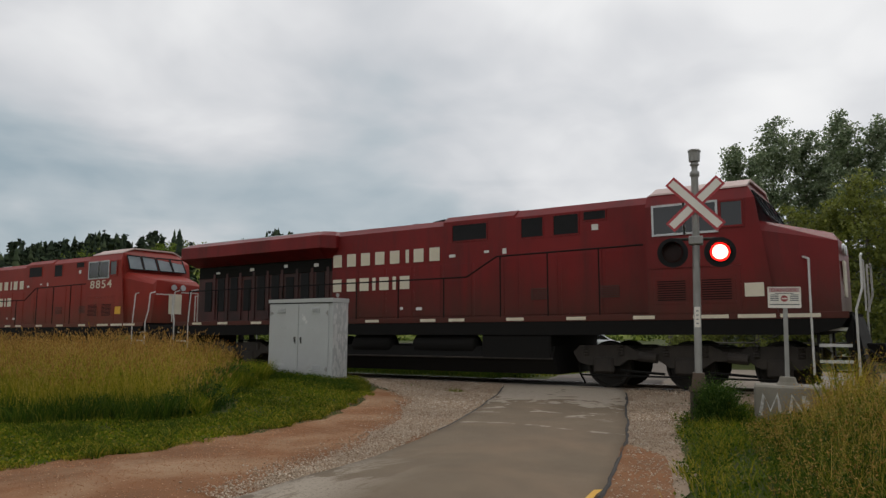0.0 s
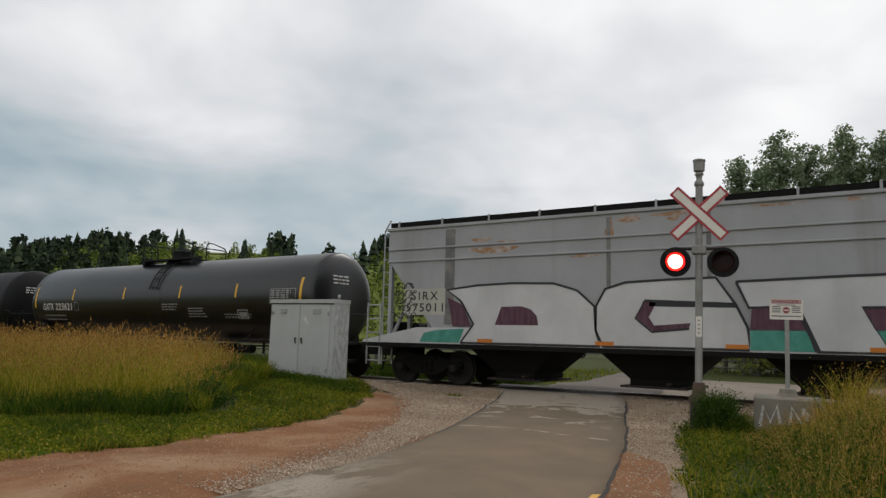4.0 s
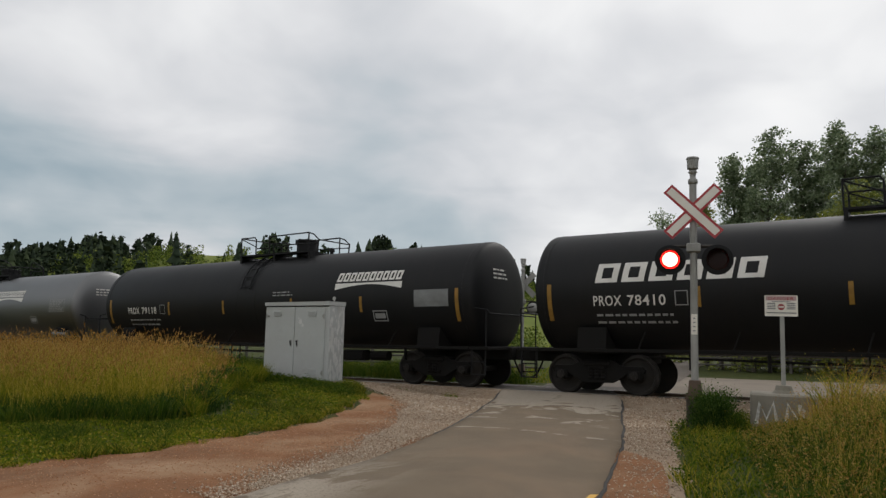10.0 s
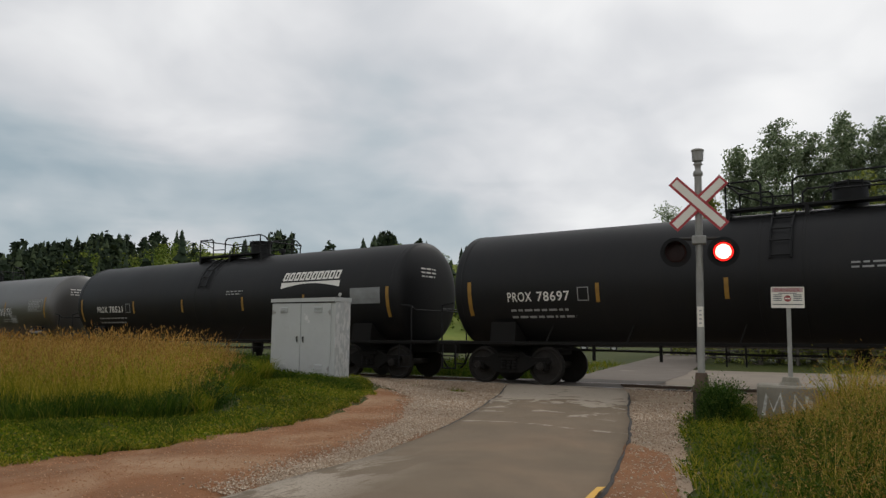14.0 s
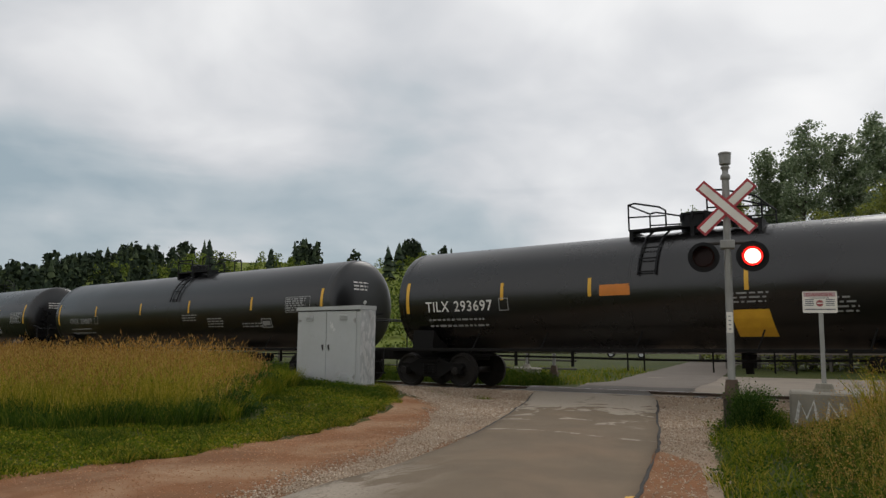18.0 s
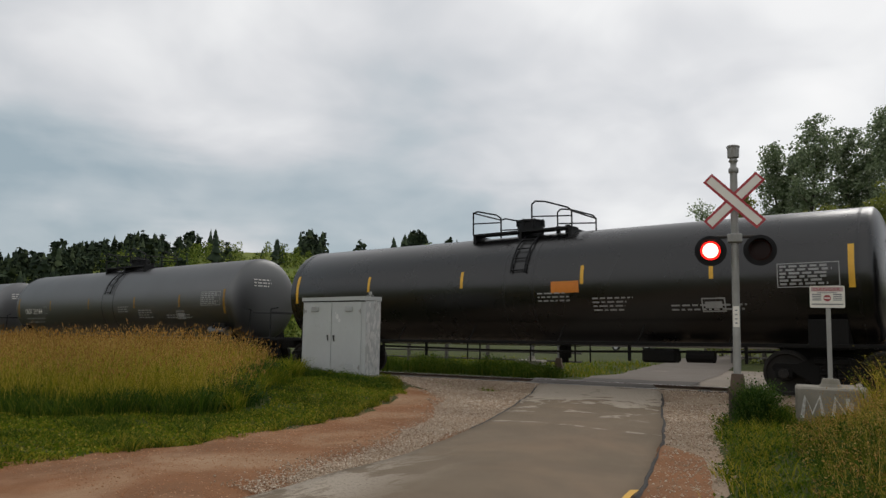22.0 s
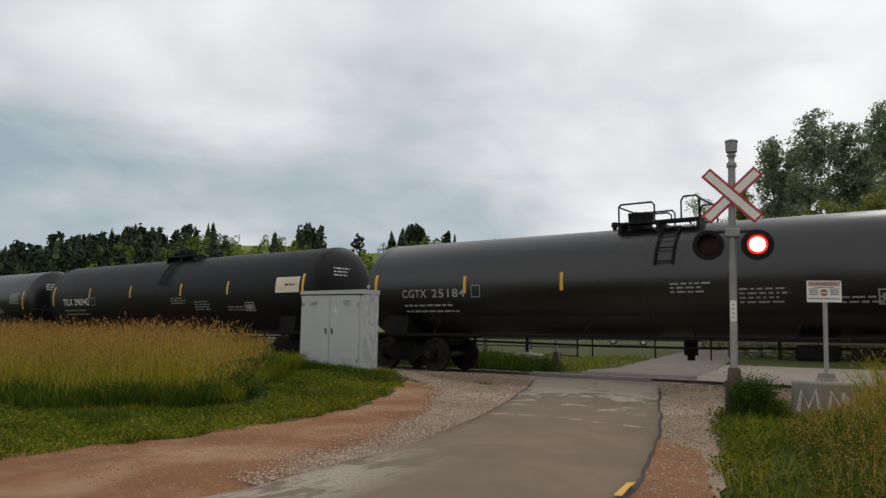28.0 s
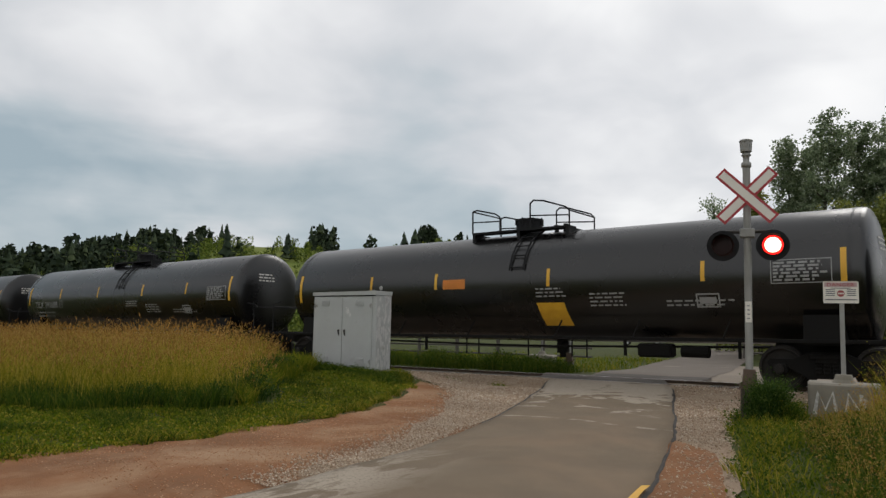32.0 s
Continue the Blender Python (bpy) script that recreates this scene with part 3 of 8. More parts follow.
def crossing_signal(x, y, z0, turn, label, lit, back=False):
    """Mast on a footing: crossbuck, twin lamps on an arm with hoods, bell on top. Local -y faces the road user."""
    thing = tagged(new("crossing_signal"), label, "crossing signal")
    thing.matrix_world = pose(x, y, z0, 0, 0, turn)
    H = 3.865
    bm = bmesh.new()
    box(bm, -0.13, 0.13, -0.13, 0.13, -0.75, 0.02, 0.02)
    part("footing", bm, TIE, thing, "dark timber footing")
    bm = bmesh.new()
    box(bm, -0.15, 0.15, -0.15, 0.15, 0.02, 0.05)
    prism(bm, [(-0.115, 0.05), (0.115, 0.05), (0.085, 0.31), (-0.085, 0.31)], "y", -0.1, 0.1)
    part("base_casting", bm, RUST, thing, "rusty brown base casting")
    for sx in (-1, 1):
        for sy in (-1, 1):
            bm = bmesh.new()
            rod(bm, (sx * 0.13, sy * 0.13, 0.05), (sx * 0.13, sy * 0.13, 0.09), 0.018, 6)
            part("anchor_bolt", bm, RUST, thing)
    bm = bmesh.new()
    rod(bm, (0, 0, 0.05), (0, 0, H - 0.42), 0.056, 16)
    sharp(part("mast", bm, GALV, thing, smooth=True))
    bm = bmesh.new()
    lathe(bm, [(H - 0.44, 0.05), (H - 0.42, 0.075), (H - 0.36, 0.075), (H - 0.33, 0.045), (H - 0.26, 0.05), (H - 0.24, 0.075), (H - 0.20, 0.055)], "z", seg=16)
    part("bell_mount", bm, GALV, thing, smooth=True)
    bm = bmesh.new()
    lathe(bm, [(H - 0.2, 0.04), (H - 0.18, 0.085), (H - 0.03, 0.092), (H - 0.02, 0.10), (H, 0.10), (H + 0.01, 0.09)], "z", seg=20)
    sharp(part("bell", bm, GALV, thing, "grey electronic bell housing", smooth=True))
    # crossbuck
    zc = H - 0.885
    for s in (1, -1):
        yb = -0.075 - (0.008 if s > 0 else 0.0)
        m = Matrix.Translation((0, yb, zc)) @ Matrix.Rotation(radians(44.5 * s), 4, "Y")
        bm = bmesh.new()
        box(bm, -0.54, 0.54, -0.004, 0.003, -0.096, 0.096, rot=m)
        blade = part("crossbuck_blade", bm, GALV if back else RED_REFLECT, thing, "" if back else "white blade with red reflective border")
        if not back:
            bm = bmesh.new()
            box(bm, -0.508, 0.508, -0.0062, -0.0045, -0.058, 0.058, rot=m)
            part("white_stripe", bm, WHITE_SHEET, blade)
    # junction box and arm
    zl = H - 1.667
    bm = bmesh.new()
    box(bm, -0.11, 0.11, -0.085, 0.085, zl + 0.13, zl + 0.27, 0.015)
    part("junction_box", bm, GALV, thing)
    bm = bmesh.new()
    pipe(bm, [(-0.355, -0.02, zl + 0.05), (-0.355, -0.02, zl + 0.22), (0.355, -0.02, zl + 0.22), (0.355, -0.02, zl + 0.05)], 0.026, 8)
    part("lamp_arm", bm, BROWN_STEEL, thing)
    for sx in (-1, 1):
        cx = sx * 0.355
        bm = bmesh.new()
        lathe(bm, [(0.012, 0.158), (-0.012, 0.158), (-0.012, 0.238), (0.0, 0.238), (0.012, 0.228), (0.012, 0.158)], "y", (cx, -0.08, zl), 40)
        bmesh.ops.delete(bm, geom=[f for f in bm.faces if len(f.verts) > 4], context="FACES")
        bg = part("lamp_background", bm, BLACK_PAINT, thing, "round black lamp background")
        bm = bmesh.new()
        lathe(bm, [(0.0, 0.160), (0.0, 0.168), (0.17, 0.168), (0.19, 0.06), (0.19, 0.0)], "y", (cx, -0.07, zl), 24)
        bmesh.ops.delete(bm, geom=[f for f in bm.faces if len(f.verts) > 4], context="FACES")
        part("lamp_housing", bm, GALV if back else BLACK_PAINT, bg, smooth=True)
        if not lit:
            bm = bmesh.new()
            lathe(bm, [(-0.022, 0.0), (-0.020, 0.08), (-0.012, 0.14), (0.0, 0.15)], "y", (cx, -0.093, zl), 28)
            part("lens", bm, LAMP_OFF, bg, "round red lens", smooth=True)
        # hood: an open half tube over the lens
        bm = bmesh.new()
        prev = None
        for i in range(25):
            a = radians(-35 + 250 * i / 24)
            c, s_ = math.cos(a), math.sin(a)
            ln = 0.06 + 0.16 * max(0.0, s_)
            ring = [bm.verts.new((cx + r * c, yy, zl + r * s_)) for r, yy in ((0.168, -0.09), (0.168, -0.09 - ln), (0.161, -0.09 - ln), (0.161, -0.09))]
            if prev:
                for k in range(3):
                    bm.faces.new((prev[k], prev[k + 1], ring[k + 1], ring[k]))
            prev = ring
        part("hood", bm, BLACK_PAINT, bg, smooth=True)
    bm = bmesh.new()
    box(bm, -0.045, 0.045, -0.063, -0.058, 1.02, 1.34, 0.0)
    plate = part("number_plate", bm, WHITE_SHEET, thing)
    bm = bmesh.new()
    for k in range(4):
        box(bm, -0.018, 0.018, -0.066, -0.064, 1.07 + k * 0.065, 1.09 + k * 0.065)
    part("plate_bars", bm, FAINT_MARK, plate)
    return thing


MAST = (-3.02, 11.75)
SIGNAL = crossing_signal(MAST[0], MAST[1], 0.37, 14.0, "galvanised crossing signal mast with crossbuck and twin red lamps", True)

# ---- the train ----
def travelled(t):
    if t <= 1:
        return 12.72 * t
    if t <= 4:
        return 12.72 * t + 0.0717 * (t - 1) ** 2
    return 51.525 + 13.15 * (t - 4)


CARS = []
WHEELS = []


def car_pose(x):
    return pose(x, TRACK_Y, rail_z(x), 0, -1.19, 0)


def rolling(name, centre, length, label, category, group=""):
    thing = tagged(new(name), label, category, group)
    CARS.append((thing, centre, length))
    thing.matrix_world = car_pose(centre)
    return thing


MESHES = {}


def shared(name, key, build, material, parent, m=None, label="", smooth=False):
    """A part whose mesh is built once and used by all alike things."""
    if parent.name.startswith(("tank_car", "ladder_stile")):
        key = (key, SHAPE["r"])
    if key not in MESHES:
        bm = bmesh.new()
        build(bm)
        me = bpy.data.meshes.new(name)
        if smooth:
            for f in bm.faces:
                f.smooth = True
        bm.to_mesh(me)
        bm.free()
        for mt in material if isinstance(material, (list, tuple)) else (material,):
            me.materials.append(mt)
        if smooth:
            me.set_sharp_from_angle(angle=radians(35))
        MESHES[key] = me
    ob = new(name, MESHES[key])
    ob.parent = parent
    if m is not None:
        ob.matrix_local = m
    if label:
        ob["label"] = label
    return ob


def wheelset_mesh(r, plate):
    def build(bm):
        for s in (-1, 1):
            # near face outwards: tread, rim, dished plate, hub
            y = s * 0.754
            prof = [(-0.07 * s, r + 0.025), (-0.045 * s, r + 0.02), (-0.04 * s, r), (0.065 * s, r - 0.008), (0.068 * s, r - 0.06), (0.03 * s, r - 0.08), (0.0, r * 0.55), (0.03 * s, 0.17), (0.085 * s, 0.15), (0.09 * s, 0.0)]
            lathe(bm, prof, "y", (0, y, 0), 28)
        rod(bm, (0, -1.02, 0), (0, 1.02, 0), 0.08, 10)
        # bolt heads on the axle cap
        for s in (-1, 1):
            lathe(bm, [(0.0, 0.10), (0.05 * s, 0.10), (0.06 * s, 0.0)], "y", (0, s * 1.08, 0), 12)
            for k in range(3):
                a = k * 2.094
                rod(bm, (0.055 * math.cos(a), s * 1.13, 0.055 * math.sin(a)), (0.055 * math.cos(a), s * 1.16, 0.055 * math.sin(a)), 0.018, 6)
    return build


def side_frame(bm, s):
    """Cast bogie side frame: a bow over the spring nest."""
    y0, y1 = s * 0.98 - 0.07, s * 0.98 + 0.07
    prism(bm, [(-1.12, 0.58), (-1.05, 0.66), (-0.62, 0.66), (-0.3, 0.80), (0.3, 0.80), (0.62, 0.66), (1.05, 0.66), (1.12, 0.58), (1.08, 0.50), (0.74, 0.50), (0.36, 0.28), (-0.36, 0.28), (-0.74, 0.50), (-1.08, 0.50)], "y", y0, y1)
    for x in (-0.89, 0.89):
        box(bm, x - 0.16, x + 0.16, s * 1.0 - 0.1, s * 1.0 + 0.1, 0.36, 0.57, 0.03)
    for x in (-0.16, 0.0, 0.16):
        lathe(bm, [(0.36 + 0.035 * k, 0.075 if k % 2 else 0.055) for k in range(9)], "z", (x, s * 1.04, 0), 10)
    box(bm, -0.32, 0.32, s * 1.0 - 0.12, s * 1.0 + 0.12, 0.66, 0.76, 0.02)


def truck(parent, x, r=0.457):
    t = shared("truck", "truck_bolster", lambda bm: (box(bm, -0.2, 0.2, -1.1, 1.1, 0.58, 0.76, 0.02), rod(bm, (0, 0, 0.76), (0, 0, 0.86), 0.2, 16)), SOOT, parent, pose(x, 0, 0))
    for s in (-1, 1):
        shared("side_frame", ("side_frame", s), lambda bm: side_frame(bm, s), SOOT, t)
    shared("brake_beam", "brake_beam", lambda bm: [box(bm, q - 0.04, q + 0.04, -0.8, 0.8, 0.38, 0.46) for q in (-0.36, 0.36)], SOOT, t)
    for q in (-0.89, 0.89):
        w = shared("wheelset", "freight_wheelset", wheelset_mesh(0.457, True), WHEEL_STEEL, t, pose(q, 0, 0.457), smooth=True)
        WHEELS.append((w, q, 0.457, parent))
    return t


WHEEL_STEEL = surface("brown_wheel_steel", (0.020, 0.016, 0.013), 0.75, second=(0.011, 0.010, 0.009), scale=5, amount=0.8, metal=0.2, bump=0.05)


def coupler(bm, x, s):
    """Knuckle coupler pointing along s from x."""
    box(bm, min(x - s * 0.75, x - s * 0.1), max(x - s * 0.75, x - s * 0.1), -0.08, 0.08, 0.78, 0.94, 0.01)
    prism(bm, [(x - s * 0.3, -0.16), (x + s * 0.04, -0.17), (x + s * 0.06, -0.02), (x - s * 0.02, 0.02), (x + s * 0.06, 0.15), (x - s * 0.1, 0.18), (x - s * 0.3, 0.1)], "z", 0.72, 1.0)


def air_hose(bm, x, s):
    pts = []
    for k in range(9):
        a = k / 8
        pts.append((x - s * 0.25 + s * 0.25 * a, -0.35 + 0.1 * a, 0.72 - 0.42 * math.sin(a * math.pi * 0.5)))
    pipe(bm, pts, 0.025, 6)

# ---- lettering ----
TEXTS = {}


def text_shape(text, spacing=1.0):
    """Flat outline of a word: vertices in letter heights, faces."""
    key = (text, spacing)
    if key not in TEXTS:
        cu = bpy.data.curves.new("word", "FONT")
        cu.body, cu.size, cu.space_character, cu.resolution_u = text, 1.0, spacing, 3
        cu.offset = 0.012
        ob = bpy.data.objects.new("word", cu)
        scene.collection.objects.link(ob)
        me = bpy.data.meshes.new_from_object(ob.evaluated_get(bpy.context.evaluated_depsgraph_get()))
        bpy.data.objects.remove(ob)
        pts = [v.co.copy() for v in me.vertices]
        lo, hi = min(p.x for p in pts), max(p.x for p in pts)
        top = max(p.y for p in pts)
        TEXTS[key] = ([((p.x - lo) / (hi - lo), p.y / top) for p in pts], [tuple(f.vertices) for f in me.polygons])
        bpy.data.meshes.remove(me)
    return TEXTS[key]


def word(bm, text, x, h, width, height, place, spacing=1.0):
    pts, faces = text_shape(text, spacing)
    vs = [bm.verts.new(place(x + u * width, h + v * height)) for u, v in pts]
    for f in faces:
        try:
            bm.faces.new([vs[i] for i in f])
        except ValueError:
            pass


def bar(bm, x0, x1, h0, h1, place, slant=0.0, steps=3):
    """A patch between two heights that follows the surface."""
    rows = []
    for k in range(steps + 1):
        h = h0 + (h1 - h0) * k / steps
        d = slant * (h - h0)
        rows.append((bm.verts.new(place(x0 + d, h)), bm.verts.new(place(x1 + d, h))))
    for a, b in zip(rows, rows[1:]):
        bm.faces.new((a[0], a[1], b[1], b[0]))


def outline(bm, x0, x1, h0, h1, place, w=0.02):
    bar(bm, x0, x1, h1 - w, h1, place, steps=1)
    bar(bm, x0, x1, h0, h0 + w, place, steps=1)
    bar(bm, x0, x0 + w, h0 + w, h1 - w, place)
    bar(bm, x1 - w, x1, h0 + w, h1 - w, place)


def block(bm, x0, x1, h0, h1, place, slant=0.0, rim=0.30):
    """A plain block with a slot in it."""
    w, v = (x1 - x0) * rim, (h1 - h0) * 0.22
    bar(bm, x0, x1, h0, h0 + v, place, slant, 1)
    bar(bm, x0 + slant * (h1 - v - h0), x1 + slant * (h1 - v - h0), h1 - v, h1, place, slant, 1)
    d = slant * v
    bar(bm, x0 + d, x0 + d + w, h0 + v, h1 - v, place, slant, 2)
    bar(bm, x1 + d - w, x1 + d, h0 + v, h1 - v, place, slant, 2)


def bars_word(bm, x, h, width, height, n, place, slant=0.0, gap=0.16, weights=None):
    """A name as plain blocks, one for each letter."""
    weights = weights or [1.0] * n
    unit = width / sum(weights)
    for wgt in weights:
        block(bm, x, x + unit * (wgt - gap), h, h + height, place, slant)
        x += unit * wgt


def small_print(bm, x, h, width, lines, place, size=0.05, pitch=0.095, seed=0):
    """Lines of print too small to read."""
    rng = random.Random(seed)
    for k in range(lines):
        u, end = x, x + width * rng.uniform(0.75, 1.0)
        while u < end:
            ln = rng.uniform(0.06, 0.22)
            bar(bm, u, min(u + ln, end), h - k * pitch, h - k * pitch + size * 0.72, place, steps=1)
            u += ln + 0.05


def stroke(bm, pts, w, place):
    """A painted line of even width through points (x, h)."""
    left, right = [], []
    for i, p in enumerate(pts):
        a, b = Vector(pts[max(0, i - 1)]), Vector(pts[min(len(pts) - 1, i + 1)])
        d = (b - a).normalized()
        n = Vector((-d.y, d.x)) * w / 2
        left.append(bm.verts.new(place(p[0] + n.x, p[1] + n.y)))
        right.append(bm.verts.new(place(p[0] - n.x, p[1] - n.y)))
    for i in range(len(pts) - 1):
        bm.faces.new((left[i], right[i], right[i + 1], left[i + 1]))


def scribble(bm, x, h, width, height, n, place, w=0.035, seed=0):
    """A quick spray tag: loops with no readable letter."""
    rng = random.Random(seed)
    for k in range(n):
        cx = x + width * (k + 0.5) / n
        pts, ph, f = [], rng.uniform(0, 6.28), rng.uniform(0.8, 1.6)
        for i in range(11):
            a = ph + f * i * 0.62
            pts.append((cx + width / n * 0.55 * math.cos(a) + 0.02 * i, h + height * (0.5 + 0.5 * math.sin(a * 1.31 + ph))))
        stroke(bm, pts, w, place)


# ---- tank cars ----
# the size of the tank that is being built: middle height and radius
SHAPE = {"z": 2.41, "r": 1.48}


def on_tank(off):
    def place(x, h):
        d = max(-0.999, min(0.999, (h - SHAPE["z"]) / SHAPE["r"]))
        k = 1 + off / SHAPE["r"]
        return (x, -SHAPE["r"] * k * math.sqrt(1 - d * d), SHAPE["z"] + (h - SHAPE["z"]) * k)
    return place


def tank_paint(name, base, rough, dusty, shine=0.5):
    return surface(name, base, rough, second=tuple(c * 1.4 + 0.002 for c in base), scale=0.5, amount=0.7, fine=14, fine_amount=0.25, bump=0.012, bump_scale=3.0, dirt=dusty, dirt_scale=0.9, dirt_cut=(0.5, 0.86), dirt_stretch=(1.6, 1, 0.22), specular=shine)


TANK_BLACK = tank_paint("semigloss_black_tank", (0.0085, 0.0085, 0.0092), 0.52, (0.014, 0.013, 0.012), 0.22)
TANK_DARK = tank_paint("worn_charcoal_tank", (0.0060, 0.0057, 0.0058), 0.31, (0.009, 0.008, 0.0075), 0.6)
TANK_GLOSS = tank_paint("glossy_black_tank", (0.0055, 0.0051, 0.0050), 0.28, (0.009, 0.008, 0.0075), 0.6)
TANK_GREY = tank_paint("dusty_grey_tank", (0.009, 0.0088, 0.0090), 0.46, (0.008, 0.0077, 0.0074), 1.0)
TANK_PALE = tank_paint("pale_grey_tank", (0.014, 0.0142, 0.0150), 0.45, (0.014, 0.0135, 0.013), 1.0)
TANK_TAN = tank_paint("brownish_grey_tank", (0.036, 0.032, 0.026), 0.42, (0.022, 0.019, 0.016), 0.9)
# thick enamel mirrors the sky more strongly
for m, ior in ((TANK_GREY, 1.66), (TANK_PALE, 1.80), (TANK_TAN, 1.6)):
    m.node_tree.nodes["Principled BSDF"].inputs["IOR"].default_value = ior
PANEL_GREY = surface("scuffed_grey_panel", (0.22, 0.23, 0.23), 0.5, second=(0.12, 0.12, 0.12), scale=1.5, amount=0.9, bump=0)
GRAFFITI_WHITE = surface("white_spray_paint", (0.62, 0.62, 0.62), 0.6, bump=0)


def shell_profile(a, head=0.32, n=12):
    prof = []
    for i in range(n + 1):
        th = math.pi / 2 * i / n
        prof.append((-a + head * (1 - math.cos(th) ** 0.95), SHAPE["r"] * math.sin(th) ** 0.9))
    rings = prof + [(x, SHAPE["r"]) for x in (-a * 0.5, -0.55, 0.0, 0.55, a * 0.5)]
    return rings + [(-x, r) for x, r in prof[::-1]]


def tank_car(centre, length, paint, label, mark, stripes=YELLOW_MARK, name_blocks=0, swoosh=False, table="plain", square=True, panels=(), tag=None, mark_at=-7.1, mark_size=0.27, mark_w=2.14, strips=(-8.25, -4.7, -1.38, 2.1, 5.1, 8.0), swoosh_at=3.45,
             mark_mat=None, ladder=0.35, side_ladder=False, tank_reservoir=False, top_kind="wide", end_rails=False, strip_h=2.42, radius=1.48, reach=8.31, mark_h=2.04, top_shift=0.0, seed=1):
    L = length / 2
    SHAPE["r"], SHAPE["z"] = radius, 0.93 + radius
    a = min(L - 0.70, reach)
    thing = rolling("tank_car", centre, length, label, "tank car", "tank cars of the train")
    key = round(length, 2)
    shell = shared("tank_shell", ("shell", key, paint.name), lambda bm: lathe(bm, shell_profile(a), "x", (0, 0, SHAPE["z"]), 64), paint, thing, smooth=True)
    shell.data.set_sharp_from_angle(angle=radians(60))
    # weld seams and manway saddle band
    def band(bm):
        lathe(bm, [(-0.03, SHAPE["r"] - 0.002), (-0.022, SHAPE["r"] + 0.006), (0.022, SHAPE["r"] + 0.006), (0.03, SHAPE["r"] - 0.002)], "x", (0, 0, SHAPE["z"]), 64)
        bmesh.ops.delete(bm, geom=[f for f in bm.faces if len(f.verts) > 4], context="FACES")
    for x in (-a + 0.47, a - 0.47):
        shared("weld_band", ("band", paint.name), band, paint, thing, pose(x, 0, 0), smooth=True)
    if ladder is not None:
        for x in (ladder - 0.42, ladder + 0.42):
            shared("saddle_band", "saddle_band", band, SOOT if paint in (TANK_GREY, TANK_PALE, TANK_TAN) else paint, thing, pose(x, 0, 0), smooth=True)

    def end_frames(bm):
        for s in (1,):
            # stub sill, end platform and bolster
            x0, x1 = sorted((s * (L - 0.35), s * (L - 3.4)))
            box(bm, x0, x1, -0.33, 0.33, 0.72, 1.05, 0.02)
            x0, x1 = sorted((s * (L - 0.42), s * (L - 0.98)))
            box(bm, x0, x1, -1.45, 1.45, 0.98, 1.06, 0.01)
            x0, x1 = sorted((s * (L - 1.95), s * (L - 2.65)))
            prism(bm, [(-1.4, 0.95), (1.4, 0.95), (1.32, 1.55), (0.95, 1.25), (-0.95, 1.25), (-1.32, 1.55)], "x", x0, x1)
            coupler(bm, s * L, s)
            air_hose(bm, s * L, s)
    for turn in (0, 180):
        shared("end_frame", ("tank_frame", key), end_frames, SOOT, thing, pose(0, 0, 0, 0, 0, turn))

    def sill(bm):
        for y in (-1.42, 1.42):
            box(bm, -L + 1.0, L - 1.0, y - 0.03, y + 0.03, 0.985, 1.065, 0.008)
        for x in (-5.6, -3.6, -1.2, 1.4, 3.4, 5.4):
            for y in (-1, 1):
                pipe(bm, [(x, y * 1.42, 1.02), (x + 0.12, y * 1.22, 1.45)], 0.02)
    shared("side_rail", ("tank_sill", key), sill, SOOT, thing)

    def under(bm):
        rod(bm, (0.9, 0.0, 0.62), (0.9, 0.0, 1.0), 0.16, 12)
        rod(bm, (0.9, 0.0, 0.5), (0.9, 0.0, 0.62), 0.09, 10)
        for x in (-1.6, -1.2, 0.35, 1.6, 2.0):
            rod(bm, (x, -0.85, 0.55), (x, -0.85, 1.02), 0.02, 6)
        pipe(bm, [(-L + 3.3, -0.6, 0.88), (-1.0, -0.6, 0.80), (1.0, -0.6, 0.80), (L - 3.3, -0.6, 0.88)], 0.028)
        box(bm, 3.3, 4.1, -0.9, -0.5, 0.60, 0.92, 0.05)
        rod(bm, (4.3, -0.7, 0.75), (4.9, -0.7, 0.75), 0.14, 12)
        for x in (-4.6, -3.0, 3.0, 5.6):
            box(bm, x - 0.03, x + 0.03, -0.9, -0.84, 0.62, 1.0)
    shared("brake_gear", ("tank_under", key), under, SOOT, thing)

    def ends(bm):
        for s in (1,):
            for y in (-1.4, 1.4):
                pipe(bm, [(s * (L - 0.5), y, 1.06), (s * (L - 0.5), y, 2.0), (s * (L - 0.85), y, 2.05)], 0.02)
                pipe(bm, [(s * (L - 0.92), y, 0.35), (s * (L - 0.92), y, 1.05)], 0.02)
                pipe(bm, [(s * (L - 0.52), y, 0.35), (s * (L - 0.52), y, 1.05)], 0.02)
                for h in (0.36, 0.68):
                    pipe(bm, [(s * (L - 0.92), y, h), (s * (L - 0.52), y, h)], 0.018)
            pipe(bm, [(s * (L - 0.45), -1.3, 1.9), (s * (L - 0.45), 1.3, 1.9)], 0.02)
            pipe(bm, [(s * (L - 0.5), -1.4, 2.0), (s * (L - 0.45), -1.3, 1.9)], 0.02)
    for turn in (0, 180):
        shared("end_ladder", ("tank_ends", key), ends, BLACK_PAINT, thing, pose(0, 0, 0, 0, 0, turn))

    # top fittings: walkway, safety rail, manway
    top = SHAPE["z"] + SHAPE["r"]

    z0 = top + 0.05
    slid = pose(top_shift, 0, 0)
    wx0, wx1, dome_x, dome_r, dome_h = {"wide": (-1.5, 1.5, -0.1, 0.36, 0.36), "long": (-1.52, 1.72, 0.85, 0.34, 0.46), "short": (-0.55, 1.42, -0.25, 0.28, 0.30)}[top_kind]

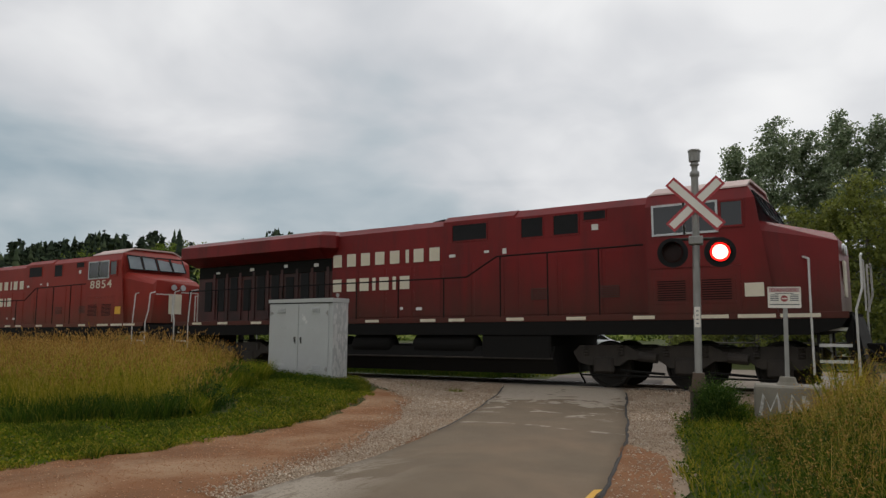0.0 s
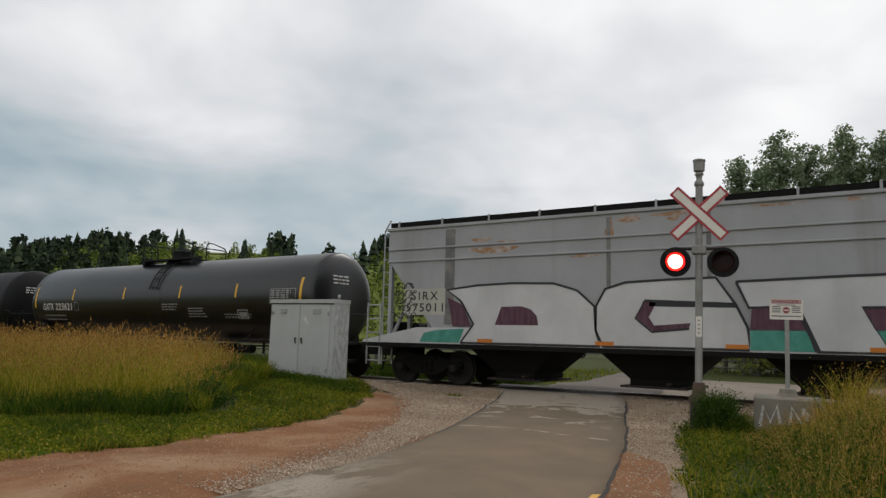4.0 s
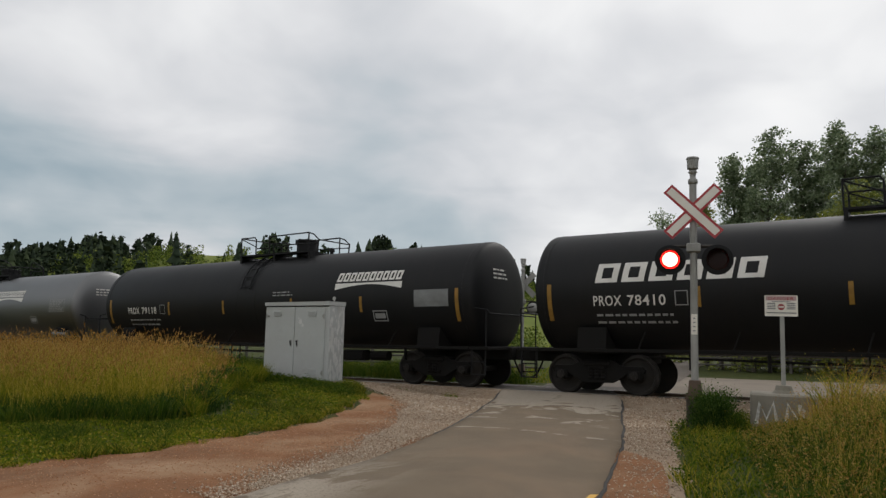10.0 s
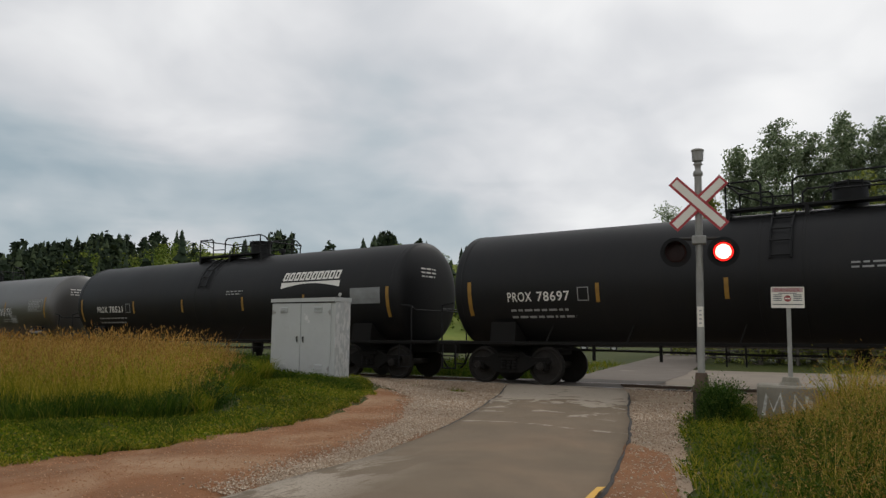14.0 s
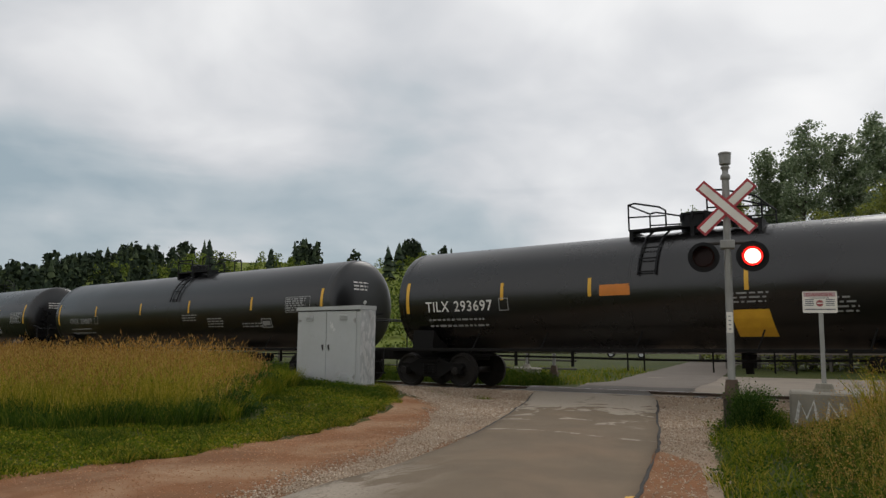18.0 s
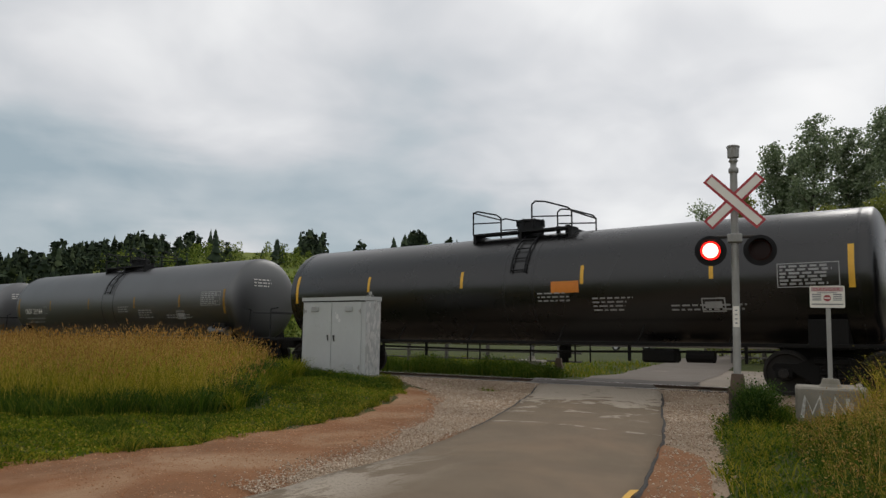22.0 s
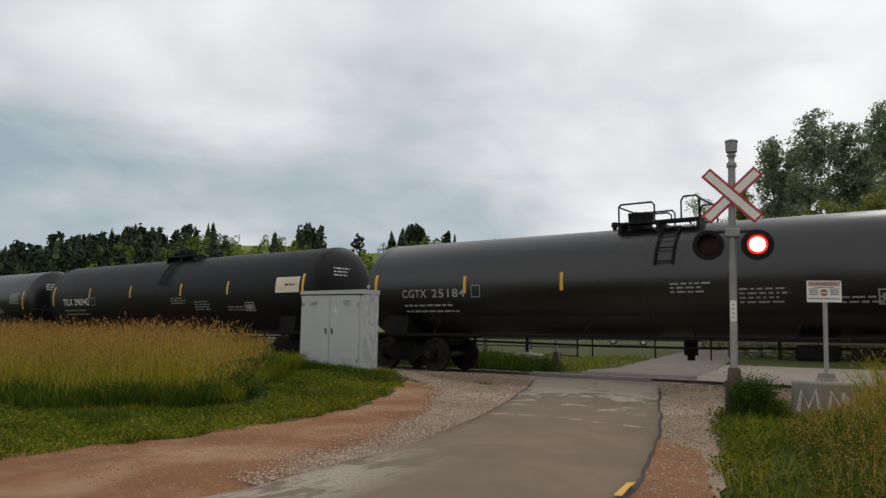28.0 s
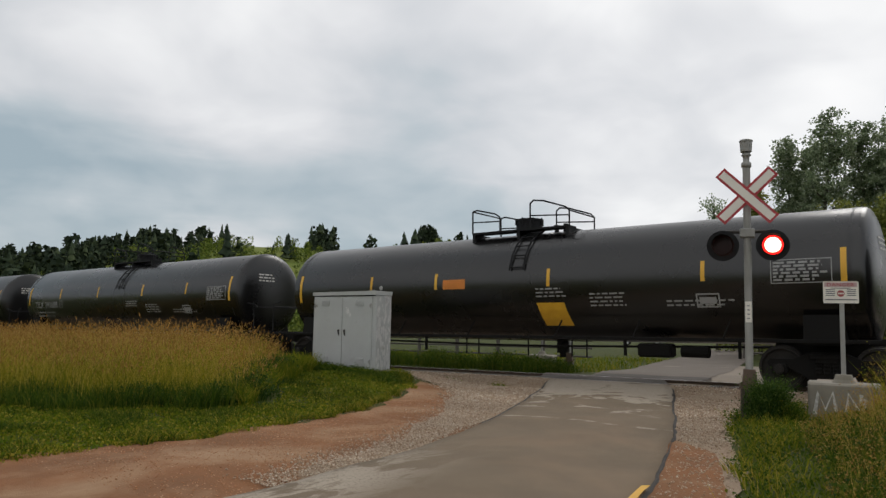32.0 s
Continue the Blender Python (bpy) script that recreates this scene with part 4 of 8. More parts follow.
    def walkway(bm):
        for y in (-0.55, 0.55):
            box(bm, wx0, wx1, y - 0.2, y + 0.2, top + 0.02, top + 0.07)
        for x in (wx0 + 0.05, (wx0 + wx1) / 2, wx1 - 0.05):
            box(bm, x - 0.04, x + 0.04, -0.75, 0.75, top - 0.22, top + 0.03)
    shared("walkway", ("tank_walkway", top_kind), walkway, BLACK_PAINT, thing, slid)

    def rail_rear(bm, y):
        if top_kind == "short":
            pipe(bm, [(-0.52, y, z0), (-0.52, y, z0 + 0.40), (-0.46, y, z0 + 0.46), (0.30, y, z0 + 0.46), (0.36, y, z0 + 0.38), (0.36, y, z0)], 0.022)
            pipe(bm, [(0.36, y, z0 + 0.17), (0.68, y, z0 + 0.17), (0.76, y, z0 + 0.1), (0.76, y, z0)], 0.02)
        elif top_kind == "long":
            pipe(bm, [(-1.5, y, z0), (-1.5, y, z0 + 0.60), (-0.85, y, z0 + 0.60), (-0.78, y, z0 + 0.52), (-0.78, y, z0)], 0.022)
            pipe(bm, [(-1.5, y, z0 + 0.58), (-0.78, y, z0 + 0.28)], 0.018)
            pipe(bm, [(-0.78, y, z0 + 0.22), (-0.15, y, z0 + 0.20)], 0.018)
        else:
            pipe(bm, [(-1.5, y, z0), (-1.5, y, z0 + 0.62), (-1.35, y, z0 + 0.65), (-0.75, y, z0 + 0.50), (-0.6, y, z0 + 0.4), (-0.6, y, z0)], 0.022)
            pipe(bm, [(-1.5, y, z0 + 0.32), (-0.6, y, z0 + 0.28)], 0.018)

    def rail_front(bm, y):
        if top_kind == "short":
            pipe(bm, [(0.99, y, z0), (0.99, y, z0 + 0.42), (1.05, y, z0 + 0.52), (1.34, y, z0 + 0.52), (1.40, y, z0 + 0.45), (1.40, y, z0)], 0.022)
        elif top_kind == "long":
            pipe(bm, [(-0.15, y, z0), (-0.15, y, z0 + 0.5), (-0.05, y, z0 + 0.58), (1.62, y, z0 + 0.60), (1.85, y, z0 + 0.52), (2.06, y, z0 + 0.34), (2.03, y, z0 + 0.2), (2.02, y, z0 - 0.1)], 0.022)
            pipe(bm, [(1.62, y, z0), (1.62, y, z0 + 0.60)], 0.022)
            pipe(bm, [(0.4, y, z0), (0.44, y, z0 + 0.2), (0.6, y, z0 + 0.26), (2.03, y, z0 + 0.24)], 0.018)
        else:
            pipe(bm, [(0.35, y, z0), (0.35, y, z0 + 0.68), (0.45, y, z0 + 0.76), (0.75, y, z0 + 0.72), (1.4, y, z0 + 0.5), (1.5, y, z0 + 0.4), (1.5, y, z0)], 0.022)
            pipe(bm, [(0.35, y, z0 + 0.36), (1.5, y, z0 + 0.28)], 0.018)
    for y in (-0.73, 0.73):
        shared("safety_rail", ("rail_rear", y, top_kind), lambda bm: rail_rear(bm, y), BLACK_PAINT, thing, slid)
        shared("safety_rail", ("rail_front", y, top_kind), lambda bm: rail_front(bm, y), BLACK_PAINT, thing, slid)
    ra, rb, ha, hb = {"wide": (-1.5, 1.5, 0.62, 0.4), "long": (-1.5, 2.06, 0.6, 0.34), "short": (-0.52, 1.40, 0.40, 0.45)}[top_kind]
    shared("cross_rail", ("cross_rear", top_kind), lambda bm: pipe(bm, [(ra, -0.73, z0 + ha), (ra, 0.73, z0 + ha)], 0.022), BLACK_PAINT, thing, slid)
    shared("cross_rail", ("cross_front", top_kind), lambda bm: pipe(bm, [(rb, -0.73, z0 + hb), (rb, 0.73, z0 + hb)], 0.022), BLACK_PAINT, thing, slid)

    def dome(bm):
        lathe(bm, [(top - 0.1, dome_r), (top + dome_h, dome_r), (top + dome_h + 0.01, dome_r + 0.03), (top + dome_h + 0.06, dome_r + 0.03), (top + dome_h + 0.08, dome_r - 0.06), (top + dome_h + 0.10, 0.0)], "z", (dome_x, 0, 0), 24)
        for k in range(8):
            an = k * math.pi / 4
            rod(bm, (dome_x + (dome_r + 0.02) * math.cos(an), (dome_r + 0.02) * math.sin(an), top + dome_h - 0.1), (dome_x + (dome_r + 0.02) * math.cos(an), (dome_r + 0.02) * math.sin(an), top + dome_h + 0.08), 0.025, 6)
    vx = {"wide": 0.75, "long": 1.95, "short": -0.93}[top_kind]
    shared("relief_valve", ("valve_a", top_kind), lambda bm: lathe(bm, [(top - 0.08, 0.06), (top + 0.08, 0.06), (top + 0.09, 0.1), (top + 0.2, 0.08), (top + 0.22, 0.0)], "z", (vx, 0, 0), 12), BLACK_PAINT, thing, slid)
    if top_kind == "wide":
        shared("vent_pipe", "valve_b", lambda bm: rod(bm, (1.1, -0.15, top - 0.05), (1.1, -0.15, top + 0.2), 0.07, 10), BLACK_PAINT, thing)
    shared("manway_dome", ("tank_dome", top_kind), dome, BLACK_PAINT, thing, slid, smooth=True)
    if end_rails:
        def corner_rail(bm, y):
            if y:
                pipe(bm, [(L - 2.15, y, 1.05), (L - 2.15, y, 2.02), (L - 2.05, y, 2.12), (L - 1.1, y, 1.98), (L - 0.62, y, 1.90), (L - 0.5, y, 1.8), (L - 0.5, y, 1.05)], 0.024)
                pipe(bm, [(L - 1.95, y, 1.05), (L - 1.1, y, 1.96)], 0.02)
                pipe(bm, [(L - 1.1, y, 1.96), (L - 0.75, y, 1.3)], 0.02)
        for turn in (0, 180):
            for y in (-1.42, 1.42):
                shared("corner_rail", ("corner_rail", key, y), lambda bm: corner_rail(bm, y), BLACK_PAINT, thing, pose(0, 0, 0, 0, 0, turn))
    if ladder is not None:
        levels = [d for d in ((-1.36, -0.8, -0.3, 0.2, 0.6, 1.0, 1.26, 1.40) if side_ladder else (0.34, 0.7, 1.0, 1.22, 1.40)) if abs(d) < SHAPE["r"]]
        for x in (ladder + 0.2, ladder - 0.2):
            steps = shared("ladder_stile", ("stile", x, side_ladder), lambda bm: pipe(bm, [on_tank(0.06)(x, SHAPE["z"] + d) for d in levels], 0.025), BLACK_PAINT, thing)
        for d in ((-1.2, -0.9, -0.6, -0.3, 0.0, 0.3, 0.6, 0.9, 1.15) if side_ladder else (0.4, 0.7, 0.95, 1.2)):
            shared("rung", ("rung", ladder, d), lambda bm: pipe(bm, [on_tank(0.07)(ladder - 0.2, SHAPE["z"] + d), on_tank(0.07)(ladder + 0.2, SHAPE["z"] + d)], 0.018), BLACK_PAINT, steps)
    # markings
    P = on_tank(0.006)
    mark_mat = mark_mat or WHITE_MARK

    for k, x in enumerate(max(-a + 0.58, min(a - 0.58, v)) for v in (strips if stripes else ())):
        if k in (0, len(strips) - 1):
            shared("reflective_strip", ("long", stripes.name, strip_h), lambda bm: bar(bm, -0.055, 0.055, strip_h - 0.27, strip_h + 0.58, P, steps=6), stripes, thing, pose(x, 0, 0))
        else:
            shared("reflective_strip", ("short", stripes.name, strip_h), lambda bm: bar(bm, -0.045, 0.045, strip_h, strip_h + 0.44, P), stripes, thing, pose(x, 0, 0))
    bm = bmesh.new()
    head, tail = mark.split()
    cut = mark_w * len(head) / (len(mark) - 0.3)
    word(bm, head, mark_at, mark_h, cut * 0.97, mark_size, P, 1.1)
    part("reporting_mark", bm, mark_mat, thing, "painted reporting mark")
    bm = bmesh.new()
    word(bm, tail, mark_at + mark_w * (len(head) + 0.75) / (len(mark) - 0.2), mark_h, mark_w * (1 - (len(head) + 0.75) / (len(mark) - 0.2)), mark_size, P, 1.1)
    part("car_number", bm, mark_mat, thing, "painted car number")
    prints = [(mark_at + 0.05, mark_h - 0.24, 2.0, 2, 0.07, 0.16), (0.9, 2.6 if swoosh else 2.2, 0.9, 3 if not swoosh else 2, 0.05, 0.09)]
    if not swoosh:
        prints += [(2.35, 2.05, 1.0, 4, 0.05, 0.09), (4.2, 1.85, 1.6, 2, 0.05, 0.09)]
    for k, (x, h, w, lines, size, pitch) in enumerate(prints):
        bm = bmesh.new()
        small_print(bm, x, h, w, lines, P, size, pitch, seed + k)
        tagged(part("small_print", bm, FAINT_MARK, thing), kind="stuff")
    if square:
        bm = bmesh.new()
        outline(bm, mark_at + 0.2 + mark_w, mark_at + 0.48 + mark_w, mark_h - 0.02, mark_h + 0.30, P)
        part("stencil_square", bm, FAINT_MARK, thing)
    bm = bmesh.new()
    hp = head_place(a)
    small_print(bm, -0.62, 3.08, 0.75, 3, hp, 0.065, 0.11, seed + 4)
    tagged(part("head_print", bm, WHITE_MARK, thing), kind="stuff")
    bm = bmesh.new()
    if table == "plain":
        x0 = 6.45
        for k in range(6):
            small_print(bm, x0, 2.58 - k * 0.07, 1.0, 1, P, 0.06, 0.1, seed + 10 + k)
        outline(bm, x0 - 0.05, x0 + 1.08, 2.18, 2.67, P, 0.02)
        tagged(part("data_table", bm, FAINT_MARK, thing), kind="stuff")
    elif table == "panel":
        x0 = 6.3
        bar(bm, x0, x0 + 1.1, 2.10, 2.55, P)
        part("data_panel", bm, PANEL_GREY, thing, "scuffed grey panel")
    elif table == "white":
        x0 = 6.72
        bar(bm, x0, x0 + 1.12, 2.30, 2.80, P)
        pan = part("data_panel", bm, CREAM_MARK, thing, "cream panel")
        bm = bmesh.new()
        small_print(bm, x0 + 0.45, 2.52, 0.55, 1, on_tank(0.009), 0.08, 0.1, 3)
        part("panel_print", bm, BLACK_PAINT, pan)
    else:
        bm.free()
    bm = bmesh.new()
    outline(bm, a - 3.45, a - 2.95, 1.72, 2.02, P, 0.03)
    bar(bm, a - 3.38, a - 3.02, 1.80, 1.94, P, steps=1)
    part("stencil_box", bm, FAINT_MARK, thing)
    if name_blocks:
        for k in range(name_blocks):
            shared("letter_block", ("name_block",), lambda bm: block(bm, 0, 0.52, 2.56, 3.00, P, 0.18, 0.27), WHITE_MARK, thing, pose(-6.55 + k * 0.62, 0, 0))
    if swoosh:
        for k in range(10):
            shared("letter_block", ("swoosh_block",), lambda bm: block(bm, 0, 0.195, 2.86, 3.12, P, 0.15, 0.33), WHITE_MARK, thing, pose(swoosh_at + 0.03 + k * 0.238, 0, 0))

        def underline(bm):
            n = 12
            for i in range(n):
                u0, u1 = i / n, (i + 1) / n
                f0, f1 = (2.62 + 0.14 * math.sin(math.pi * u) for u in (u0, u1))
                bm.faces.new([bm.verts.new(P(2.42 * u0, f0)), bm.verts.new(P(2.42 * u1, f1)), bm.verts.new(P(2.42 * u1, 2.81)), bm.verts.new(P(2.42 * u0, 2.81))])
        shared("curved_underline", "underline", underline, WHITE_MARK, thing, pose(swoosh_at, 0, 0))
    for x0, x1, h0, h1, mt, sl in panels:
        bm = bmesh.new()
        bar(bm, x0, x1, h0, h1, P, sl)
        part("coloured_placard", bm, mt, thing)
    if tag:
        tag(thing, P)
    if tank_reservoir:
        bm = bmesh.new()
        rod(bm, (L - 2.9, -1.2, 1.28), (L - 1.9, -1.2, 1.28), 0.17, 16)
        part("air_reservoir", bm, paint, thing, smooth=False)
    truck(thing, -(L - 2.3))
    truck(thing, L - 2.3)
    return thing


def head_place(a):
    """On the front head: u across to the right seen from the front, v up."""
    def place(u, h):
        d = min(0.98, math.hypot(u, h - SHAPE["z"]) / SHAPE["r"])
        return (a - 0.32 + 0.32 * (1 - d ** 2.2) ** 0.47 + 0.012, u, h)
    return place


JOINTS = [-65.4, -84.7, -102.9, -121.11, -139.1, -157.07, -176.0, -194.2, -212.1, -231.0, -250.1, -269.25, -288.25, -307.4, -326.6, -345.1, -364.2, -382.6, -401.7, -420.1, -439.3, -458.4, -477.4]


def two_tags(thing, P):
    bm = bmesh.new()
    scribble(bm, -0.3, 1.95, 1.7, 0.55, 5, on_tank(0.009), 0.035, 4)
    scribble(bm, 3.8, 2.0, 1.1, 0.35, 5, on_tank(0.009), 0.02, 8)
    part("graffiti", bm, GRAFFITI_WHITE, thing, "white spray tag")


GRAF_DARK = surface("dark_spray_paint", (0.025, 0.025, 0.03), 0.6, bump=0)


def cloud_tag(thing, P):
    bm = bmesh.new()
    rim = []
    for i in range(33):
        an = 2 * math.pi * i / 32
        k = 1 + 0.1 * math.sin(7 * an)
        rim.append((-2.72 + 1.15 * k * math.cos(an), 1.93 + 0.42 * k * math.sin(an)))
    stroke(bm, rim, 0.045, on_tank(0.010))
    scribble(bm, -3.6, 1.72, 1.8, 0.42, 6, on_tank(0.009), 0.035, 21)
    part("graffiti", bm, FAINT_MARK, thing, "white outlined spray tag")


def round_tag(thing, P):
    bm = bmesh.new()
    rim = [(-7.9 + 0.42 * math.cos(2 * math.pi * i / 20), 2.1 + 0.38 * math.sin(2 * math.pi * i / 20)) for i in range(21)]
    stroke(bm, rim, 0.03, P)
    scribble(bm, -8.2, 1.95, 0.6, 0.35, 2, on_tank(0.009), 0.025, 31)
    part("graffiti", bm, FAINT_MARK, thing, "faint spray tag")


TILX_PANELS = ((1.28, 2.02, 2.22, 2.50, ORANGE_MARK, 0.0),)
TILX_TWO = ((-2.0, -1.26, 2.28, 2.54, ORANGE_MARK, 0.0), (0.98, 1.75, 1.32, 1.88, YELLOW_MARK, -0.16))
STRIPS_A = (-8.22, -4.66, -2.25, 1.26, 5.03, 8.05)
STRIPS_P = (-7.7, -4.24, -1.4, 1.7, 4.44, 7.66)
STRIPS_C = (-7.88, -4.8, -1.9, 1.2, 4.4, 7.84)
tank_specs = [
    dict(paint=TANK_DARK, mark="GATX 223621", label="charcoal tank car with yellow reflective strips", strips=(-7.9, -4.9, -1.45, 1.88, 4.8, 8.0)),
    dict(paint=TANK_BLACK, mark="PROX 78376", strips=STRIPS_P, mark_at=-6.6, mark_w=1.66, mark_size=0.225, strip_h=1.98, radius=1.49, reach=8.53, name_blocks=6, swoosh=True, top_kind="long", ladder=-0.34, stripes=DULL_MARK, label="black tank car with white block lettering and curved underline"),
    dict(paint=TANK_BLACK, mark="PROX 78484", strips=STRIPS_P, mark_at=-6.6, mark_w=1.66, mark_size=0.225, strip_h=1.98, radius=1.49, reach=8.53, swoosh=True, top_kind="long", ladder=-0.34, stripes=DULL_MARK, label="black tank car with white curved lettering"),
    dict(paint=TANK_BLACK, mark="PROX 78410", strips=STRIPS_P, mark_at=-6.6, mark_w=1.66, mark_size=0.225, strip_h=1.98, radius=1.49, reach=8.53, name_blocks=6, swoosh=True, top_kind="long", ladder=-0.34, stripes=DULL_MARK, table="panel", label="black tank car with large white block lettering"),
    dict(paint=TANK_BLACK, mark="PROX 79118", strips=STRIPS_P, mark_at=-6.6, mark_w=1.66, mark_size=0.225, strip_h=1.98, radius=1.49, reach=8.53, swoosh=True, top_kind="long", ladder=-0.34, stripes=DULL_MARK, table="panel", label="black tank car with white lettering and grey panel"),
    dict(paint=TANK_PALE, mark="SHOX 71304", swoosh=True, swoosh_at=1.75, stripes=None, side_ladder=True, ladder=0.55, mark_at=-6.8, mark_w=1.95, mark_size=0.21, mark_h=1.76, square=False, label="pale grey tank car with side ladder", tank_reservoir=True),
    dict(paint=TANK_BLACK, mark="PROX 78697", strips=STRIPS_P, mark_at=-6.6, mark_w=1.66, mark_size=0.225, strip_h=1.98, radius=1.49, reach=8.53, swoosh=True, top_kind="long", ladder=-0.34, stripes=DULL_MARK, table="panel", label="black tank car with white lettering and grey panel"),
    dict(paint=TANK_BLACK, mark="PROX 78521", strips=STRIPS_P, mark_at=-6.6, mark_w=1.66, mark_size=0.225, strip_h=1.98, radius=1.49, reach=8.53, swoosh=True, top_kind="long", ladder=-0.34, stripes=DULL_MARK, table="panel", label="black tank car with white lettering and grey panel"),
    dict(paint=TANK_TAN, mark="UTLX 663926", radius=1.415, strips=STRIPS_C, strip_h=2.18, stripes=DULL_MARK, mark_mat=OCHRE_MARK, tag=two_tags, tank_reservoir=True, label="brownish grey tank car with white spray tags"),
    dict(paint=TANK_GLOSS, mark="TILX 293697", radius=1.44, strip_h=2.28, ladder=-0.85, strips=STRIPS_A, panels=TILX_TWO, label="dark tank car with orange and yellow placards"),
    dict(paint=TANK_DARK, mark="CRGX 29089", radius=1.46, reach=8.63, strip_h=2.30, top_kind="short", mark_w=1.75, mark_size=0.22, strips=(-8.29, -5.05, -1.8, 1.28, 4.73, 8.02), mark_mat=FAINT_MARK, label="dark tank car with yellow reflective strips"),
    dict(paint=TANK_GLOSS, mark="TILX 293795", panels=TILX_PANELS, tank_reservoir=True, label="dark tank car with orange placard"),
    dict(paint=TANK_GLOSS, mark="TILX 293770", panels=TILX_PANELS, label="dark tank car with orange placard"),
    dict(paint=TANK_GREY, mark="CRGX 29164", mark_w=1.62, mark_size=0.22, strip_h=2.16, stripes=DULL_MARK, tank_reservoir=True, ladder=0.1, label="grey tank car with orange strips"),
    dict(end_rails=True, paint=TANK_PALE, mark="CRGX 8407", radius=1.40, top_kind="short", top_shift=-0.5, mark_w=1.6, mark_at=-6.6, mark_size=0.22, stripes=None, side_ladder=True, ladder=-0.5, label="grey tank car with full side ladder"),
    dict(paint=TANK_BLACK, mark="CRGX 7872", mark_mat=FAINT_MARK, stripes=DULL_MARK, strip_h=2.2, radius=1.51, label="matt black tank car with faded lettering"),
    dict(paint=TANK_DARK, mark="CGTX 25184", radius=1.385, top_kind="short", ladder=0.76, mark_at=-6.74, mark_mat=FAINT_MARK, strip_h=2.14, mark_size=0.22, strips=(-7.9, -4.6, -1.75, 2.27, 5.1, 7.9), tank_reservoir=True, label="charcoal tank car with yellow reflective strips"),
    dict(paint=TANK_BLACK, mark="TILX 290942", radius=1.45, reach=8.58, strip_h=2.30, top_kind="short", strips=(-8.3, -4.93, -1.85, 1.51, 4.24, 8.0), table="white", label="black tank car with cream data panel"),
    dict(paint=TANK_DARK, mark="CRGX 7881", radius=1.42, strip_h=2.18, ladder=-0.9, mark_w=1.82, mark_at=-6.8, mark_size=0.24, strips=STRIPS_C, tag=cloud_tag, label="charcoal tank car with outlined white spray tag"),
    dict(paint=TANK_GLOSS, mark="TILX 293698", radius=1.44, strip_h=2.28, strips=STRIPS_A, panels=TILX_TWO, label="dark tank car with orange and yellow placards"),
    dict(paint=TANK_GLOSS, mark="TILX 293688", mark_mat=FAINT_MARK, label="dark tank car with yellow reflective strips"),
    dict(paint=TANK_DARK, mark="CRGX 7860", tag=round_tag, label="dark tank car with a faint round spray tag"),
]
for k, spec in enumerate(tank_specs):
    front, rear = JOINTS[k], JOINTS[k + 1]
    tank_car((front + rear) / 2, round(front - rear, 1), seed=k * 20 + 1, **spec)

# ---- locomotives ----
def flat(off):
    """A vertical side plane at y = off, for lettering and tape."""
    def place(x, h):
        return (x, off, h)
    return place


def loco_truck(parent, x, front):
    t = shared("truck", "loco_truck", lambda bm: (box(bm, -2.5, 2.5, -0.5, 0.5, 0.62, 0.95, 0.03), box(bm, -0.35, 0.35, -1.0, 1.0, 0.66, 1.0, 0.03)), BROWN_STEEL, parent, pose(x, 0, 0))

    def frame_side(bm, s):
        y0, y1 = s * 1.05 - 0.09, s * 1.05 + 0.09
        prism(bm, [(-2.62, 0.82), (-2.45, 0.98), (-1.3, 0.98), (-1.1, 0.86), (-0.75, 0.86), (-0.55, 0.98), (0.55, 0.98), (0.75, 0.86), (1.1, 0.86), (1.3, 0.98), (2.45, 0.98), (2.62, 0.82), (2.5, 0.60), (2.28, 0.52), (1.5, 0.52), (1.3, 0.66), (0.6, 0.66), (0.35, 0.50), (-0.35, 0.50), (-0.6, 0.66), (-1.3, 0.66), (-1.5, 0.52), (-2.28, 0.52), (-2.5, 0.60)], "y", y0, y1)
        for q in (-1.87, 0, 1.87):
            box(bm, q - 0.24, q + 0.24, s * 1.1 - 0.1, s * 1.1 + 0.1, 0.34, 0.72, 0.05)
            for e in (-0.42, 0.42):
                lathe(bm, [(0.74 + 0.03 * k, 0.08 if k % 2 else 0.06) for k in range(9)], "z", (q + e, s * 1.12, 0), 10)
        rod(bm, (-1.0, s * 1.2, 0.74), (-0.6, s * 1.2, 0.70), 0.11, 12)
        rod(bm, (0.9, s * 1.2, 0.74), (1.3, s * 1.2, 0.70), 0.11, 12)
    for s in (-1, 1):
        shared("side_frame", ("loco_frame", s), lambda bm: frame_side(bm, s), BROWN_STEEL, t)
    shared("brake_rigging", "loco_brake", lambda bm: [pipe(bm, [(q - 0.5, -1.18, 0.42), (q + 0.5, -1.18, 0.36)], 0.03) for q in (-0.95, 0.95)] + [pipe(bm, [(-2.4, -1.2, 0.30), (2.4, -1.2, 0.30)], 0.022)], SOOT, t)
    for q in (-2.55, 2.55):
        shared("sand_pipe", ("loco_sand", q), lambda bm: pipe(bm, [(q, -0.95, 0.9), (q, -0.95, 0.35), (q * 0.97, -0.8, 0.08)], 0.025), SOOT, t)
    for q in (-1.87, 0, 1.87):
        w = shared("wheelset", "loco_wheelset", wheelset_mesh(0.533, True), WHEEL_STEEL, t, pose(q, 0, 0.533), smooth=True)
        WHEELS.append((w, q, 0.533, parent))
    return t


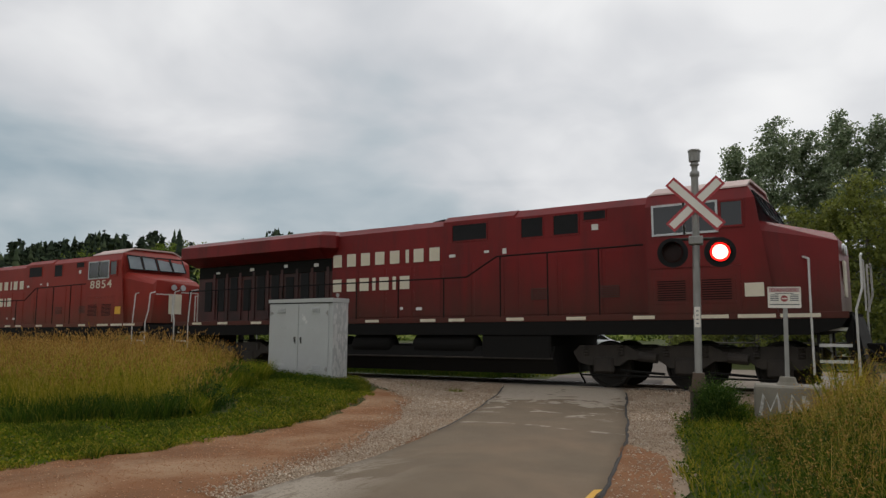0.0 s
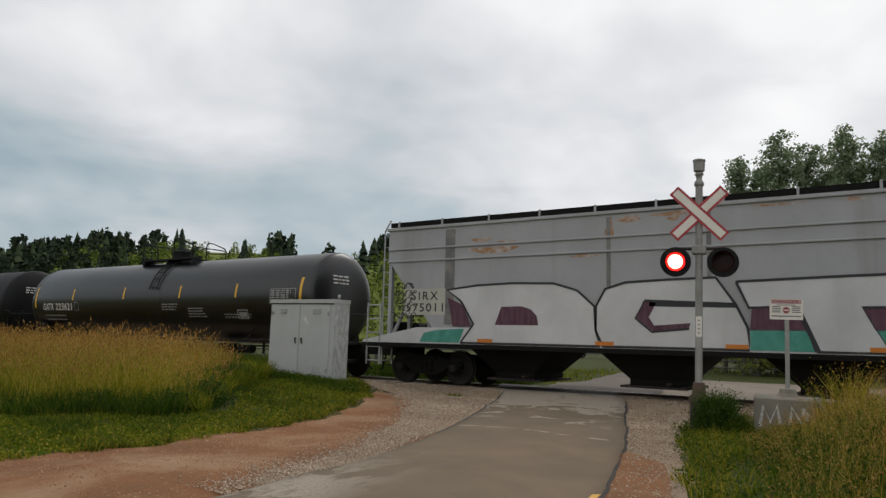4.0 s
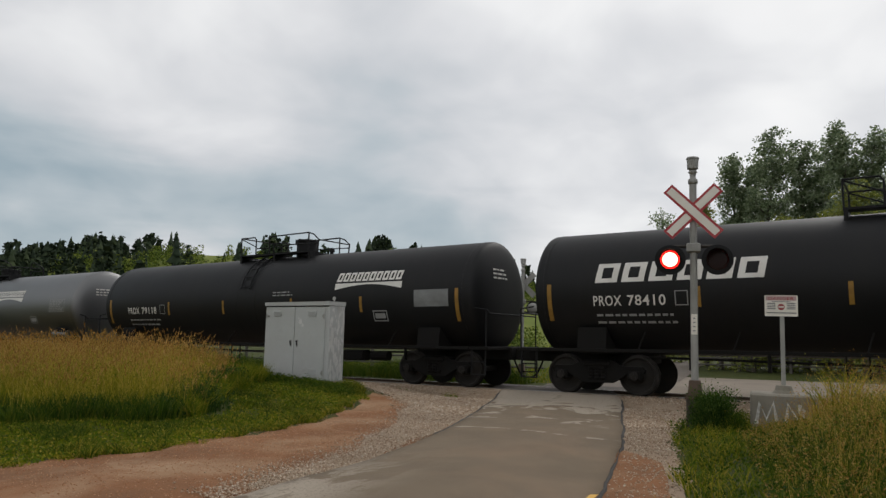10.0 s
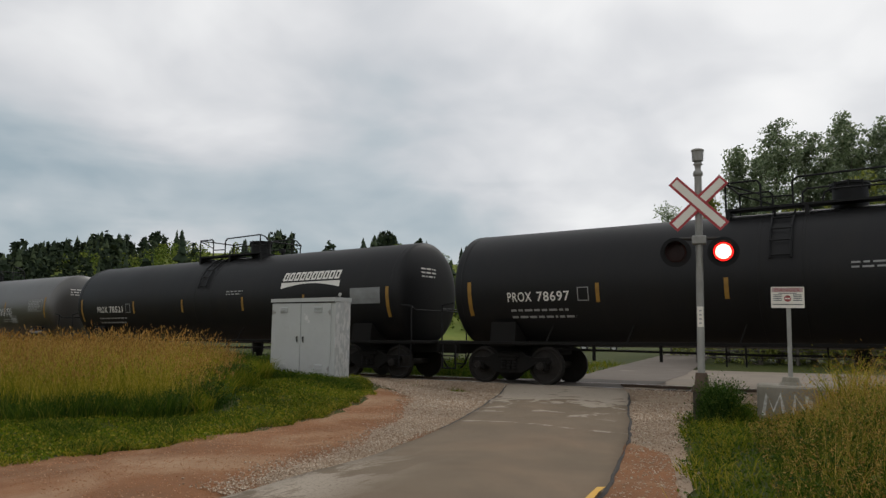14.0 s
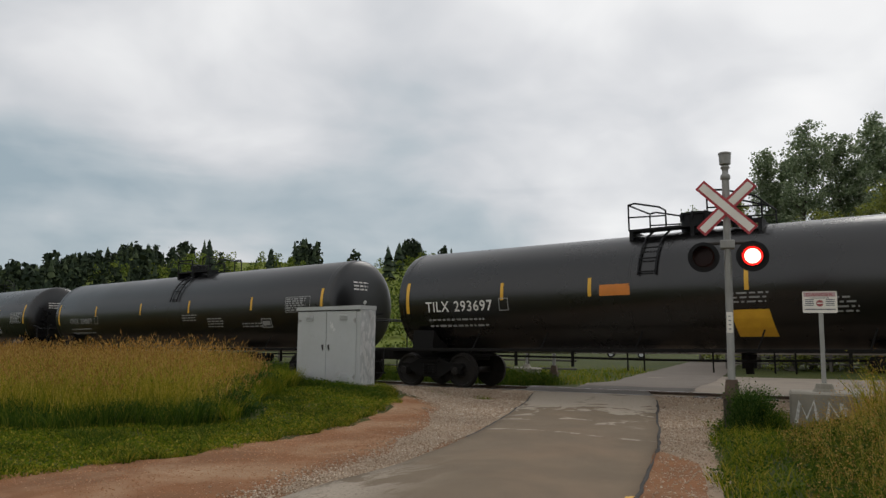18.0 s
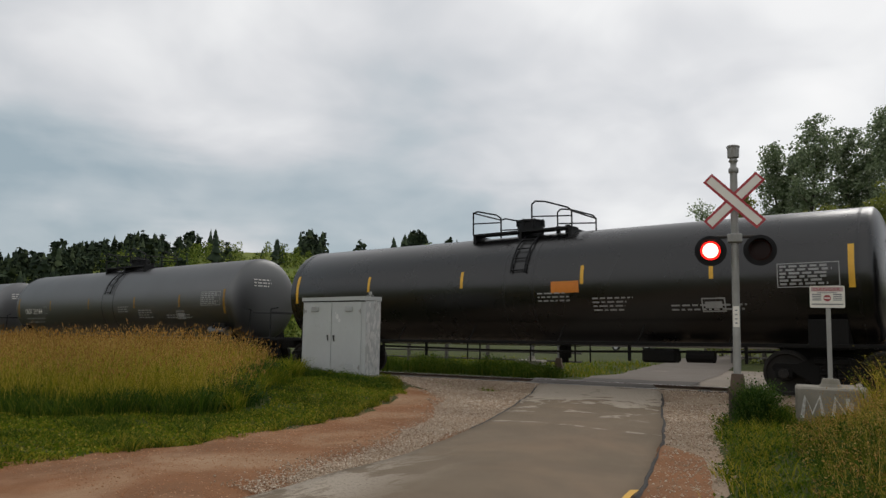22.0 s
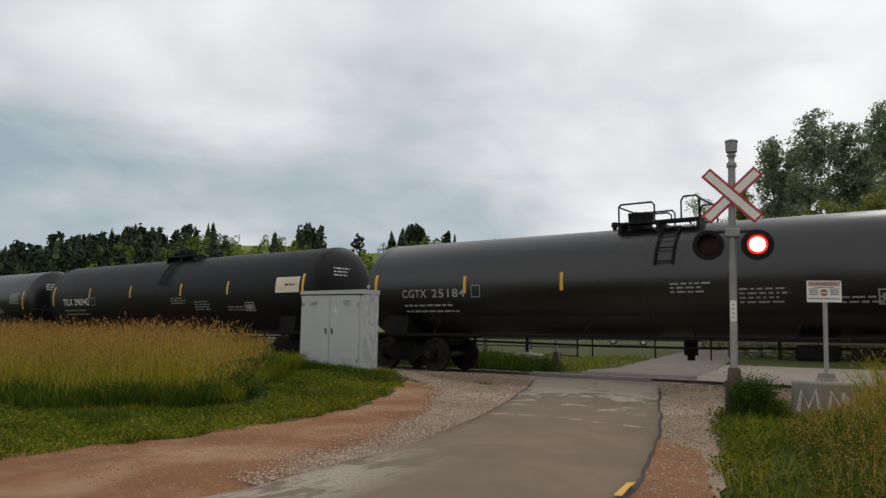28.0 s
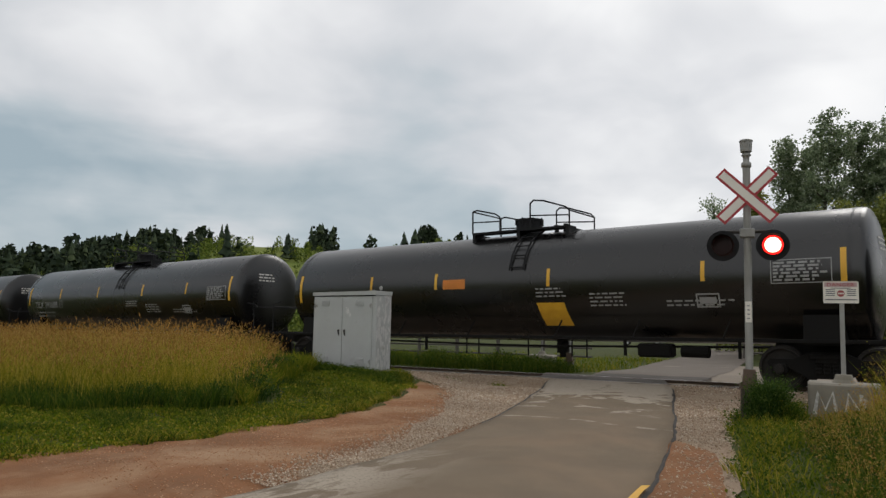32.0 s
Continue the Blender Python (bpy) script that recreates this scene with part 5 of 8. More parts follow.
CAB_INSIDE = surface("dark_cab_interior", (0.03, 0.03, 0.032), 0.8, bump=0)
ROOF_PALE = surface("pale_pinkish_roof_paint", (0.50, 0.36, 0.32), 0.4, second=(0.42, 0.26, 0.22), scale=1.5, bump=0.02)
RAIL_WHITE = surface("scuffed_white_handrail", (0.60, 0.59, 0.56), 0.5, second=(0.4, 0.38, 0.35), scale=8, bump=0)
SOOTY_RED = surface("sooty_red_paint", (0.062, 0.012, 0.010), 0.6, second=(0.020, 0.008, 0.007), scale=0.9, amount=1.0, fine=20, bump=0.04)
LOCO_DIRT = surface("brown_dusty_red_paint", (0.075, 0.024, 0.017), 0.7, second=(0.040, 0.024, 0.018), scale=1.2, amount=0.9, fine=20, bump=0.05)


def locomotive(centre, paint, number, label, headroof):
    thing = rolling("locomotive", centre, 22.3, label, "locomotive", "locomotives of the train")
    W = 0.97

    def sill(bm):
        prism(bm, [(-10.1, 1.36), (-9.7, 1.22), (9.5, 1.22), (10.05, 1.36), (10.25, 1.66), (-10.3, 1.66)], "y", -1.53, 1.53)
    part("underframe", mesh(sill), SOOT, thing)
    shared("walkway_edge", ("walk_edge", paint.name), lambda bm: box(bm, -10.25, 10.2, -1.545, -1.5, 1.54, 1.67, 0.005), paint, thing)
    # long hood in three lengths
    bm = bmesh.new()
    prism(bm, [(-W, 1.66), (W, 1.66), (W, 4.22), (W - 0.22, 4.42), (-W + 0.22, 4.42), (-W, 4.22)], "x", 2.75, 6.33)
    part("electrical_cabinet", bm, paint, thing)
    bm = bmesh.new()
    prism(bm, [(-W, 1.66), (W, 1.66), (W, 4.18), (W - 0.25, 4.36), (-W + 0.25, 4.36), (-W, 4.18)], "x", -3.5, 0.55)
    part("engine_hood", bm, paint, thing)
    bm = bmesh.new()
    prism(bm, [(-W, 1.66), (W, 1.66), (W, 4.28), (W - 0.22, 4.44), (-W + 0.22, 4.44), (-W, 4.28)], "x", 0.55, 2.75)
    part("blower_hood", bm, paint, thing)
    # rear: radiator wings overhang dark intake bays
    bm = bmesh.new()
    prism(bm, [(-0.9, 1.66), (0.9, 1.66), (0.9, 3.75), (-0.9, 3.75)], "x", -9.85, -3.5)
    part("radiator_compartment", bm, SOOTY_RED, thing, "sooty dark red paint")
    # black sheet proud of the wall, paints in the shade below the wing
    shared("intake_recess", "loco_underwing", lambda bm: box(bm, -9.8, -3.52, -0.935, -0.895, 3.16, 3.56, 0.01), SOOT, thing, label="black sheet painted as shade under the wing")
    bm = bmesh.new()
    lo = [(-10.1, -1.5, 3.82), (-3.55, -1.5, 3.82), (-3.25, -1.1, 3.82), (-3.25, 1.1, 3.82), (-3.55, 1.5, 3.82), (-10.1, 1.5, 3.82)]
    lo2 = [(-9.9, -1.0, 3.55), (-3.8, -1.0, 3.55), (-3.5, -0.95, 3.55), (-3.5, 0.95, 3.55), (-3.8, 1.0, 3.55), (-9.9, 1.0, 3.55)]
    hi = [(-10.1, -1.5, 4.2), (-3.55, -1.5, 4.2), (-3.25, -1.1, 4.2), (-3.25, 1.1, 4.2), (-3.55, 1.5, 4.2), (-10.1, 1.5, 4.2)]
    hi2 = [(-10.05, -1.15, 4.36), (-3.7, -1.15, 4.36), (-3.45, -0.9, 4.36), (-3.45, 0.9, 4.36), (-3.7, 1.15, 4.36), (-10.05, 1.15, 4.36)]
    rings = [[bm.verts.new(p) for p in q] for q in (lo2, lo, hi, hi2)]
    for a, b in zip(rings, rings[1:]):
        for i in range(6):
            bm.faces.new((a[i], a[(i + 1) % 6], b[(i + 1) % 6], b[i]))
    bm.faces.new(rings[0][::-1])
    bm.faces.new(rings[-1])
    part("radiator_wing", bm, paint, thing, "flared radiator housing")
    shared("radiator_grille", "loco_rad_top", lambda bm: box(bm, -9.6, -4.0, -1.05, 1.05, 4.355, 4.40, 0.01), SILVER, thing, label="pale radiator top")
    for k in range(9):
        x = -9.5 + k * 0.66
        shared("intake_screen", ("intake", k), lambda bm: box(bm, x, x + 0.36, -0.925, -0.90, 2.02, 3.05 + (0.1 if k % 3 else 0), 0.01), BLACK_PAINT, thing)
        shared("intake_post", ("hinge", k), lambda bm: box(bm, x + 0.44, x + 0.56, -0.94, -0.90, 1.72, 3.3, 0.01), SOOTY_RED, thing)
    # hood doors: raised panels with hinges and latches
    for k in range(6):
        x = -3.4 + k * 0.98
        if x > 2.2:
            break
        shared("hood_door", ("door", k, paint.name), lambda bm: box(bm, x + 0.03, x + 0.93, -W - 0.014, -W + 0.002, 1.72, 3.12, 0.006), paint, thing)
    for k in range(3):
        x = 2.85 + k * 1.15
        shared("hood_door", ("doorb", k, paint.name), lambda bm: box(bm, x + 0.03, x + 1.08, -W - 0.014, -W + 0.002, 1.72, 3.3, 0.006), paint, thing)
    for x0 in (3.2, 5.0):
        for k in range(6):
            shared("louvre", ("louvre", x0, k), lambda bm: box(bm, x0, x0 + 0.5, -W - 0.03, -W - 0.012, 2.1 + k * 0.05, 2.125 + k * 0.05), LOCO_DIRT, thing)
    for x0, x1, h0, h1 in ((0.86, 1.92, 3.74, 4.16), (2.95, 3.55, 3.68, 4.16), (3.85, 4.5, 3.68, 4.16), (4.65, 5.2, 3.98, 4.18)):
        if number and x0 > 3.8 and x0 < 4.0:
            continue
        bm = bmesh.new()
        box(bm, x0, x1, -W - 0.008, -W + 0.002, h0, h1)
        scr = part("air_screen", bm, BLACK_PAINT, thing)
        bm = bmesh.new()
        for a_, b_, c_, d_ in ((x0 - 0.03, x1 + 0.03, h1, h1 + 0.03), (x0 - 0.03, x1 + 0.03, h0 - 0.03, h0), (x0 - 0.03, x0, h0, h1), (x1, x1 + 0.03, h0, h1)):
            box(bm, a_, b_, -W - 0.018, -W + 0.002, c_, d_)
        part("screen_frame", bm, paint, scr)
    # exhaust, fans and horn on the roof
    bm = bmesh.new()
    lathe(bm, [(4.3, 0.28), (4.46, 0.26), (4.47, 0.2), (4.4, 0.18)], "z", (-0.9, 0, 0), 20)
    part("exhaust_stack", bm, SOOT, thing)
    bm = bmesh.new()
    box(bm, -2.9, -2.1, -0.4, 0.4, 4.34, 4.44, 0.03)
    part("roof_vent", bm, SILVER, thing)
    bm = bmesh.new()
    for q in (-0.12, 0.0, 0.12):
        rod(bm, (-0.35, q, 4.46), (0.05, q, 4.48), 0.03, 8, 0.06)
    box(bm, -0.35, -0.25, -0.15, 0.15, 4.34, 4.46)
    part("horn", bm, BLACK_PAINT, thing)
    # cab
    bm = bmesh.new()
    cab_sec = [(-1.5, 1.66), (1.5, 1.66), (1.5, 4.05), (1.32, 4.32), (0.85, 4.5), (-0.85, 4.5), (-1.32, 4.32), (-1.5, 4.05)]
    back = [bm.verts.new((6.33, p, q)) for p, q in cab_sec]
    # the front raked back above the nose
    frontx = [8.95, 8.95, 8.62, 8.47, 8.38, 8.38, 8.47, 8.62]
    frontp = [bm.verts.new((fx, p, q)) for fx, (p, q) in zip(frontx, cab_sec)]
    bm.faces.new(back)
    bm.faces.new(frontp[::-1])
    for i in range(8):
        bm.faces.new((back[i], frontp[i], frontp[(i + 1) % 8], back[(i + 1) % 8]))
    bmesh.ops.recalc_face_normals(bm, faces=bm.faces)
    part("cab", bm, paint, thing)
    bm = bmesh.new()
    prism(bm, [(-1.34, 4.325), (-0.86, 4.505), (0.86, 4.505), (1.34, 4.325), (1.30, 4.37), (0.86, 4.56), (-0.86, 4.56), (-1.30, 4.37)], "x", 6.4, 8.45)
    part("cab_roof", bm, headroof, thing)
    # side windows with bright frames
    for x0, x1, h0, h1 in ((6.52, 7.16, 3.42, 4.02), (7.2, 7.84, 3.42, 4.02), (7.95, 8.36, 3.50, 4.0)):
        bm = bmesh.new()
        box(bm, x0, x1, -1.512, -1.498, h0, h1)
        win = part("side_window", bm, GLASS_DARK, thing)
        bm = bmesh.new()
        for a_, b_, c_, d_ in ((x0 - 0.045, x1 + 0.045, h1, h1 + 0.045), (x0 - 0.045, x1 + 0.045, h0 - 0.045, h0), (x0 - 0.045, x0, h0, h1), (x1, x1 + 0.045, h0, h1)):
            box(bm, a_, b_, -1.53, -1.498, c_, d_)
        part("window_frame", bm, SILVER if x0 < 7.9 else paint, win)
    # windshield panes on the raked front, sky reflection put into their pale colour
    for y0, y1 in ((-1.25, -0.68), (-0.62, -0.04), (0.04, 0.62), (0.68, 1.25)):
        bm = bmesh.new()
        vs = [bm.verts.new(p) for p in ((8.79, y0, 3.72), (8.79, y1, 3.72), (8.52, y1 * 0.97, 4.22), (8.52, y0 * 0.97, 4.22))]
        bm.faces.new(vs)
        bmesh.ops.solidify(bm, geom=bm.faces[:], thickness=0.012)
        pane = part("windshield_pane", bm, surface("sky_toned_windshield", (0.35, 0.40, 0.43), 0.06, bump=0, fine_amount=0), thing)
        bm = bmesh.new()
        loop = [(8.80, y0, 3.70), (8.80, y1, 3.70), (8.53, y1 * 0.97, 4.24), (8.53, y0 * 0.97, 4.24), (8.80, y0, 3.70)]
        pipe(bm, loop, 0.022)
        part("pane_gasket", bm, BLACK_PAINT, pane)
    # nose
    bm = bmesh.new()
    na = [(8.3, -1.495, 1.66), (8.3, 1.495, 1.66), (8.3, 1.495, 3.44), (8.3, 1.28, 3.68), (8.3, -1.28, 3.68), (8.3, -1.495, 3.44)]
    nb = [(10.05, -1.12, 1.66), (10.05, 1.12, 1.66), (10.05, 1.08, 3.08), (9.95, 0.86, 3.27), (9.95, -0.86, 3.27), (10.05, -1.08, 3.08)]
    a = [bm.verts.new(p) for p in na]
    b = [bm.verts.new(p) for p in nb]
    for i in range(6):
        bm.faces.new((a[i], b[i], b[(i + 1) % 6], a[(i + 1) % 6]))
    bm.faces.new(b[::-1])
    bm.faces.new(a)
    bmesh.ops.recalc_face_normals(bm, faces=bm.faces)
    part("nose", bm, paint, thing)
    for s in (-0.2, 0.2):
        shared("headlight", ("headlight", s), lambda bm: rod(bm, (10.04, s, 3.0), (10.09, s, 3.0), 0.11, 16), SILVER, thing)
    bm = bmesh.new()
    box(bm, 10.045, 10.07, -0.4, 0.15, 2.0, 2.75)
    part("nose_emblem", bm, CREAM_MARK, thing, "plain cream emblem block")
    bm = bmesh.new()
    box(bm, 9.55, 9.72, -1.13, -1.05, 2.98, 3.12, 0.01)
    part("number_box", bm, GLASS_DARK, thing)
    # pilot, snow plough, coupler, steps
    bm = bmesh.new()
    prism(bm, [(10.25, 1.6), (10.35, 1.2), (10.5, 0.25), (10.3, 0.2), (10.1, 1.2)], "y", -1.45, 1.45)
    part("pilot_plate", bm, SOOT, thing)
    bm = bmesh.new()
    prism(bm, [(-10.3, 1.6), (-10.35, 0.3), (-10.2, 0.3), (-10.15, 1.6)], "y", -1.1, 1.1)
    part("rear_pilot", bm, SOOT, thing)
    for s in (-1, 1):
        bm = bmesh.new()
        coupler(bm, s * 11.15, s)
        box(bm, min(s * 10.2, s * 10.7), max(s * 10.2, s * 10.7), -0.25, 0.25, 0.68, 1.05, 0.02)
        part("coupler", bm, SOOT, thing)
        for y in (-0.6, -0.45, 0.45, 0.6):
            shared("air_hose", ("hose", s, y), lambda bm: pipe(bm, [(s * 10.4, y, 0.95), (s * 10.65, y, 0.75), (s * 10.85, y, 0.5), (s * 11.05, y * 0.8, 0.42)], 0.025), BLACK_PAINT, thing)
    for s in (1, -1):
        for y in (-1, 1):
            bm = bmesh.new()
            for x in (9.62, 10.22):
                box(bm, min(s * x, s * (x + 0.03)), max(s * x, s * (x + 0.03)), y * 1.5 - 0.25 if y > 0 else -1.5, 1.5 if y > 0 else -1.25, 0.3, 1.6)
            stair = part("stairwell", bm, SOOT, thing)
            for k in range(4):
                bm = bmesh.new()
                x0, x1 = sorted((s * 9.65, s * 10.22))
                yy = y * (1.5 - 0.02 * k)
                box(bm, x0, x1, min(yy, yy - y * 0.25), max(yy, yy - y * 0.25), 0.38 + k * 0.31, 0.42 + k * 0.31)
                tread = part("step_tread", bm, SOOT, stair)
                bm = bmesh.new()
                box(bm, x0, x1, min(yy, yy + y * 0.008), max(yy, yy + y * 0.008), 0.37 + k * 0.31, 0.43 + k * 0.31)
                part("step_edge", bm, RAIL_WHITE, stair, "white step edge")
            for x in (9.55, 10.32):
                bm = bmesh.new()
                xs = s * x
                lean = s * 0.12
                pipe(bm, [(xs, y * 1.53, 0.45), (xs, y * 1.53, 1.7), (xs + (lean if x > 10 else 0), y * 1.50, 2.1), (xs + (lean if x > 10 else 0), y * 1.45, 2.72), (xs + (lean if x > 10 else -lean), y * 1.25, 2.78)], 0.022, 8)
                part("step_handrail", bm, RAIL_WHITE, thing)
    # end rails
    for s in (1, -1):
        for y in (-1, 1):
            xs = s * 10.42
            shared("end_rail", ("end_rail", s, y), lambda bm: pipe(bm, [(xs, y * 1.2, 2.7), (xs, y * 0.5, 2.7), (xs, y * 0.5, 1.7)], 0.02), RAIL_WHITE, thing)
    # side handrails
    for y in (-1.48, 1.48):
        bm = bmesh.new()
        pipe(bm, [(-9.6, y, 2.70), (1.6, y, 2.70), (2.5, y, 3.18), (6.25, y, 3.22)], 0.02)
        for x in (-9.6, -8.1, -6.6, -5.1, -3.6, -2.1, -0.6, 0.9):
            pipe(bm, [(x, y, 1.66), (x, y, 2.70)], 0.017)
        for x in (2.6, 3.9, 5.2):
            pipe(bm, [(x, y, 1.66), (x, y, 3.2)], 0.017)
        part("side_handrail", bm, SOOT, thing)
    # tape along the sill
    bm = bmesh.new()
    bm.free()
    for x in (-9.3, -8.0, -6.4, -4.9, -3.3, -1.7, 0.2, 1.1, 2.8, 4.4, 6.0, 7.3, 8.2, 9.0):
        shared("sill_tape", ("sill_tape", x > 7), lambda bm: bar(bm, 0, 0.72 if x > 7 else 0.48, 1.565, 1.64, flat(-1.549), steps=1), CREAM_MARK, thing, pose(x, 0, 0))
    # lettering blocks on the hood
    P = flat(-W - 0.022)
    for h, xs in ((3.24, (-3.45, -2.9, -2.36, -1.82, -1.28, -0.72, -0.44, 0.1)), (2.50, (-3.45, -2.9, -2.4, -1.92, -1.66, -1.18, -0.92))):
        for k, x in enumerate(xs):
            thin = (h > 3 and k == 5) or (h < 3 and k in (3, 5))
            shared("letter_block", ("loco_letter", h, thin), lambda bm: bar(bm, 0, 0.12 if thin else 0.34, h, h + 0.37, P, steps=1), CREAM_MARK, thing, pose(x, 0, 0))
    if number:
        bm = bmesh.new()
        word(bm, number, 6.62, 3.02, 1.45, 0.30, flat(-1.508), 1.15)
        part("cab_number", bm, CREAM_MARK, thing, "cream cab number")
    for x0, x1, h0, h1, y in ((0.75, 0.95, 3.30, 3.38, -W - 0.02), (1.85, 2.0, 3.36, 3.42, -W - 0.02), (2.4, 2.52, 3.3, 3.44, -W - 0.02), (4.85, 5.02, 3.72, 3.86, -W - 0.02), (-0.35, -0.15, 1.9, 1.98, -W - 0.02), (-0.9, -0.8, 1.92, 2.0, -W - 0.02), (-5.6, -5.45, 3.35, 3.45, -0.945), (-8.9, -8.7, 3.3, 3.36, -0.945), (-7.2, -7.0, 3.32, 3.42, -0.945), (-4.3, -4.1, 3.32, 3.42, -0.945)):
        shared("warning_label", ("label", x0), lambda bm: bar(bm, x0, x1, h0, h1, flat(y), steps=1), WHITE_MARK, thing)
    bm = bmesh.new()
    bar(bm, 8.35, 8.72, 2.0, 2.28, flat(-1.508), steps=1)
    part("fuel_label", bm, YELLOW_MARK if number else CREAM_MARK, thing)
    shared("cab_lower_panel", ("cab_lower", paint.name), lambda bm: box(bm, 6.36, 8.28, -1.51, -1.5, 1.68, 2.52), paint, thing)
    shared("drip_rail", ("drip", paint.name), lambda bm: box(bm, 6.4, 8.28, -1.52, -1.5, 2.66, 2.70), paint, thing)
    for q in (6.48, 7.42):
        shared("cab_side_door", ("cabdoor", q, paint.name), lambda bm: box(bm, q, q + 0.76, -1.518, -1.508, 1.88, 2.46, 0.004), paint, thing)
        for r in range(9):
            shared("louvre", ("cablouvre", q, r), lambda bm: box(bm, q + 0.08, q + 0.68, -1.527, -1.517, 1.96 + r * 0.05, 1.98 + r * 0.05), SOOT, thing)
    # fuel tank, reservoirs and boxes below the sill
    bm = bmesh.new()
    prism(bm, [(-1.35, 0.95), (-1.45, 0.7), (-1.2, 0.28), (1.2, 0.28), (1.45, 0.7), (1.35, 0.95)], "x", -3.6, 4.0)
    part("fuel_tank", bm, SOOT, thing)
    bm = bmesh.new()
    box(bm, 2.05, 3.95, -1.5, 1.5, 0.62, 1.24, 0.05)
    part("equipment_box", bm, SOOT, thing)
    bm = bmesh.new()
    box(bm, -3.9, -2.6, -1.45, -0.9, 0.75, 1.2, 0.04)
    part("battery_box", bm, SOOT, thing)
    for x0, x1 in ((-2.35, -0.85), (-0.2, 1.85)):
        bm = bmesh.new()
        lathe(bm, [(x0, 0.0), (x0 + 0.02, 0.15), (x0 + 0.12, 0.255), (x1 - 0.12, 0.255), (x1 - 0.02, 0.15), (x1, 0.0)], "x", (0, -1.22, 0.98), 24)
        sharp(part("air_reservoir", bm, SOOT, thing, smooth=True), 50)
    bm = bmesh.new()
    pipe(bm, [(-3.8, -1.48, 0.66), (4.0, -1.48, 0.66)], 0.025)
    pipe(bm, [(-4.4, -1.45, 1.3), (4.6, -1.45, 1.28)], 0.02)
    part("air_pipe", bm, BROWN_STEEL, thing)
    loco_truck(thing, 7.0, True)
    loco_truck(thing, -6.9, False)
    return thing


locomotive(10.9, RED, "", "dark red diesel locomotive leading the train", ROOF_PALE)
locomotive(-11.4, RED, "", "sooty dark red diesel locomotive with cream block lettering", ROOF_PALE)
locomotive(-33.7, RED_BRIGHT, "8854", "faded red diesel locomotive with cream cab number", ROOF_PALE)

# ---- covered hopper ----
HOPPER_GREY = surface("pale_grey_hopper_paint", (0.37, 0.375, 0.385), 0.5, second=(0.30, 0.305, 0.31), scale=0.6, amount=0.8, fine=18, bump=0.02, dirt=(0.24, 0.23, 0.22), dirt_scale=0.6, dirt_cut=(0.56, 0.80), dirt_stretch=(1, 1, 0.06))
HOPPER_WHITE = surface("white_fill_paint", (0.60, 0.60, 0.60), 0.5, second=(0.47, 0.47, 0.47), scale=0.8, amount=0.9, fine=18, bump=0.01, dirt=(0.42, 0.41, 0.40), dirt_scale=0.7, dirt_cut=(0.55, 0.80), dirt_stretch=(1, 1, 0.08))
PAINT_TEAL = surface("teal_spray_paint", (0.045, 0.24, 0.18), 0.6, second=(0.12, 0.40, 0.33), scale=5, bump=0)
PAINT_PLUM = surface("plum_spray_paint", (0.070, 0.016, 0.035), 0.6, second=(0.17, 0.10, 0.13), scale=4, stretch=(3, 1, 0.4), bump=0)
RUST_PATCH = surface("orange_rust_stain", (0.34, 0.17, 0.07), 0.8, second=(0.52, 0.51, 0.50), scale=5, amount=1.0, bump=0.05)


def poly_patch(bm, pts, place):
    bm.faces.new([bm.verts.new(place(*p)) for p in pts])


def ellipse_arc(cx, cy, rx, ry, a0, a1, n=12):
    return [(cx + rx * math.cos(radians(a0 + (a1 - a0) * i / n)), cy + ry * math.sin(radians(a0 + (a1 - a0) * i / n))) for i in range(n + 1)]


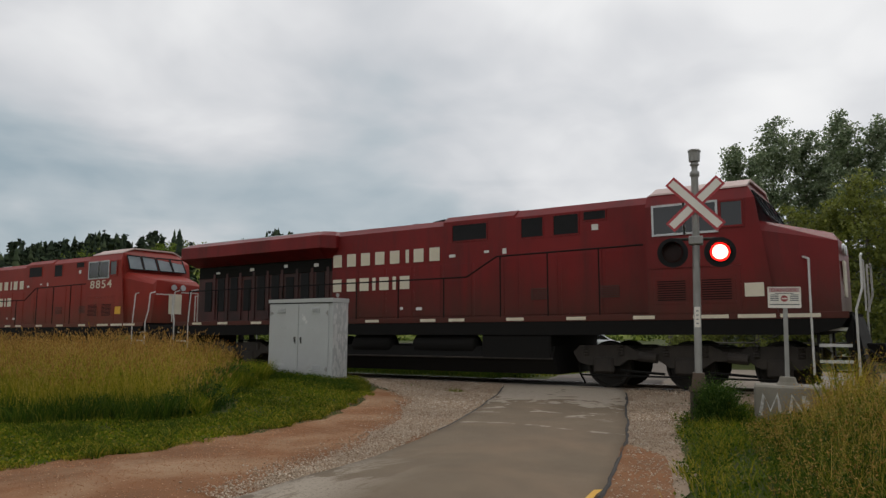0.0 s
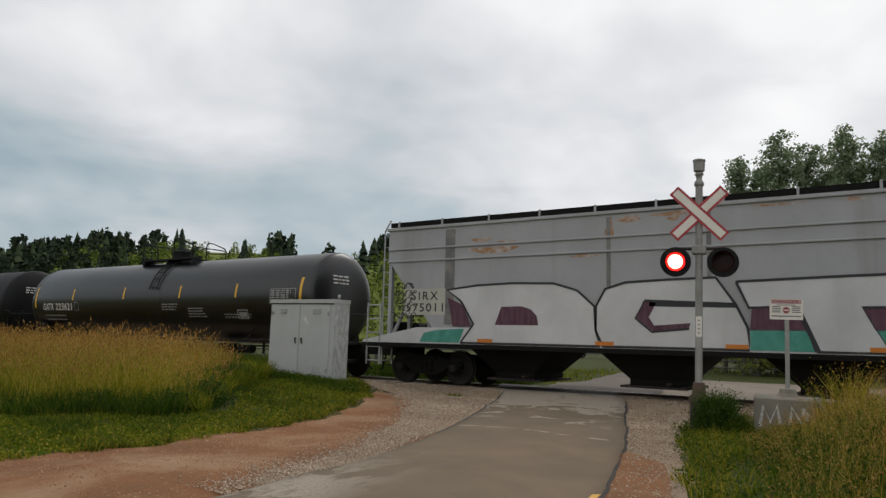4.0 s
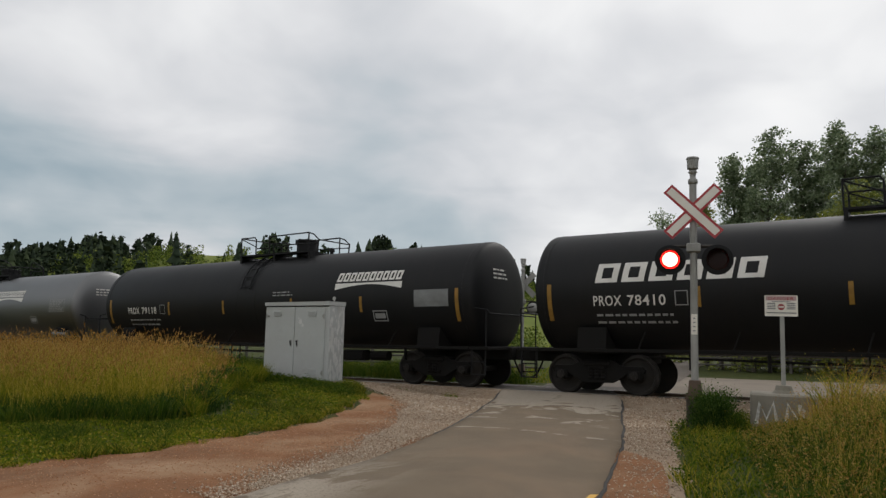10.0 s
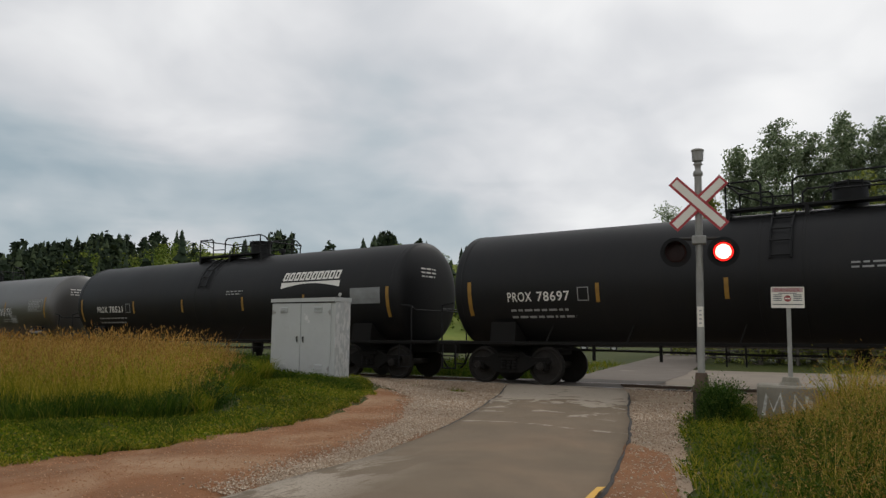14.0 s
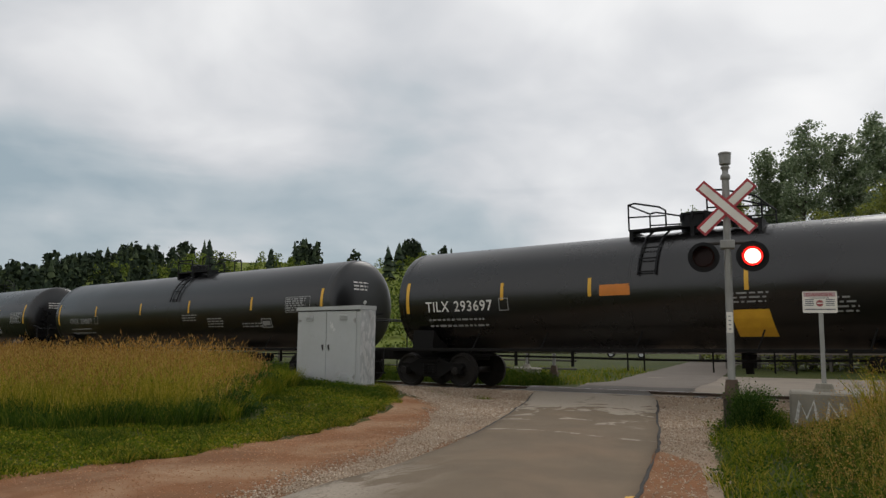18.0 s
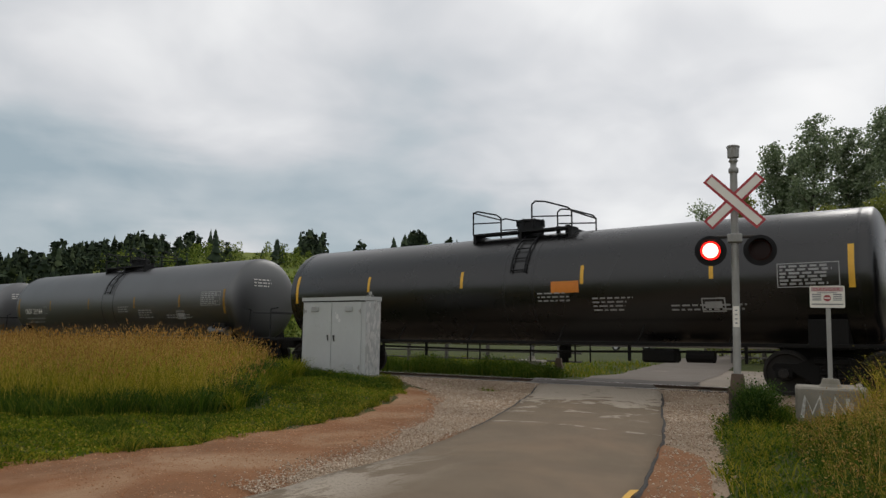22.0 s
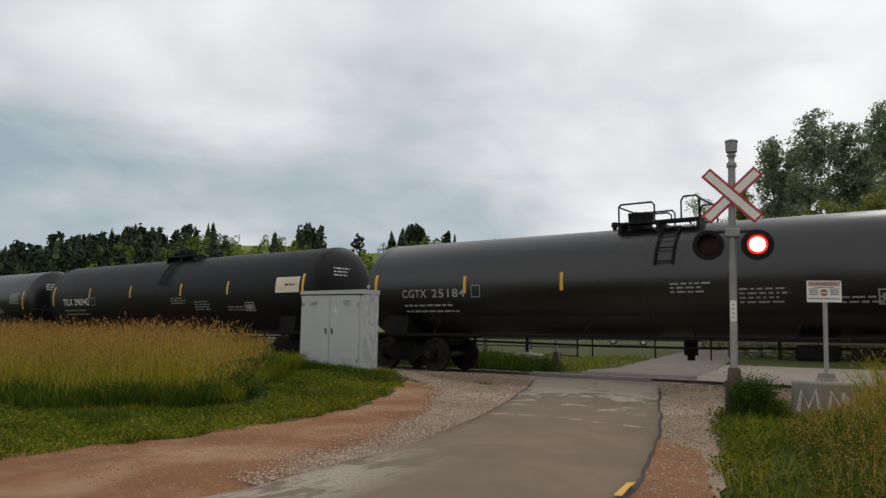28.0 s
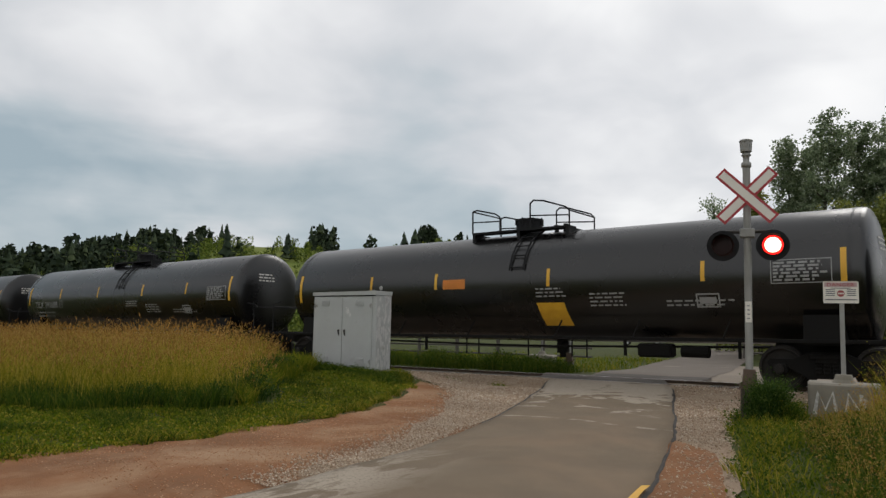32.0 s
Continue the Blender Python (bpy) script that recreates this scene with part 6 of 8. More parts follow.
def hopper_car(centre, length, label):
    thing = rolling("covered_hopper_car", centre, length, label, "hopper car")
    L, Y = length / 2, 1.52
    side = [(-8.95, 4.18), (-8.95, 3.35), (-7.35, 1.42), (7.35, 1.42), (8.95, 3.35), (8.95, 4.18)]
    bm = bmesh.new()
    prism(bm, side, "y", -Y, Y)
    part("hopper_body", bm, HOPPER_GREY, thing, "pale grey panelled sides with rust")
    bm = bmesh.new()
    prism(bm, [(-Y - 0.03, 4.18), (-1.3, 4.34), (-0.6, 4.42), (0.6, 4.42), (1.3, 4.34), (Y + 0.03, 4.18)], "x", -9.0, 9.0)
    part("roof", bm, HOPPER_GREY, thing)
    for h in (3.62, 3.29):
        shared("side_ridge", ("hopper_ridge", h), lambda bm: box(bm, -8.95, 8.95, -Y - 0.04, -Y + 0.002, h, h + 0.045, 0.008), HOPPER_GREY, thing)
    bm = bmesh.new()
    box(bm, -9.0, 9.0, -Y - 0.05, -Y + 0.1, 4.17, 4.25, 0.01)
    part("eave_rail", bm, HOPPER_GREY, thing)
    for y in (-1.25, 1.25):
        shared("running_board", ("board", y), lambda bm: box(bm, -8.9, 8.9, y - 0.25, y + 0.25, 4.34, 4.40), SOOT, thing, label="dark roof walkway grating")
        shared("board_fascia", ("fascia", y), lambda bm: box(bm, -8.9, 8.9, min(y * 1.2, y * 1.22), max(y * 1.2, y * 1.22), 4.27, 4.40), SOOT, thing)
    for k in range(13):
        shared("board_bracket", "hopper_bracket", lambda bm: box(bm, -0.025, 0.025, -1.55, -1.50, 4.24, 4.42), HOPPER_GREY, thing, pose(-8.6 + k * 1.433, 0, 0))
    for k in range(10):
        shared("hatch_cover", "hopper_hatch", lambda bm: box(bm, -0.7, 0.7, -0.35, 0.35, 4.40, 4.52, 0.03), HOPPER_GREY, thing, pose(-7.6 + k * 1.69, 0, 0))
    for x in (-6.9, -2.55, -0.32, 4.45):
        bm = bmesh.new()
        wide = 0.15 if x < -6 else 0.05
        box(bm, x - wide, x + wide, -Y - 0.006, -Y + 0.001, 1.6, 4.1)
        part("side_seam", bm, surface("dark_seam_streak", (0.13, 0.13, 0.13), 0.7, second=(0.25, 0.24, 0.22), scale=3, amount=1.0, bump=0), thing)
    # side sill with flared ends
    bm = bmesh.new()
    prism(bm, [(-9.75, 1.1), (9.75, 1.1), (9.75, 1.16), (7.9, 1.52), (-7.9, 1.52), (-9.75, 1.16)], "y", -Y - 0.03, -Y + 0.06)
    prism(bm, [(-9.75, 1.1), (9.75, 1.1), (9.75, 1.16), (7.9, 1.52), (-7.9, 1.52), (-9.75, 1.16)], "y", Y - 0.06, Y + 0.03)
    part("side_sill", bm, HOPPER_WHITE, thing)
    bm = bmesh.new()
    box(bm, -9.75, 9.75, -Y - 0.05, -Y + 0.1, 0.98, 1.1, 0.01)
    box(bm, -9.75, 9.75, Y - 0.1, Y + 0.05, 0.98, 1.1, 0.01)
    part("lower_flange", bm, SOOT, thing)
    # ends: sloped sheets, posts, ladders and platforms
    for s in (-1, 1):
        bm = bmesh.new()
        x0, x1 = sorted((s * 7.4, s * 9.75))
        box(bm, x0, x1, -1.5, 1.5, 1.0, 1.1)
        box(bm, min(s * 8.9, s * (L - 0.3)), max(s * 8.9, s * (L - 0.3)), -0.3, 0.3, 0.72, 1.02, 0.02)
        coupler(bm, s * L, s)
        air_hose(bm, s * L, s)
        part("end_platform", bm, SOOT, thing)
        for y in (-1.42, -0.5, 0.5, 1.42):
            shared("end_post", ("hopper_post", s, y), lambda bm: box(bm, min(s * 8.86, s * 8.96), max(s * 8.86, s * 8.96), y - 0.05, y + 0.05, 1.1, 4.2), HOPPER_GREY, thing)
        for y in (-1.4, 1.4):
            shared("end_brace", ("hopper_brace", s, y), lambda bm: pipe(bm, [(s * 8.9, y, 1.15), (s * 8.2, y, 2.4)], 0.05), HOPPER_GREY, thing)
        bm = bmesh.new()
        for y in (-1.45, -1.0):
            pipe(bm, [(s * 9.15, y, 0.5), (s * 9.15, y, 4.2), (s * 8.95, y, 4.5)], 0.022)
        for k in range(11):
            pipe(bm, [(s * 9.15, -1.45, 0.6 + k * 0.35), (s * 9.15, -1.0, 0.6 + k * 0.35)], 0.018)
        for x in (9.15, 9.6):
            pipe(bm, [(s * x, -1.55, 0.5), (s * x, -1.55, 2.2)], 0.022)
        for k in range(5):
            pipe(bm, [(s * 9.15, -1.55, 0.6 + k * 0.38), (s * 9.6, -1.55, 0.6 + k * 0.38)], 0.018)
        part("end_ladder", bm, HOPPER_GREY, thing)
        bm = bmesh.new()
        rod(bm, (s * 9.3, 0.3, 1.5), (s * 9.3, 1.2, 1.5), 0.2, 14)
        part("brake_reservoir", bm, SOOT, thing)
        bm = bmesh.new()
        box(bm, min(s * 9.2, s * 9.5), max(s * 9.2, s * 9.5), -0.6, -0.2, 1.1, 1.7, 0.03)
        part("brake_box", bm, SOOT, thing)
    # discharge chutes
    for x in (-5.3, -1.75, 1.8, 5.3):
        bm = bmesh.new()
        top = [(x - 1.6, -1.35, 1.42), (x + 1.6, -1.35, 1.42), (x + 1.6, 1.35, 1.42), (x - 1.6, 1.35, 1.42)]
        mid = [(x - 0.55, -0.85, 0.42), (x + 0.55, -0.85, 0.42), (x + 0.55, 0.85, 0.42), (x - 0.55, 0.85, 0.42)]
        bot = [(x - 0.55, -0.85, 0.26), (x + 0.55, -0.85, 0.26), (x + 0.55, 0.85, 0.26), (x - 0.55, 0.85, 0.26)]
        rings = [[bm.verts.new(p) for p in q] for q in (top, mid, bot)]
        for a, b in zip(rings, rings[1:]):
            for i in range(4):
                bm.faces.new((a[i], a[(i + 1) % 4], b[(i + 1) % 4], b[i]))
        bm.faces.new(rings[-1])
        bm.faces.new(rings[0][::-1])
        bmesh.ops.recalc_face_normals(bm, faces=bm.faces)
        chute = part("discharge_chute", bm, SOOT, thing)
        bm = bmesh.new()
        box(bm, x - 0.75, x + 0.75, -0.95, 0.95, 0.22, 0.27)
        rod(bm, (x + 0.4, -1.2, 0.34), (x + 0.4, 1.2, 0.34), 0.03, 8)
        part("outlet_gate", bm, BROWN_STEEL, chute)
    # painted letters: white forms with dark rims, teal and plum between
    P1, P2, P3 = flat(-Y - 0.038), flat(-Y - 0.042), flat(-Y - 0.046)
    d_form = [(-6.5, 1.14), (-6.12, 1.62), (-6.5, 2.2), (-6.94, 2.5), (-6.0, 2.6), (-5.04, 2.63), (-3.9, 2.6), (-3.3, 2.42), (-2.88, 2.05), (-2.85, 1.5), (-2.75, 1.14)]
    s_form = [(-2.68, 1.14), (-2.85, 1.5), (-2.84, 2.05), (-2.62, 2.44), (-2.15, 2.58), (-1.2, 2.62), (-0.19, 2.64), (0.19, 2.08), (0.42, 1.59), (0.44, 1.14)]
    t_form = [(0.21, 2.54), (2.2, 2.6), (4.34, 2.64), (4.96, 1.58), (5.4, 1.56), (8.2, 1.53), (8.2, 1.14), (4.1, 1.14), (3.78, 2.0), (2.46, 2.0), (2.89, 1.14), (1.68, 1.14), (1.3, 2.02), (0.45, 2.0)]
    for form in (d_form, s_form, t_form):
        bm = bmesh.new()
        poly_patch(bm, form, P1)
        g = part("graffiti_form", bm, HOPPER_WHITE, thing, "white painted letter form")
        bm = bmesh.new()
        stroke(bm, form + [form[0]], 0.055, P3)
        part("form_rim", bm, GRAF_DARK, g)
    for pts, mt in (([(-5.5, 1.6), (-5.32, 2.05), (-4.75, 2.06), (-4.5, 1.98), (-4.34, 1.82), (-4.3, 1.6)], PAINT_PLUM), ([(-7.8, 1.14), (-7.65, 1.38), (-7.2, 1.46), (-6.4, 1.5), (-6.55, 1.14)], PAINT_TEAL), ([(-6.92, 2.3), (-6.75, 1.56), (-6.2, 1.56), (-6.45, 2.1)], PAINT_PLUM),
                    ([(-1.9, 1.77), (-1.74, 2.16), (-1.45, 2.12), (-1.62, 1.8), (-1.5, 1.62), (-0.72, 1.68), (-0.76, 1.57), (-1.53, 1.5)], PAINT_PLUM), ([(-1.62, 2.04), (-1.6, 2.14), (0.16, 2.1), (0.2, 2.0)], GRAF_DARK),
                    ([(0.46, 1.56), (0.5, 1.98), (1.3, 2.0), (1.5, 1.56)], PAINT_PLUM), ([(0.46, 1.14), (0.46, 1.54), (1.5, 1.54), (1.62, 1.14)], PAINT_TEAL), ([(1.5, 1.54), (1.3, 2.0), (1.4, 2.0), (1.74, 1.14), (1.62, 1.14)], GRAF_DARK),
                    ([(2.46, 1.97), (3.76, 1.98), (3.92, 1.58), (2.65, 1.57)], PAINT_PLUM), ([(2.66, 1.56), (3.93, 1.57), (4.03, 1.15), (2.9, 1.15)], PAINT_TEAL), ([(3.78, 1.98), (3.93, 1.57), (4.04, 1.14), (4.22, 1.14)], PAINT_PLUM),
                    ([(4.91, 1.61), (5.0, 1.88), (5.5, 1.95), (6.2, 1.85), (6.1, 1.6)], PAINT_TEAL), ([(6.9, 1.2), (6.7, 1.7), (7.2, 2.0), (7.7, 1.75), (8.5, 1.45), (8.6, 1.2)], PAINT_TEAL)):
        bm = bmesh.new()
        poly_patch(bm, pts, P2)
        part("graffiti_fill", bm, mt, thing)
    bm = bmesh.new()
    stroke(bm, [(0.19, 2.08), (-1.7, 2.17), (-1.92, 1.78), (-1.55, 1.48), (-0.75, 1.56)], 0.05, P3)
    part("letter_line", bm, GRAF_DARK, thing)
    bm = bmesh.new()
    for k in range(3):
        scribble(bm, 5.35, 1.75 + k * 0.3, 0.95, 0.24, 4, flat(-Y - 0.008), 0.03, 40 + k)
    tagged(part("graffiti_tag", bm, GRAF_DARK, thing, "black spray tag"), kind="stuff")
    bm = bmesh.new()
    for k in range(5):
        scribble(bm, -8.75, 1.75 + k * 0.2, 0.6, 0.17, 4, flat(-Y - 0.008), 0.025, 50 + k)
    tagged(part("graffiti_tag", bm, GRAF_DARK, thing, "black spray tag"), kind="stuff")
    bm = bmesh.new()
    bar(bm, -8.35, -7.02, 1.85, 2.55, flat(-Y - 0.007), steps=1)
    plate = part("stencil_panel", bm, surface("cream_stencil_panel", (0.48, 0.47, 0.40), 0.6, bump=0), thing)
    bm = bmesh.new()
    word(bm, "SIRX", -8.1, 2.25, 0.85, 0.22, flat(-Y - 0.012), 1.3)
    part("stencil_mark", bm, GRAF_DARK, plate)
    bm = bmesh.new()
    word(bm, "575011", -8.28, 1.94, 1.2, 0.22, flat(-Y - 0.012), 1.2)
    part("stencil_text", bm, GRAF_DARK, plate)
    for x0, x1, h0, h1 in ((-6.4, -4.8, 3.36, 3.62), (-6.3, -5.6, 3.68, 3.85), (-5.6, -4.9, 3.66, 3.72), (-2.65, -2.4, 3.5, 4.12), (-2.4, -1.7, 3.95, 4.12), (-1.6, -0.5, 4.02, 4.14), (-1.2, -0.9, 3.9, 4.05), (-3.6, -2.7, 3.2, 3.27), (2.9, 3.5, 3.95, 4.12), (2.2, 2.6, 4.05, 4.14), (0.4, 1.6, 4.06, 4.14), (6.6, 7.6, 3.95, 4.12), (5.6, 6.1, 4.05, 4.13)):
        bm = bmesh.new()
        pts = [(x0 + (x1 - x0) * (0.5 + 0.5 * math.cos(a) * (0.8 + 0.25 * math.sin(3 * a + x0))), h0 + (h1 - h0) * (0.5 + 0.5 * math.sin(a) * (0.8 + 0.25 * math.cos(2 * a + x0)))) for a in [2 * math.pi * i / 18 for i in range(18)]]
        poly_patch(bm, pts, flat(-Y - 0.004))
        part("rust_stain", bm, RUST_PATCH, thing)
    for x in (-6.0, -2.86, -0.02, 2.55, 5.18, 7.3):
        shared("reflector_tape", "hopper_tape", lambda bm: bar(bm, 0, 0.44, 1.16, 1.25, flat(-Y - 0.052), steps=1), ORANGE_MARK, thing, pose(x, 0, 0))
    shared("reflector_tape", "hopper_end_tape", lambda bm: bar(bm, 7.55, 7.66, 2.0, 2.6, flat(-Y - 0.006), steps=1), ORANGE_MARK, thing)
    truck(thing, -(L - 2.2))
    truck(thing, L - 2.2)
    return thing


hopper_car((-44.85 - 65.1) / 2, 20.2, "pale grey covered hopper car with large painted graffiti")

# ---- beside the path: cabinet, danger sign, lamps ----
def relay_cabinet(x0, x1, y0, y1, z0, z1):
    thing = tagged(new("relay_cabinet"), "pale grey steel relay cabinet with double doors beside tall grass", "cabinet")
    w, d, h = x1 - x0, y1 - y0, z1 - z0
    thing.matrix_world = pose(x0, y0, z0, 0, -0.6, 0)
    bm = bmesh.new()
    box(bm, -0.06, w + 0.06, -0.06, d + 0.06, -0.5, 0.02, 0.02)
    part("concrete_pad", bm, CONCRETE, thing)
    bm = bmesh.new()
    box(bm, 0, w, 0, d, 0.02, h - 0.1, 0.012)
    part("body", bm, GREY_PAINT, thing)
    bm = bmesh.new()
    prism(bm, [(-0.012, h - 0.1), (w + 0.008, h - 0.1), (w + 0.008, h), (-0.012, h - 0.015)], "y", -0.035, d + 0.012)
    part("roof_cap", bm, GREY_PAINT, thing)
    bm = bmesh.new()
    box(bm, 0.02, w - 0.02, -0.022, 0.0, h - 0.125, h - 0.102)
    part("drip_gap", bm, BLACK_PAINT, thing)
    half = w * 0.485
    for a, b in ((0.05, half - 0.008), (half + 0.008, w - 0.12)):
        bm = bmesh.new()
        box(bm, a, b, -0.025, 0.002, 0.08, h - 0.14, 0.006)
        door = part("door", bm, GREY_PAINT, thing)
        bm = bmesh.new()
        mx = half + (-0.1 if a < 1 else 0.11)
        box(bm, mx - 0.022, mx + 0.022, -0.034, -0.024, 0.80, 0.97, 0.005)
        plate = part("handle_plate", bm, GALV, door)
        bm = bmesh.new()
        rod(bm, (mx - 0.005, -0.034, 0.94), (mx - 0.005, -0.065, 0.94), 0.014, 8)
        rod(bm, (mx - 0.005, -0.06, 0.945), (mx + 0.022, -0.06, 0.83), 0.013, 8)
        part("door_handle", bm, BLACK_PAINT, plate)
        hx = 0.075 if a < 1 else w - 0.15
        for hz in (0.14, h - 0.42):
            bm = bmesh.new()
            rod(bm, (hx, -0.035, hz), (hx, -0.035, hz + 0.12), 0.014, 8)
            box(bm, hx - 0.06 if a > 1 else hx, hx if a > 1 else hx + 0.09, -0.03, -0.024, hz + 0.03, hz + 0.09)
            part("hinge", bm, GALV, door)
        for lx, lz in ((a + (0.28 if a < 1 else b - a - 0.55), h - 0.36), (a + (0.28 if a < 1 else b - a - 0.5), 0.16)):
            bm = bmesh.new()
            for k in range(4):
                prism(bm, [(-0.024, lz + k * 0.036), (-0.048, lz + k * 0.036), (-0.024, lz + k * 0.036 + 0.024)], "x", lx, lx + 0.27)
            part("louvre", bm, GREY_PAINT, door)
    bm = bmesh.new()
    rod(bm, (w - 0.12, d * 0.5, h), (w - 0.12, d * 0.5, h + 0.05), 0.012, 8)
    lathe(bm, [(-0.012, 0.02), (-0.012, 0.045), (0.012, 0.045), (0.012, 0.02)], "y", (w - 0.12, d * 0.5, h + 0.08), 16)
    part("lifting_eye", bm, GALV, thing)
    # paint worn off the end
    rng = random.Random(5)
    scuff = surface("chalky_white_scuff", (0.62, 0.62, 0.60), 0.8, second=(0.5, 0.5, 0.49), scale=6, bump=0)
    for k in range(90):
        cy, cz, r = rng.uniform(0.04, d - 0.04), rng.uniform(0.06, h - 0.16), rng.uniform(0.012, 0.075)
        bm = bmesh.new()
        pts = [(w + 0.003, cy + r * 0.6 * math.cos(a) * rng.uniform(0.5, 1.3), cz + r * 1.9 * math.sin(a) * rng.uniform(0.5, 1.3)) for a in [2 * math.pi * i / 11 for i in range(11)]]
        bm.faces.new([bm.verts.new((x, min(d - 0.01, max(0.01, y)), z)) for x, y, z in pts])
        part("paint_scuff", bm, scuff, thing)
    for cx, cz, r in ((1.25, 1.42, 0.07), (1.33, 1.33, 0.05), (1.2, 1.5, 0.03)):
        bm = bmesh.new()
        bm.faces.new([bm.verts.new((cx + r * 0.8 * math.cos(a) * rng.uniform(0.5, 1.3), -0.0265, cz + r * math.sin(a) * rng.uniform(0.5, 1.3))) for a in [2 * math.pi * i / 11 for i in range(11)]])
        part("paint_scuff", bm, scuff, thing)
    return thing


relay_cabinet(-14.0, -11.82, 12.95, 13.5, 0.04, 1.95)


def danger_sign(x, y, z0, turn, back=False):
    block = tagged(new("concrete_block"), "weathered concrete block with white paint daubs holding a sign post", "concrete block")
    block.matrix_world = pose(x, y, z0, 0, 0, turn)
    bm = bmesh.new()
    box(bm, -0.46, 0.52, -0.3, 0.35, -0.25, 0.50, 0.03)
    part("block_body", bm, CONCRETE, block)
    if not back:
        bm = bmesh.new()
        Q = flat(-0.304)
        for pts in ([(-0.38, 0.05), (-0.33, 0.36), (-0.24, 0.12), (-0.14, 0.37), (-0.10, 0.1)], [(0.03, 0.08), (0.06, 0.36), (0.2, 0.12), (0.22, 0.36)], [(0.24, 0.1), (0.27, 0.3)]):
            stroke(bm, pts, 0.055, Q)
        part("paint_daub", bm, surface("white_brush_paint", (0.72, 0.71, 0.68), 0.7, second=(0.30, 0.28, 0.24), scale=14, amount=0.9, bump=0), block)
    sign = tagged(new("danger_sign"), "small white sign plate with red symbol on a steel post", "sign")
    sign.matrix_world = pose(x, y, z0 + 0.5, 0, 0, turn)
    bm = bmesh.new()
    lathe(bm, [(0.0, 0.17), (0.05, 0.13), (0.12, 0.11), (0.13, 0.0)], "z", (0.02, 0, 0), 16)
    part("grout_collar", bm, CONCRETE, sign)
    bm = bmesh.new()
    box(bm, -0.012, 0.052, -0.02, 0.02, 0.1, 1.30, 0.004)
    part("post", bm, GALV, sign)
    bm = bmesh.new()
    box(bm, -0.225, 0.245, -0.030, -0.024, 1.18, 1.51, 0.012)
    plate = part("sign_plate", bm, GALV if back else WHITE_SHEET, sign)
    if not back:
        S = flat(-0.033)
        red = surface("faded_red_print", (0.35, 0.06, 0.06), 0.5, bump=0)
        bm = bmesh.new()
        bar(bm, -0.205, 0.225, 1.425, 1.49, S, steps=1)
        band = part("header_band", bm, surface("pinkish_header_band", (0.50, 0.34, 0.34), 0.5, bump=0), plate)
        bm = bmesh.new()
        word(bm, "DANGER", -0.17, 1.433, 0.36, 0.048, flat(-0.0345), 1.1)
        part("header_word", bm, red, band)
        bm = bmesh.new()
        bm.faces.new([bm.verts.new((0.01 + 0.05 * math.cos(2 * math.pi * i / 20), -0.033, 1.325 + 0.05 * math.sin(2 * math.pi * i / 20))) for i in range(20)])
        dot = part("no_entry_symbol", bm, red, plate)
        bm = bmesh.new()
        bar(bm, -0.03, 0.05, 1.315, 1.335, flat(-0.0345), steps=1)
        part("symbol_bar", bm, WHITE_SHEET, dot)
        bm = bmesh.new()
        for k in range(4):
            bar(bm, -0.19, -0.07, 1.29 + k * 0.028, 1.303 + k * 0.028, S, steps=1)
            bar(bm, 0.09, 0.21, 1.29 + k * 0.028, 1.303 + k * 0.028, S, steps=1)
        bar(bm, -0.2, 0.22, 1.225, 1.24, S, steps=1)
        bar(bm, -0.12, 0.14, 1.4, 1.41, S, steps=1)
        part("print_bars", bm, surface("grey_print", (0.12, 0.12, 0.13), 0.6, bump=0), plate)
    return sign


danger_sign(-1.85, 12.3, 0.03, 11)
crossing_signal(-11.35, 22.0, 0.02, 194.0, "far crossing signal mast seen from behind, lamps turned away", False, back=True)
danger_sign(-12.6, 22.4, -0.3, 192, back=True)


def post_fence(points, label, height=1.1, spacing=2.4, rails=(0.35, 0.7, 1.02), mat=None):
    fence = tagged(new("rail_fence"), label, "fence")
    mat = mat or surface("grey_weathered_wood", (0.11, 0.10, 0.085), 0.9, second=(0.06, 0.055, 0.05), scale=5, stretch=(1, 1, 4), bump=0.2)
    for (xa, ya), (xb, yb) in zip(points, points[1:]):
        n = max(1, round(math.hypot(xb - xa, yb - ya) / spacing))
        for k in range(n):
            u, v = k / n, (k + 1) / n
            p, q = (xa + (xb - xa) * u, ya + (yb - ya) * u), (xa + (xb - xa) * v, ya + (yb - ya) * v)
            shared("post", ("fence_post", height), lambda bm: box(bm, -0.07, 0.07, -0.07, 0.07, -0.3, height, 0.015), mat, fence, pose(p[0], p[1], ground_z(*p)))
            for r in rails:
                bm = bmesh.new()
                rod(bm, (p[0], p[1], ground_z(*p) + r), (q[0], q[1], ground_z(*q) + r), 0.045, 6)
                part("rail", bm, mat, fence)
    return fence


post_fence([(-52, 30), (-30, 28.5), (-13.4, 28)], "dark wooden rail fence across the grass beyond the track")
post_fence([(-10.5, 40), (4, 41), (22, 42)], "dark rail fence behind the gravel yard")


